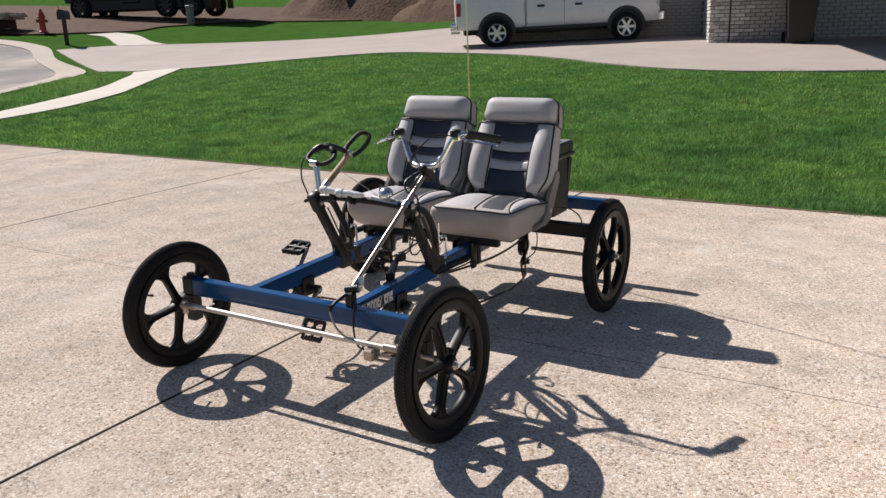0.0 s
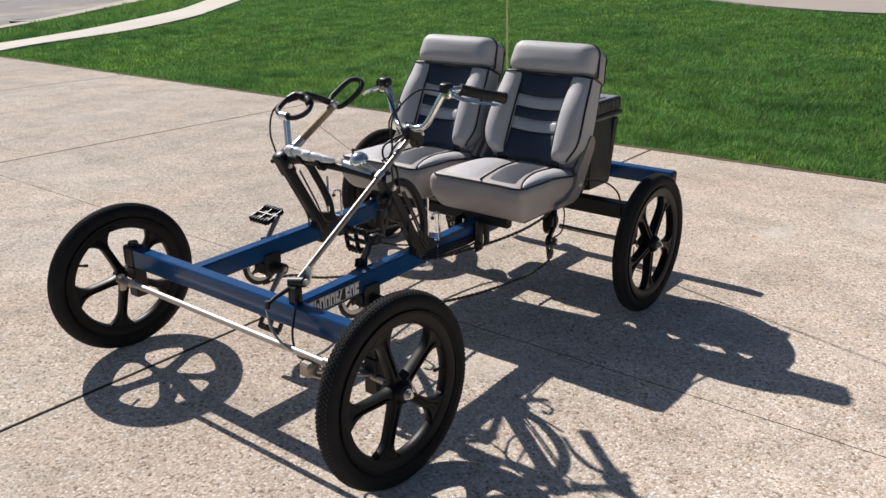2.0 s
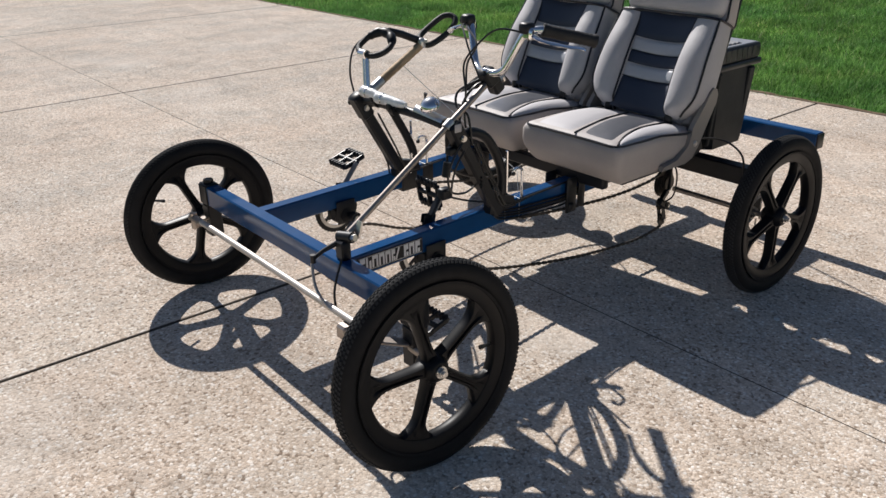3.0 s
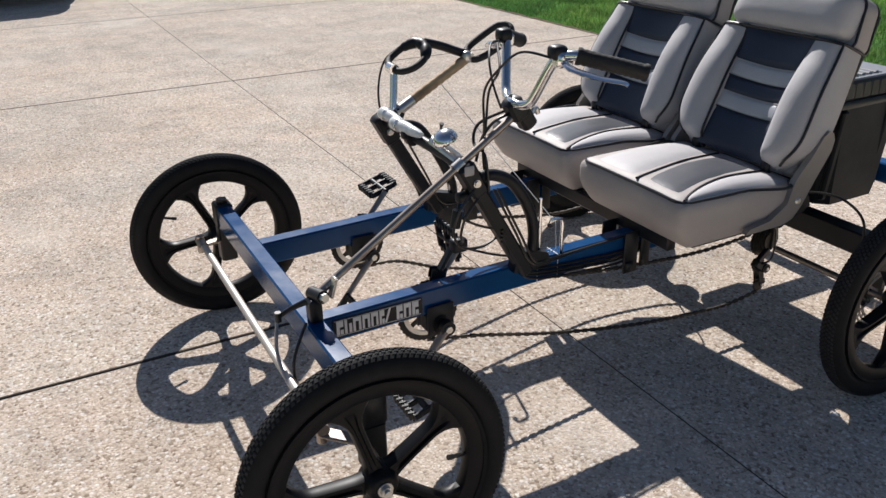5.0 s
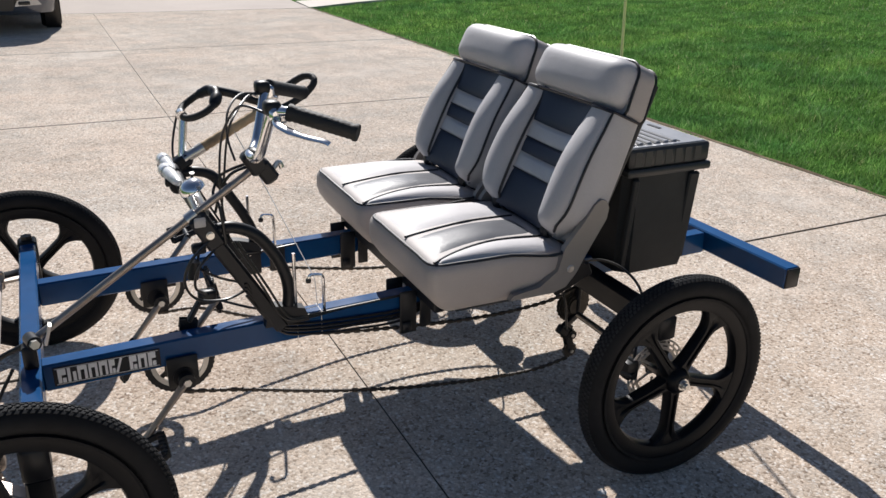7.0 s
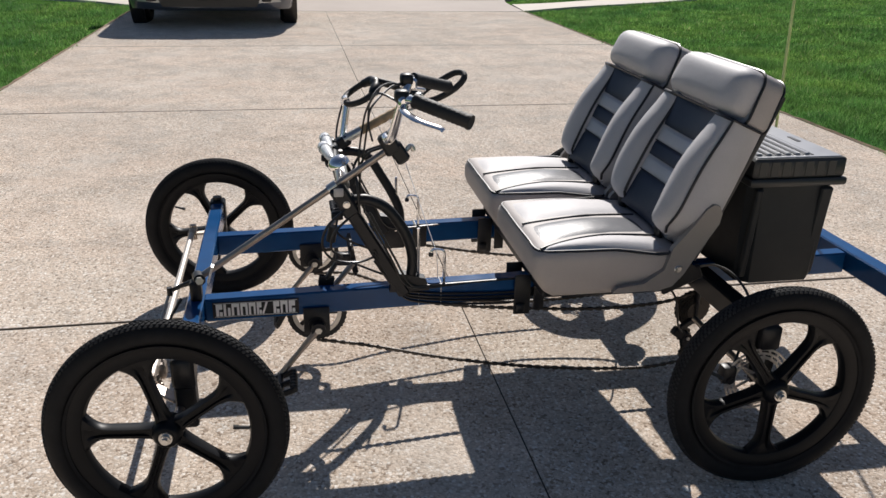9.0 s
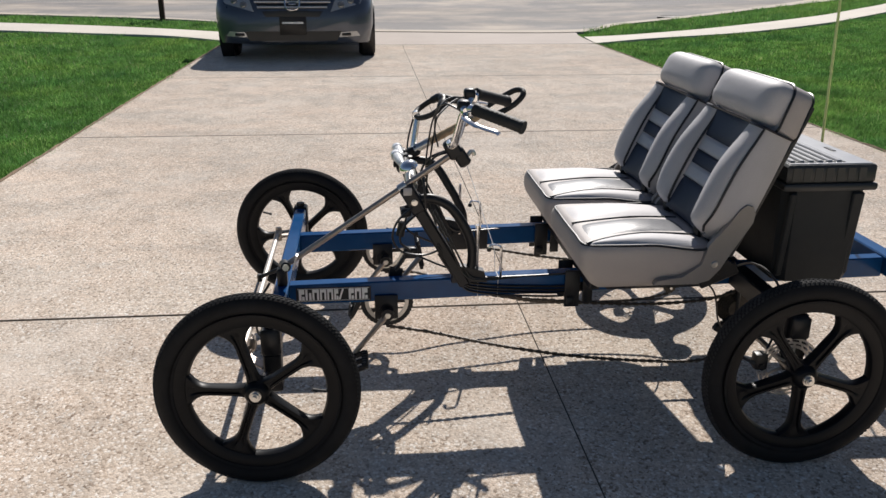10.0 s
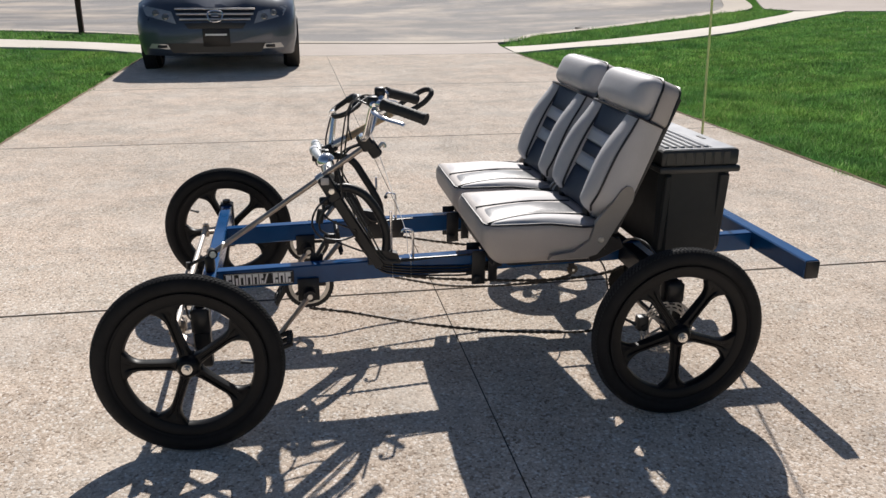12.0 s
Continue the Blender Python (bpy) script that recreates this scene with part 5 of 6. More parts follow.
# ---- columns and steering ----
for x in (-1.45, -1.90):
    b = BM()
    beam(b, (x, 2.702, 0.365), (x, 2.548, 0.63), 0.037, 0.034, (0, 1, 0.3), 0.006)
    col = cpart("column", b, BLACK, label="black leaning column")
    b = BM()
    beam(b, (x, 2.570, 0.592), (x, 2.528, 0.668), 0.044, 0.042, (0, 1, 0.3), 0.006)
    cpart("clamp", b, BLACK, col)
    b = BM()
    if x > -1.6:   # a wide hoop on the driver's column, a straighter strut on the other
        hoop = [(x, 2.565, 0.628), (x, 2.605, 0.629), (x, 2.652, 0.606), (x, 2.688, 0.560), (x, 2.712, 0.510), (x, 2.721, 0.465), (x, 2.718, 0.420), (x, 2.706, 0.380)]
    else:
        hoop = [(x, 2.560, 0.630), (x, 2.600, 0.632), (x, 2.637, 0.622), (x, 2.663, 0.598), (x, 2.692, 0.550), (x, 2.722, 0.497), (x, 2.746, 0.440), (x, 2.750, 0.385)]
    sweep(b, curve(hoop, 6), 0.0138, 12)
    cpart("brace", b, BLACK, col, "black curved brace")
    b = BM()
    plate(b, [(2.66, 0.376), (2.765, 0.376), (2.755, 0.41), (2.70, 0.425), (2.668, 0.43)], 0.03, axes((x, 0, 0), (0, 1, 0), (0, 0, 1), (1, 0, 0)))
    cpart("foot_gusset", b, BLACK, col)
    b = BM()
    lathe(b, [(0.0, 0.005), (0.007, 0.005), (0.007, 0.0), (0.009, 0.0), (0.009, -0.004)], 16, axes((x + 0.024, 2.553, 0.625), (0, 1, 0), (0, 0, 1), (1, 0, 0)))
    cpart("bolt", b, STEEL, col)
    # upright pins with bent tops behind each column
    for dy, top, dx in ((0.031, 0.548, 0.004), (0.102, 0.470, -0.004)):
        b = BM()
        y0 = 2.705 + dy
        sweep(b, [(x + dx - 0.012, y0, 0.365), (x + dx, y0, 0.385), (x + dx, y0, top)], 0.0042, 8)
        if dy > 0.05:
            sweep(b, curve([(x + dx, y0, top), (x + dx, y0 - 0.006, top + 0.010), (x + dx, y0 - 0.030, top + 0.014), (x + dx, y0 - 0.036, top + 0.002)], 5), 0.004, 8)
        pin = cpart("hook_pin", b, CHROME, label="bright bent pin")
        if dy > 0.05:
            b = BM()
            pad(b, (0.012, 0.014, 0.014), 0.006, Matrix.Translation((x + dx, y0 - 0.036, top)), 3)
            cpart("knob", b, CABLE, pin)
    b = BM()
    sweep(b, [(x - 0.0055, 2.74, 0.320), (x - 0.0055, 2.74, 0.384), (x - 0.052, 2.74, 0.384)], 0.0011, 6)
    cpart("zip_tie", b, WHITE)
    b = BM()
    sweep(b, [(x - 0.0055, 2.80, 0.320), (x - 0.0055, 2.80, 0.385), (x - 0.052, 2.80, 0.385)], 0.0011, 6)
    cpart("zip_tie", b, WHITE)
    for k in range(2 if x > -1.6 else 1):  # bundled cables lying along the rail
        b = BM()
        sweep(b, curve([(x + 0.015, 2.60 + 0.01 * k, 0.60), (x + 0.02, 2.66 + 0.01 * k, 0.48), (x + 0.02, 2.70 + 0.012 * k, 0.40), (x + 0.012, 2.76, 0.383 + 0.006 * k), (x - 0.01 + 0.008 * k, 2.88, 0.381 + 0.004 * k), (x - 0.02 + 0.01 * k, 3.10, 0.385), (x, 3.40, 0.38)], 7), 0.0032, 6)
        cpart("cable", b, CABLE)
for y0, y1 in ((2.70, 2.765), (2.79, 2.835)):
    b = BM()
    block(b, (RAIL_R - 0.026, y0, 0.308), (RAIL_R + 0.026, y1, 0.385), 0.004)
    cpart("rail_wrap", b, GRIP, label="black wrap round the rail")
for k in range(4):
    b = BM()
    x = RAIL_L + 0.026 + 0.002 * (k % 2)
    sweep(b, curve([(-1.43, 2.62, 0.50 - 0.01 * k), (x, 2.69, 0.385 - 0.008 * k), (x, 2.75, 0.362 - 0.009 * k), (x, 2.88, 0.352 - 0.010 * k), (x, 3.02, 0.350 - 0.009 * k), (x - 0.02, 3.12, 0.372)], 7), 0.0034, 6)
    cpart("cable", b, CABLE)
b = BM()
sweep(b, curve([(-1.45, 2.545, 0.645), (-1.56, 2.545, 0.655), (-1.68, 2.54, 0.66), (-1.80, 2.545, 0.658), (-1.90, 2.55, 0.65)], 5), 0.0135, 12)
xb = cpart("crossbar", b, BLACK, label="black bar joining the two columns")
for x0, x1, y, z, turn in ((-1.848, -1.752, 2.520, 0.690, 0.25), (-1.765, -1.648, 2.512, 0.686, 0.45)):
    # ribbed clear body with a bright reflector inside and a dark strap round the bar
    d = Vector((x1 - x0, turn * 0.04, -0.006))
    m = Matrix.Translation((x0, y, z)) @ d.to_track_quat("Z", "Y").to_matrix().to_4x4()
    h = d.length
    b = BM()
    lathe(b, [(0.0, 0.0), (0.013, 0.0), (0.0165, 0.004), (0.0175, 0.012), (0.0170, 0.026), (0.0150, 0.028), (0.0158, 0.034), (0.0150, h * 0.55), (0.0125, h * 0.66), (0.0130, h * 0.72), (0.0105, h * 0.9), (0.0070, h), (0.0, h)], 12, m)
    lamp = cpart("clip_lamp", b, CLEAR, label="clear ribbed clip lamp on the crossbar")
    b = BM()
    lathe(b, [(0.0170, 0.0265), (0.0176, 0.0265), (0.0176, 0.0315), (0.0170, 0.0315)], 14, m, True)
    cpart("reflector", b, CHROME, lamp)
    b = BM()
    rod(b, (x0 + h * 0.45, y + 0.018, z - 0.028), (x0 + h * 0.62, y + 0.018, z - 0.028), 0.017, 14)
    block(b, (x0 + h * 0.46, y - 0.008, z - 0.026), (x0 + h * 0.61, y + 0.012, z - 0.008), 0.003)
    cpart("strap", b, BLACK, lamp)
b = BM()
lathe(b, [(0.0, 0.026), (0.012, 0.025), (0.022, 0.019), (0.029, 0.008), (0.0295, 0.0), (0.024, 0.0), (0.0, 0.002)], 28, axes((-1.555, 2.545, 0.69), (1, 0, 0), (0, 0.9, 0.436), (0, -0.436, 0.9)))
bell = cpart("bell", b, CHROME, label="chrome bell")
b = BM()
sweep(b, [(-1.575, 2.54, 0.69), (-1.585, 2.55, 0.712), (-1.582, 2.55, 0.722)], [0.004, 0.003, 0.006], 8)
cpart("striker", b, CABLE, bell)
b = BM()
rod(b, (-1.62, 2.55, 0.667), (-1.50, 2.55, 0.652), 0.017, 16)
cpart("sleeve", b, STEEL)

for pts in ([(-1.428, 2.548, 0.612), (-1.418, 2.505, 0.575), (-1.420, 2.490, 0.525), (-1.430, 2.515, 0.480), (-1.445, 2.575, 0.462), (-1.455, 2.620, 0.470)],
            [(-1.432, 2.560, 0.590), (-1.420, 2.520, 0.555), (-1.428, 2.512, 0.510), (-1.460, 2.535, 0.478), (-1.505, 2.545, 0.452)],
            [(-1.505, 2.550, 0.445), (-1.515, 2.585, 0.425), (-1.500, 2.640, 0.405), (-1.485, 2.700, 0.390)],
            [(-1.470, 2.570, 0.640), (-1.475, 2.540, 0.590), (-1.462, 2.528, 0.545), (-1.448, 2.560, 0.520), (-1.440, 2.610, 0.500)]):
    b = BM()
    sweep(b, curve(pts, 7), 0.0032, 6)
    cpart("cable", b, CABLE)
b = BM()
pad(b, (0.030, 0.040, 0.034), 0.008, Matrix.Translation((-1.500, 2.545, 0.452)), 3)
beam(b, (-1.508, 2.535, 0.450), (-1.512, 2.500, 0.392), 0.010, 0.022, (1, 0, 0), 0.003)
beam(b, (-1.528, 2.520, 0.378), (-1.528, 2.480, 0.386), 0.004, 0.026, (0, 0, 1), 0.001)
beam(b, (-1.514, 2.520, 0.378), (-1.514, 2.480, 0.386), 0.004, 0.026, (0, 0, 1), 0.001)
cpart("front_derailleur", b, BLACK, label="black front derailleur over the chainring")
b = BM()
rod(b, (-1.455, 2.520, 0.560), (-1.455, 2.512, 0.520), 0.012, 14)
pad(b, (0.024, 0.030, 0.022), 0.006, Matrix.Translation((-1.452, 2.530, 0.590)), 3)
cpart("cable_clamp", b, BLACK)

# steering shaft, driver's side
SH0, SH1 = Vector((-1.462, 2.192, 0.442)), Vector((-1.448, 2.672, 0.765))
cpart("steering_shaft", rod(BM(), SH0, SH1, 0.0085, 14), DULL, label="dull steel steering shaft")
b = BM()
rod(b, (-1.482, 2.176, 0.432), (-1.435, 2.186, 0.440), 0.0145, 18)
block(b, (-1.478, 2.158, 0.376), (-1.442, 2.186, 0.43), 0.005)
lj = cpart("shaft_bearing", b, BLACK)
b = BM()
rod(b, (-1.435, 2.184, 0.440), (-1.424, 2.187, 0.442), 0.010, 6)
plate(b, [(-0.010, -0.022), (0.010, -0.022), (0.010, 0.022), (-0.010, 0.022)], 0.006, axes((-1.445, 2.212, 0.452), (1, 0, 0), (0, 0.3, 0.95), (0, -0.95, 0.3)))
cpart("bearing_bolt", b, STEEL, lj)
b = BM()
block(b, (-1.4295, 2.522, 0.646), (-1.4255, 2.546, 0.668), 0.002)
cpart("sticker", b, plain("pale_sticker", (0.42, 0.40, 0.40), 0.5))
b = BM()
sd = (SH1 - SH0).normalized()
rod(b, SH0 + sd * 0.385, SH0 + sd * 0.41, 0.0135, 16)
cpart("collar", b, STEEL)
b = BM()
beam(b, (-1.45, 2.648, 0.795), (-1.45, 2.675, 0.748), 0.040, 0.040, (0, 1, 0.5), 0.006)
beam(b, (-1.45, 2.672, 0.768), (-1.45, 2.700, 0.726), 0.038, 0.036, (0, 1, 0.5), 0.006)
stem = cpart("stem_block", b, BLACK, label="black stem block")
b = BM()
sweep(b, curve([(-1.45, 2.70, 0.748), (-1.45, 2.715, 0.765), (-1.45, 2.722, 0.752)], 5), 0.006, 8)
cpart("stem_lever", b, STEEL, stem)
b = BM()
half = [(-1.45, 2.652, 0.788), (-1.418, 2.653, 0.787), (-1.390, 2.658, 0.797), (-1.372, 2.663, 0.822), (-1.340, 2.674, 0.882), (-1.325, 2.680, 0.900), (-1.298, 2.691, 0.909), (-1.275, 2.718, 0.905), (-1.212, 2.802, 0.881)]


def far_side(x, y, z):
    """The bar is turned a little, so its far half stands further back and lower."""
    d = x + 1.45
    return (-1.45 - 1.18 * d, y + 0.05 * min(1, d / 0.12), z - 0.1 * d)


full = [far_side(*q) for q in half[:0:-1]] + half
sweep(b, curve(full, 5), 0.0105, 12)
hb = cpart("handlebar", b, CHROME, label="chrome high-rise handlebar with black grips")
for s in (1, -1):
    def at(x, y, z):
        return Vector((x, y, z) if s > 0 else far_side(x, y, z))

    b = BM()
    g0, g1 = at(-1.290, 2.699, 0.909), at(-1.206, 2.811, 0.877)
    gd = g1 - g0
    pts, rr = [], []
    for k in range(25):
        pts.append(g0 + gd * k / 24)
        rr.append(0.0155 + (0.0012 if k % 2 else 0) + (0.0015 if k in (0, 1, 23, 24) else 0))
    sweep(b, pts, rr, 14)
    cpart("grip", b, GRIP, hb, "black ribbed grip")
    b = BM()
    c = at(-1.315, 2.684, 0.900)
    block(b, c - Vector((0.016, 0.019, 0.016)), c + Vector((0.016, 0.019, 0.016)), 0.006)
    sweep(b, curve([at(-1.30, 2.678, 0.896), at(-1.27, 2.675, 0.888), at(-1.225, 2.703, 0.877), at(-1.195, 2.738, 0.870), at(-1.188, 2.747, 0.865)], 5), [0.009] * 10 + [0.007] * 11, 8, flat=0.6)
    cpart("brake_lever", b, CHROME, hb, "bright brake lever")
    b = BM()
    pad(b, (0.036, 0.034, 0.030), 0.010, Matrix.Translation(at(-1.322, 2.675, 0.913)), 3)
    cpart("shifter", b, BLACK, hb)
    b = BM()
    e = 0.012 if s > 0 else 0.0
    sweep(b, curve([at(-1.32, 2.663, 0.903), at(-1.37 - e, 2.640 - e, 0.896 + e), at(-1.45 + e, 2.620 - e, 0.862), (-1.478, 2.612 - e, 0.81), (-1.47 + e, 2.600 - e, 0.74), (-1.465, 2.590, 0.67), (-1.46, 2.60, 0.59)], 8), 0.0028, 6)
    cpart("brake_cable", b, CABLE)
b = BM()
sweep(b, curve([(-1.60, 2.740, 0.880), (-1.56, 2.670, 0.896), (-1.50, 2.625, 0.874), (-1.46, 2.612, 0.826), (-1.44, 2.62, 0.78)], 8), 0.0026, 6)
cpart("shift_cable", b, CABLE)
b = BM()
sweep(b, curve([(-1.47, 2.655, 0.765), (-1.50, 2.60, 0.735), (-1.48, 2.575, 0.70), (-1.44, 2.58, 0.68), (-1.43, 2.585, 0.60)], 8), 0.0035, 6)
cpart("cable", b, CABLE)
b = BM()
sweep(b, curve([(-1.45, 2.665, 0.765), (-1.455, 2.615, 0.75), (-1.47, 2.59, 0.71), (-1.47, 2.575, 0.66)], 8), 0.0035, 6)
cpart("cable", b, CABLE)

# passenger's handle: bright post, taped tube and two closed loops
b = BM()
rod(b, (-1.904, 2.576, 0.665), (-1.928, 2.594, 0.775), 0.0105, 14)
rod(b, (-1.946, 2.590, 0.778), (-1.912, 2.588, 0.778), 0.014, 14)
rod(b, (-1.893, 2.573, 0.665), (-1.917, 2.591, 0.770), 0.008, 12)
cpart("handle_post", b, CHROME, label="chrome handle post")
b = BM()
beam(b, (-1.908, 2.566, 0.674), (-1.905, 2.585, 0.645), 0.05, 0.05, (0, 1, 0.5), 0.006)
rod(b, (-1.930, 2.545, 0.640), (-1.950, 2.540, 0.632), 0.008)
cpart("post_clamp", b, BLACK)
b = BM()
t0, t1 = Vector((-1.895, 2.583, 0.671)), Vector((-1.920, 2.802, 0.778))
pts = [t0.lerp(t1, k / 30) for k in range(31)]
sweep(b, pts, [0.0135 + 0.0008 * math.sin(k * 2.1) for k in range(31)], 12)
cpart("taped_tube", b, TAPE, label="brown tape-wrapped handle tube")
b = BM()
sweep(b, [t0 - (t1 - t0) * 0.02, t0 + (t1 - t0) * 0.22], 0.0145, 12)
cpart("tube_sleeve", b, STEEL)
b = BM()
loop1 = [(-1.978, 2.610, 0.796), (-1.960, 2.593, 0.785), (-1.926, 2.588, 0.777), (-1.890, 2.601, 0.776), (-1.874, 2.633, 0.788), (-1.882, 2.664, 0.807), (-1.914, 2.680, 0.826), (-1.952, 2.671, 0.832), (-1.975, 2.644, 0.818)]
sweep(b, curve(loop1, 5, True), 0.0092, 12, True)
cpart("handle_loop", b, GRIP, label="black closed-loop handle")
b = BM()
sweep(b, curve([loop1[5], loop1[6], loop1[7], loop1[8]], 5), [0.011, 0.0135, 0.015, 0.0155, 0.0155, 0.0135, 0.0155, 0.016, 0.0155, 0.0135, 0.0155, 0.015, 0.0145, 0.0125, 0.013, 0.0105], 12)
cpart("loop_pad", b, BLACK, label="black padded wrap")
b = BM()
loop2 = [(-1.933, 2.816, 0.787), (-1.956, 2.834, 0.802), (-1.954, 2.882, 0.832), (-1.946, 2.921, 0.854), (-1.926, 2.942, 0.856), (-1.905, 2.940, 0.842), (-1.902, 2.912, 0.814), (-1.910, 2.866, 0.786), (-1.918, 2.831, 0.776)]
sweep(b, curve(loop2, 5, True), 0.0095, 12, True)
cpart("handle_loop", b, GRIP, label="black closed-loop handle")
b = BM()
sweep(b, curve([(-1.923, 2.684, 0.836), (-1.925, 2.731, 0.822), (-1.928, 2.781, 0.802), (-1.932, 2.821, 0.788)], 6), 0.0115, 12)
cpart("handle_bar", b, BLACK)
b = BM()
pad(b, (0.034, 0.026, 0.034), 0.009, Matrix.Translation((-1.923, 2.806, 0.785)), 3)
rod(b, (-1.940, 2.816, 0.790), (-1.904, 2.816, 0.792), 0.0055)
cpart("handle_clamp", b, STEEL)
b = BM()
sweep(b, curve([(-1.963, 2.656, 0.835), (-1.993, 2.601, 0.790), (-1.988, 2.574, 0.723), (-1.950, 2.560, 0.660), (-1.920, 2.570, 0.580), (-1.91, 2.64, 0.44), (-1.92, 2.66, 0.38)], 8), 0.0032, 6)
cpart("brake_cable", b, CABLE)

b = BM()
sweep(b, [(-1.910, 2.714, 0.735), (-1.70, 2.750, 0.612), (-1.453, 2.786, 0.474), (-1.452, 2.79, 0.402), (-1.452, 2.735, 0.396)], 0.0011, 6)
cpart("cord", b, WHITE, label="thin pale cord tied from the handle tube to a hook")

# ---- brand strip on the rail, drawn as plain bars ----
b = BM()
block(b, (-1.4562, 2.208, 0.322), (-1.4545, 2.425, 0.366), 0.0004)
strip = cpart("rail_label", b, BLACK, label="black strip with white lettering bars", smooth=False)
b = BM()
for z in (0.3255, 0.3625):
    block(b, (-1.4548, 2.212, z - 0.0006), (-1.4541, 2.421, z + 0.0006), 0.0001)
y = 2.216
for w, gap, kind in ((0.016, 0.003, 0), (0.017, 0.003, 1), (0.019, 0.003, 2), (0.018, 0.003, 2), (0.017, 0.003, 2), (0.012, 0.003, 0), (0.011, 0.016, 3), (0.015, 0.003, 0), (0.018, 0.003, 2), (0.016, 0.003, 0)):
    if kind == 2:      # hollow block
        block(b, (-1.4548, y, 0.3275), (-1.4541, y + w * 0.3, 0.3610), 0.0001)
        block(b, (-1.4548, y + w * 0.7, 0.3275), (-1.4541, y + w, 0.3610), 0.0001)
        block(b, (-1.4548, y + w * 0.3, 0.351), (-1.4541, y + w * 0.7, 0.3610), 0.0001)
    elif kind == 1:    # two uprights
        block(b, (-1.4548, y, 0.3275), (-1.4541, y + w * 0.36, 0.3610), 0.0001)
        block(b, (-1.4548, y + w * 0.62, 0.3275), (-1.4541, y + w, 0.350), 0.0001)
    elif kind == 0:    # block with a notch
        block(b, (-1.4548, y, 0.3275), (-1.4541, y + w * 0.45, 0.3610), 0.0001)
        block(b, (-1.4548, y + w * 0.45, 0.346), (-1.4541, y + w, 0.3610), 0.0001)
        block(b, (-1.4548, y + w * 0.55, 0.3275), (-1.4541, y + w, 0.339), 0.0001)
    else:
        beam(b, (-1.4545, y, 0.3275), (-1.4545, y + w, 0.3610), 0.005, 0.0007, (1, 0, 0), 0.0001)
    y += w + gap
cpart("lettering_bar", b, WHITE, strip, smooth=False)


# ---- seats ----
def build_seat():
    """One bucket seat. Its own axes are the place's, with x from the seat's middle."""
    base = BM()
    block(base, (-0.160, 3.075, 0.400), (0.160, 3.36, 0.425), 0.008)
    seat = part("seat", base, BLACK, car, "light grey vinyl bucket seat with slate stripes and black piping")

    def crown(p):
        f = max(0.0, 1 - (p.x / 0.2) ** 2)
        if p.z > 0:
            p = Vector((p.x, p.y, p.z + 0.010 * f * (1 - (p.y / 0.24) ** 2) - 0.012 * max(0, p.y / 0.2)))
        else:
            d = min(1, -p.z / 0.06)
            p = Vector((p.x * (1 - 0.08 * d), p.y + (0.040 * d if p.y < 0 else -0.010 * d), p.z))
        return p

    cm = Matrix.Translation((0, 3.182, 0.480))
    cush = part("cushion", pad(BM(), (0.405, 0.384, 0.136), 0.028, cm, 12, crown), VINYL_SHADED, seat)

    def on_cushion(x, y, lift=0.0):
        f = max(0.0, 1 - (x / 0.2) ** 2)
        yy = y - 3.182
        return Vector((x, y, 0.487 + 0.059 + 0.010 * f * (1 - (yy / 0.24) ** 2) - 0.012 * max(0, yy / 0.2) + lift))

    def quilt(name, outline, mat, rise, surf, parent, n=14, m=6):
        """A padded panel between two edges, domed a little."""
        b = BM()
        rows = []
        for i in range(n + 1):
            u = i / n
            lo, hi = outline(u)
            row = []
            for j in range(m + 1):
                v = j / m
                x, y = lo[0] + (hi[0] - lo[0]) * v, lo[1] + (hi[1] - lo[1]) * v
                dome = (max(0, 4 * v * (1 - v)) ** 0.45) * (max(0, 4 * u * (1 - u)) ** 0.3)
                row.append(b.verts.new(surf(x, y, -0.004 + (rise + 0.004) * dome)))
            rows.append(row)
        grid_faces(b, rows, False, False)
        return part(name, b, mat, parent, sharp=70)

    # the middle panel lies off the middle and swings out to one front corner
    def inner_far(u):
        return 0.018 - 0.055 * u

    def inner_near(u):
        return 0.118 + 0.066 * (1 - u) ** 3.2

    y0, y1 = 3.006, 3.335
    quilt("centre_panel", lambda u: ((inner_far(u), y0 + (y1 - y0) * u), (inner_near(u), y0 + (y1 - y0) * u)), VINYL_MID, 0.007, on_cushion, cush)
    quilt("side_panel", lambda u: ((inner_far(u), y0 + (y1 - y0) * u), (-0.186 + 0.014 * (1 - u) ** 3, y0 + (y1 - y0) * u)), VINYL_LIT, 0.011, on_cushion, cush)
    quilt("side_panel", lambda u: ((inner_near(u), y0 + (y1 - y0) * u), (0.190 - 0.004 * (1 - u) ** 3, y0 + (y1 - y0) * u)), VINYL_LIT, 0.009, on_cushion, cush)
    for inner in (inner_far, inner_near):
        b = BM()
        sweep(b, [on_cushion(inner(k / 16), y0 + (y1 - y0) * k / 16, 0.003) for k in range(17)], 0.0031, 6)
        part("piping", b, PIPING, cush)
    b = BM()
    ring = [(-0.178, 3.004), (-0.10, 2.997), (0.0, 2.995), (0.10, 2.997), (0.178, 3.004), (0.191, 3.07), (0.194, 3.20), (0.19, 3.345)]
    ring = ring + [(-0.19, 3.345), (-0.194, 3.20), (-0.191, 3.07)]
    sweep(b, [on_cushion(x, y, -0.004) for x, y, _ in curve([(x, y, 0) for x, y in ring], 5, True)], 0.0040, 6, True)
    part("piping", b, PIPING, cush)

    # backrest in its own leaning axes: across, up, out of the back
    lean = math.atan2(0.40, 0.916)
    up, out = (0, math.sin(lean), math.cos(lean)), (0, -math.cos(lean), math.sin(lean))
    bm_ = axes((0, 3.322, 0.545), (1, 0, 0), up, out)

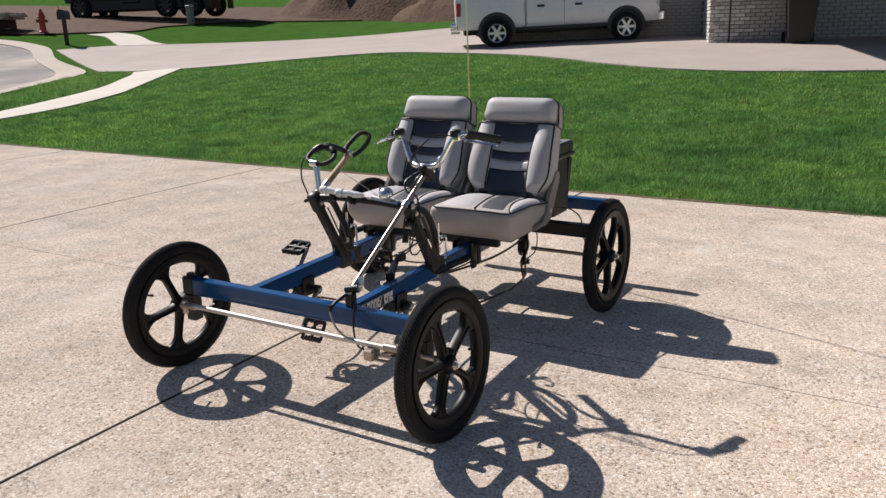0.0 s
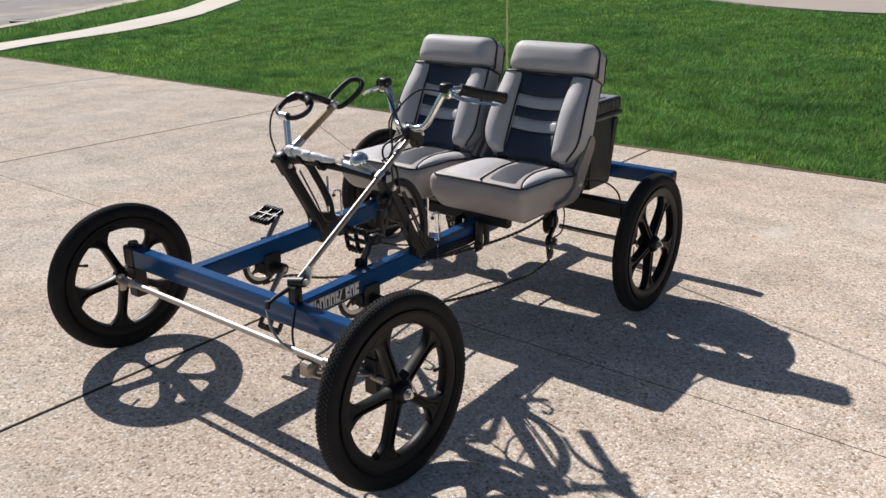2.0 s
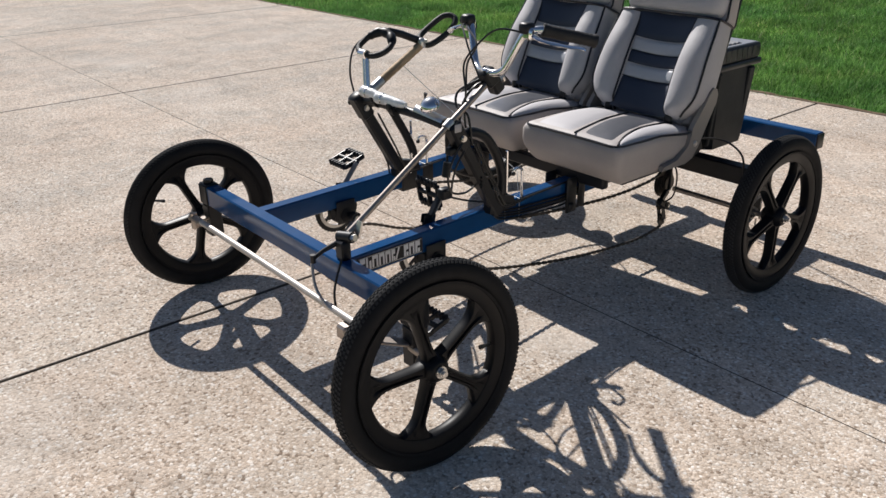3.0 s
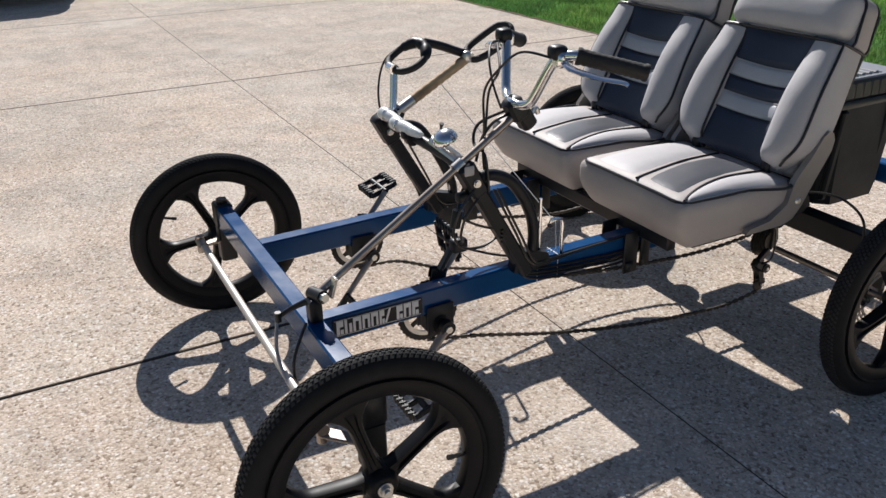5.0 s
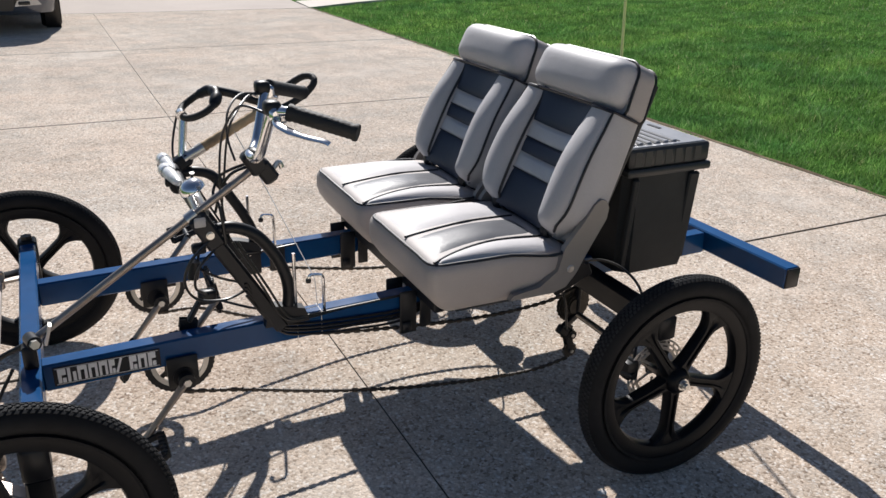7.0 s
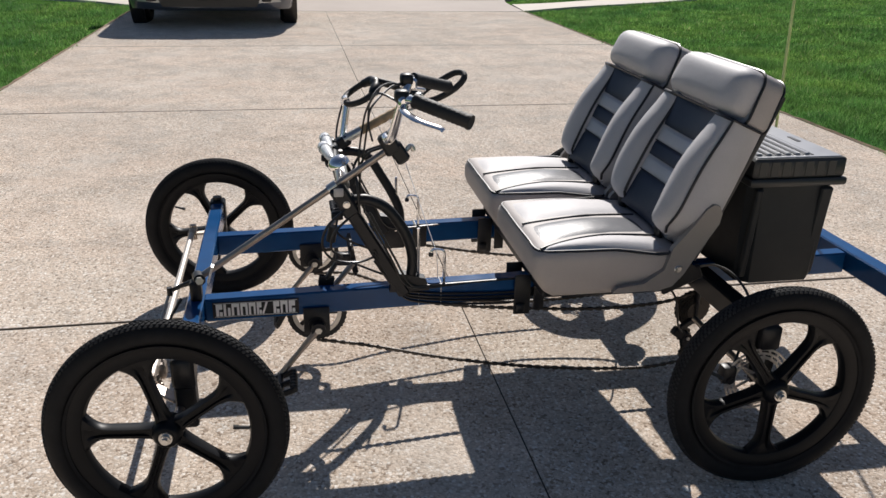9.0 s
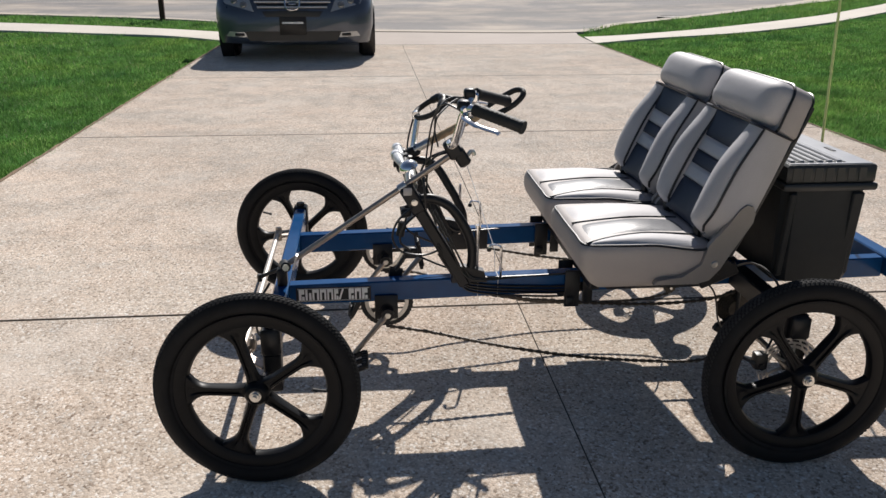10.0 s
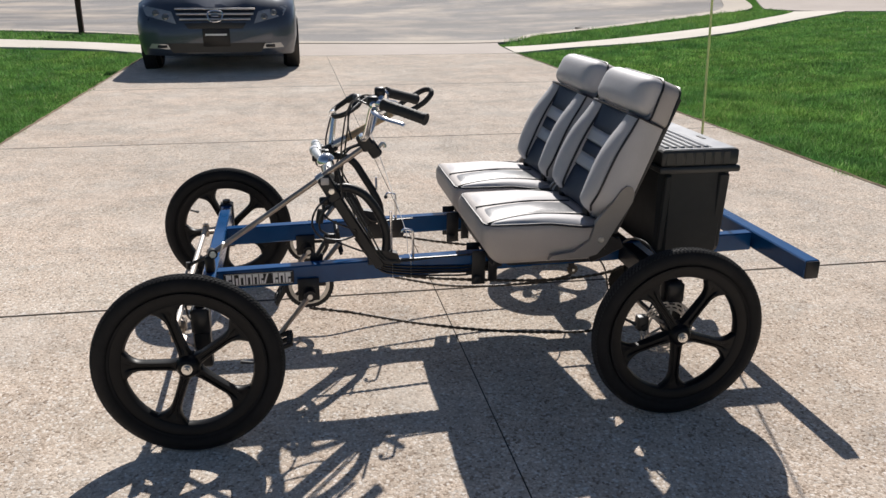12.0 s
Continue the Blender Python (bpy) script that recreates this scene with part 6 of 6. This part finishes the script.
    def taper(p):
        # narrower and thinner towards the top
        v = (p.y + 0.2) / 0.4
        return Vector((p.x * (1.0 - 0.05 * v), p.y, p.z))

    back = part("backrest", pad(BM(), (0.372, 0.39, 0.066), 0.022, bm_ @ Matrix.Translation((0, 0.205, -0.0625)), 10, taper), VINYL_SHADED, seat)

    def on_back(x, y, lift=0.0):
        # hollow between the bolsters
        return bm_ @ Vector((x, y, -0.019 + 0.020 * (x / 0.1) ** 2 + lift))

    def sag(x, v):
        return v - 0.004 * (1 - (x / 0.118) ** 2)

    bands = ((0.018, 0.125, VINYL_DARK), (0.125, 0.170, VINYL_STRIPE), (0.170, 0.212, VINYL_DARK), (0.212, 0.257, VINYL_STRIPE), (0.257, 0.352, VINYL_DARK))
    for v0, v1, mat in bands:
        quilt("stripe" if mat is VINYL_STRIPE else "back_panel", lambda u: ((-0.110, v0 + (v1 - v0) * u), (0.110, v0 + (v1 - v0) * u)), mat, 0.005, lambda x, y, k: on_back(x, sag(x, y), k), back, 8, 12)
    for v0 in (0.125, 0.170, 0.212, 0.257):
        b = BM()
        sweep(b, [on_back(x, sag(x, v0), 0.0) for x in (-0.108 + 0.216 * k / 10 for k in range(11))], 0.0016, 6)
        part("seam", b, VINYL_LIT if v0 in (0.170, 0.257) else PIPING, back)
    for s in (-1, 1):
        def outer(v):
            # the bolster's outer line: rounded at the foot, drawn in at the top
            foot = max(0.0, 1 - v / 0.32)
            return 0.203 - 0.060 * foot ** 2.2 - 0.034 * max(0, v - 0.35) ** 1.4

        def inner(v):
            return 0.104 - 0.006 * math.sin(math.pi * v)

        def lift(v):
            return (1 - max(0.0, 1 - v / 0.13) ** 2.2) * (1 - 0.30 * max(0, (v - 0.55) / 0.45) ** 2) * (1 + 0.22 * math.sin(math.pi * min(1, v * 1.15)))

        def bolster_point(k, v):
            xi, xo, e = inner(v), outer(v), lift(v)
            w = xo - xi
            px, pz = ((xi, -0.018), (xi + 0.002, 0.004), (xi + 0.10 * w, 0.019), (xi + 0.26 * w, 0.0275), (xi + 0.5 * w, 0.030), (xi + 0.72 * w, 0.0275), (xi + 0.9 * w, 0.020), (xo, 0.009), (xo + 0.005, -0.015), (xo + 0.006, -0.045), (xo + 0.003, -0.075), (xo - 0.006, -0.092))[k]
            return Vector((s * px, 0.012 + 0.326 * v, pz if k > 7 else -0.03 + (pz + 0.03) * e))

        b = BM()
        rows = []
        for i in range(29):
            v = i / 28
            rows.append([b.verts.new(bm_ @ bolster_point(k, v)) for k in range(12)])
        # the top and the foot close down to the back
        for tip, at_end in ((rows[-1], True), (rows[0], False)):
            row = []
            for k, q in enumerate(tip):
                c = bolster_point(k, 1.0 if at_end else 0.0)
                row.append(b.verts.new(bm_ @ Vector((c.x * 0.995, c.y + (0.004 if at_end else -0.002), min(c.z, -0.03)))))
            if at_end:
                rows.append(row)
            else:
                rows.insert(0, row)
        grid_faces(b, rows, False, False)
        part("bolster", b, VINYL_LIT, back, sharp=55)
        b = BM()
        sweep(b, [bm_ @ (bolster_point(1, v / 20) + Vector((s * -0.001, 0, 0.002))) for v in range(21)], 0.0038, 6)
        part("piping", b, PIPING, back)
        b = BM()
        over = [bm_ @ (bolster_point(7, v / 20) + Vector((s * 0.0015, 0, 0.001))) for v in range(1, 21)]
        over += [bm_ @ (bolster_point(k, 1.0) + Vector((0, 0.001, 0.001))) for k in (6, 5, 4, 3, 2, 1)]
        sweep(b, over, 0.0038, 6)
        part("piping", b, PIPING, back)
        # hinge cover at the side
        b = BM()
        plate(b, [(3.19, 0.434), (3.31, 0.434), (3.345, 0.444), (3.372, 0.475), (3.40, 0.525), (3.448, 0.605), (3.452, 0.632), (3.444, 0.650), (3.427, 0.655), (3.41, 0.643), (3.385, 0.605), (3.335, 0.545), (3.32, 0.49), (3.27, 0.455), (3.20, 0.446)], 0.016, axes((s * 0.208, 0, 0), (0, 1, 0), (0, 0, 1), (1, 0, 0)))
        cover = part("hinge_cover", b, PLASTIC, seat, "grey plastic hinge cover")
        b = BM()
        lathe(b, [(0.0, 0.004), (0.008, 0.003), (0.010, 0.0)], 16, axes((s * 0.216, 3.355, 0.49), (0, 1, 0), (0, 0, 1), (s, 0, 0)))
        part("screw", b, STEEL, cover)

        b = BM()
        beam(b, (s * 0.185, 3.33, 0.425), (s * 0.185, 3.435, 0.470), 0.014, 0.040, (0, 0, 1), 0.004)
        rod(b, (s * 0.172, 3.395, 0.468), (s * 0.200, 3.395, 0.468), 0.024, 16)
        part("recliner", b, BLACK, seat, "black recliner mechanism")

    # headrest: a plump face, a box gusset behind it and piping between the two
    def bun(p):
        # the face swells a little towards its middle
        v = (p.y + 0.06) / 0.12
        swell = 0.010 * max(0, 1 - (p.x / 0.19) ** 2) * max(0, 1 - (p.y / 0.066) ** 2) if p.z > 0 else 0
        return Vector((p.x * (1 - 0.05 * max(0, v)), p.y, p.z + swell - 0.004))

    def rounded(w0, w1, y0, y1, r0, r1, n=6):
        out = []
        for cx, cy, r, a0 in ((w0 - r0, y0 + r0, r0, -90), (w1 - r1, y1 - r1, r1, 0), (-w1 + r1, y1 - r1, r1, 90), (-w0 + r0, y0 + r0, r0, 180)):
            for k in range(n + 1):
                t = radians(a0 + 90 * k / n)
                out.append((cx + r * math.cos(t), cy + r * math.sin(t)))
        return out

    head = part("headrest", pad(BM(), (0.362, 0.124, 0.106), 0.040, bm_ @ Matrix.Translation((0, 0.405, -0.030)), 10, bun), VINYL_LIT, seat)
    b = BM()
    rings = []
    for z, grow in ((-0.034, -0.004), (-0.042, 0.0), (-0.090, 0.0), (-0.098, -0.005)):
        rings.append([b.verts.new(bm_ @ Vector((x, y, z))) for x, y in rounded(0.188 + grow, 0.176 + grow, 0.338 - grow, 0.469 + grow, 0.016, 0.042)])
    grid_faces(b, rings)
    part("gusset", b, VINYL_SHADED, head)
    b = BM()
    sweep(b, [bm_ @ Vector((x, y, -0.036)) for x, y in rounded(0.1885, 0.1765, 0.339, 0.4695, 0.018, 0.042)], 0.0036, 6, True)
    part("piping", b, PIPING, head)
    b = BM()
    sweep(b, [bm_ @ Vector((x, y, -0.098)) for x, y in rounded(0.186, 0.174, 0.338, 0.468, 0.016, 0.042)], 0.0029, 6, True)
    part("piping", b, PIPING, head)
    b = BM()
    sweep(b, curve([bm_ @ Vector(p) for p in ((-0.19, 0.340, -0.085), (-0.192, 0.340, -0.035), (-0.175, 0.341, 0.004), (-0.08, 0.341, 0.008), (0.08, 0.341, 0.008), (0.175, 0.341, 0.004), (0.192, 0.340, -0.035), (0.19, 0.340, -0.085))], 6), 0.0036, 6)
    part("piping", b, PIPING, head)
    b = BM()
    pad(b, (0.376, 0.450, 0.018), 0.008, bm_ @ Matrix.Translation((0, 0.215, -0.100)), 6, taper)
    part("back_shell", b, PIPING, seat, "black back shell")
    for s in (-1, 1):
        b = BM()
        sweep(b, curve([(s * 0.12, 3.36, 0.52), (s * 0.12, 3.335, 0.548), (s * 0.12, 3.337, 0.572)], 5), 0.015, 8, flat=0.5)
        part("belt_buckle", b, BLACK, seat, "black seat belt buckle")
    b = BM()
    rod(b, (-0.17, 3.345, 0.515), (0.17, 3.345, 0.515), 0.016, 10)
    part("hinge_rod", b, BLACK, seat)
    return seat


def place_seat(x, first=None):
    m = Matrix.Translation((x - CX, -FY, 0))
    if first is None:
        s = build_seat()
        s.matrix_basis = m
        return s
    s = copy_thing(first, m)
    return s


seat_near = place_seat(-1.448)
place_seat(-1.898, seat_near)


# ---- box, pole ----
def build_tote():
    box = thing("storage_box", (DX, DY, 0), "charcoal plastic storage box with a ribbed lid behind the seats", "storage box")
    bx0, bx1, by0, by1, z0, z1 = -2.085, -1.325, 3.58, 3.825, 0.392, 0.680
    b = BM()
    rings = []
    for z, ins in ((z0, 0.010), (z0 + 0.02, 0.006), (z1 - 0.03, 0.001), (z1, 0.0)):
        c = 0.03
        x0, x1, y0_, y1_ = bx0 + ins, bx1 - ins * 0.6, by0 + ins, by1 - ins
        rings.append([b.verts.new((x, y, z)) for x, y in ((x0 + c, y0_), (x1 - c, y0_), (x1, y0_ + c), (x1, y1_ - c), (x1 - c, y1_), (x0 + c, y1_), (x0, y1_ - c), (x0, y0_ + c))])
    grid_faces(b, rings)
    for y, w in ((3.600, 0.020), (3.790, 0.034)):  # broad upright ribs on the end
        beam(b, (bx1 - 0.020, y, z0 + 0.015), (bx1 + 0.003, y, z1 - 0.02), w, 0.016, (1, 0, 0), 0.004)
    part("body", b, TOTE, box)
    b = BM()
    block(b, (bx0 - 0.014, by0 - 0.012, z1 - 0.014), (bx1 + 0.012, by1 + 0.014, z1 + 0.006), 0.004)
    block(b, (bx0 - 0.008, by0 - 0.006, z1 + 0.006), (bx1 + 0.006, by1 + 0.008, z1 + 0.058), 0.006)
    lid = part("lid", b, TOTE_LID, box, "dark ribbed lid")
    # top and ribs take the paler colour that stands for glare
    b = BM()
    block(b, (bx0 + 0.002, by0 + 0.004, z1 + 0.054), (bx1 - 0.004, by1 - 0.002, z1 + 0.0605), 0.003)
    top = part("lid_top", b, LID_GLARE, lid, "lid top, pale with painted sun glare")
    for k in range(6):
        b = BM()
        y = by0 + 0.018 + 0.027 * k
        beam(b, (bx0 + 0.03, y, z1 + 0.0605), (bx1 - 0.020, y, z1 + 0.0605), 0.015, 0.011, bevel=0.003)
        part("lid_rib", b, LID_GLARE, top, "raised lid rib, pale with painted sun glare")
        b = BM()
        beam(b, (bx0 + 0.03, y + 0.0135, z1 + 0.0608), (bx1 - 0.020, y + 0.0135, z1 + 0.0608), 0.008, 0.002, bevel=0.0005)
        part("lid_groove", b, TOTE_LID, top)
    for k in range(7):  # shallow flutes down the lid's end
        b = BM()
        y = by0 + 0.018 + 0.032 * k
        beam(b, (bx1 + 0.006, y, z1 + 0.012), (bx1 + 0.006, y, z1 + 0.052), 0.022, 0.0032, (1, 0, 0), 0.0012)
        part("flute", b, TOTE_LID, lid)
    b = BM()
    block(b, (bx1 - 0.20, by1 - 0.040, z1 + 0.0605), (bx1 - 0.15, by1 - 0.028, z1 + 0.0625), 0.0008)
    part("latch_slot", b, PIPING, top)


build_tote()
b = BM()
sweep(b, curve([(-2.03, 4.088, 0.38), (-2.03, 4.058, 1.2), (-2.02, 4.005, 2.4)], 10), [0.0048] * 10 + [0.0042] * 11, 8)
cpart("flag_pole", b, POLE, label="thin pale fibreglass safety pole")
b = BM()
block(b, (-2.045, 4.052, 0.36), (-2.015, 4.096, 0.43), 0.004)
cpart("pole_bracket", b, BLACK)


# ---- grass ----
def blades(name, regions, seed, label):
    """Upright and leaning blades over (x0, x1, y0, y1, per square metre, height, width) regions, kept off the paving by keep()."""
    rng = np.random.default_rng(seed)
    X, Y, Hh, W = [], [], [], []
    for x0, x1, y0, y1, dens, h, w, keep in regions:
        n = int((x1 - x0) * (y1 - y0) * dens)
        x, y = rng.uniform(x0, x1, n), rng.uniform(y0, y1, n)
        ok = keep(x, y)
        x, y = x[ok], y[ok]
        X.append(x), Y.append(y)
        Hh.append(h * rng.uniform(0.35, 1.25, len(x)) * (0.8 + 0.35 * np.sin(x * 5.3 + 1.7 * np.sin(y * 4.1)) * np.sin(y * 6.1 + 1.3 * np.sin(x * 3.7)))), W.append(w * rng.uniform(0.7, 1.3, len(x)))
    x, y, hh, w = (np.concatenate(v) for v in (X, Y, Hh, W))
    r = np.hypot(x, y)

    def sp(v, k):
        return np.logaddexp(0, v / k) * k
    tilt = 0.030 + 0.036 / (1 + np.exp(-np.clip((x + 16) / 2, -40, 40)))
    bank = (0.10 * sp(r - 25.5, 1.2) - 0.03 * sp(r - 44, 4)) / (1 + np.exp(-np.clip((y - 5) / 2, -40, 40)))
    z = tilt * sp(y - 6.9, 0.4) - 0.045 * sp(y - 20, 1.5) + bank - 0.034
    n = len(x)
    a, lean, la = rng.uniform(0, 2 * np.pi, n), rng.uniform(0.1, 1.1, n) * hh, rng.uniform(0, 2 * np.pi, n)
    co = np.empty((n, 3, 3), np.float32)
    co[:, 0] = np.stack([x - np.cos(a) * w / 2, y - np.sin(a) * w / 2, z], 1)
    co[:, 1] = np.stack([x + np.cos(a) * w / 2, y + np.sin(a) * w / 2, z], 1)
    co[:, 2] = np.stack([x + np.cos(la) * lean, y + np.sin(la) * lean, z + hh], 1)
    me = bpy.data.meshes.new(name)
    me.vertices.add(3 * n), me.loops.add(3 * n), me.polygons.add(n)
    me.vertices.foreach_set("co", co.ravel())
    me.loops.foreach_set("vertex_index", np.arange(3 * n, dtype=np.int32))
    me.polygons.foreach_set("loop_start", np.arange(0, 3 * n, 3, dtype=np.int32))
    me.update()
    me.materials.append(BLADE)
    return tagged(new(name, me), label, "grass", kind="stuff")


def lawn_right(x, y):
    edge = 6.030 + 0.018 * np.sin(x * 9) + 0.016 * np.sin(x * 23 + 1) + 0.014 * np.sin(x * 61)
    far = np.interp(x, *zip(*NEXT_EDGE)) - 0.1
    side = np.interp(y, *zip(*[(q, p) for p, q in WALK_IN])) + 0.04
    return (y > edge) & (y < far + 0.09) & (x > side)


def lawn_left(x, y):
    edge = 0.292 + 0.018 * np.sin(x * 11) + 0.014 * np.sin(x * 27) + 0.012 * np.sin(x * 71)
    side = np.interp(y, [-12, -6, -2.4, -0.9, 0.2], [-17.2, -15.4, -14.1, -13.55, -12.7])
    return (y < edge) & (x > side)


def verge(x, y):
    near = np.interp(y, *zip(*[(q, p) for p, q in WALK_OUT])) - 0.05
    far = np.interp(y, *zip(*[(q, p) for p, q in CURB_BACK[5:12]])) + 0.03
    return (x < near) & (x > far)


def verge_left(x, y):
    near = np.interp(y, [-12.5, -6.5, -2.9, -1.2, -0.1], [-19.05, -17.25, -15.95, -15.1, -14.4])
    far = np.interp(y, *zip(*[(q, p) for p, q in CURB_BACK[:6]]))
    return (x < near) & (x > far)


blades("lawn_grass", [
    (-8.0, 4.0, 5.98, 6.18, 9000, 0.050, 0.0060, lawn_right),
    (-8.0, 4.0, 6.18, 7.4, 7500, 0.062, 0.0072, lawn_right),
    (-8.0, 4.0, 7.4, 9.5, 4800, 0.058, 0.0085, lawn_right),
    (-14.0, -8.0, 6.0, 9.5, 2300, 0.055, 0.0125, lawn_right),
    (-14.5, 4.0, 9.5, 12.0, 2100, 0.05, 0.0115, lawn_right),
    (-17.4, 4.0, 12.0, 18.0, 1100, 0.048, 0.016, lawn_right),
], 3, "mown green lawn grass beyond the driveway edge")
blades("lawn_grass", [
    (-8.0, 3.5, -1.6, 0.33, 4600, 0.054, 0.0075, lawn_left),
    (-13.2, -8.0, -1.6, 0.33, 2200, 0.060, 0.010, lawn_left),
    (-15.0, -2.0, -5.0, -1.6, 1300, 0.060, 0.013, lawn_left),
], 5, "mown green lawn grass along the other driveway edge")
blades("verge_grass", [
    (-19.4, -13.4, 6.4, 15.0, 1500, 0.10, 0.014, verge),
    (-21.0, -14.4, -12.0, -0.1, 1000, 0.08, 0.014, verge_left),
], 7, "strip of uncut grass between sidewalk and kerb")
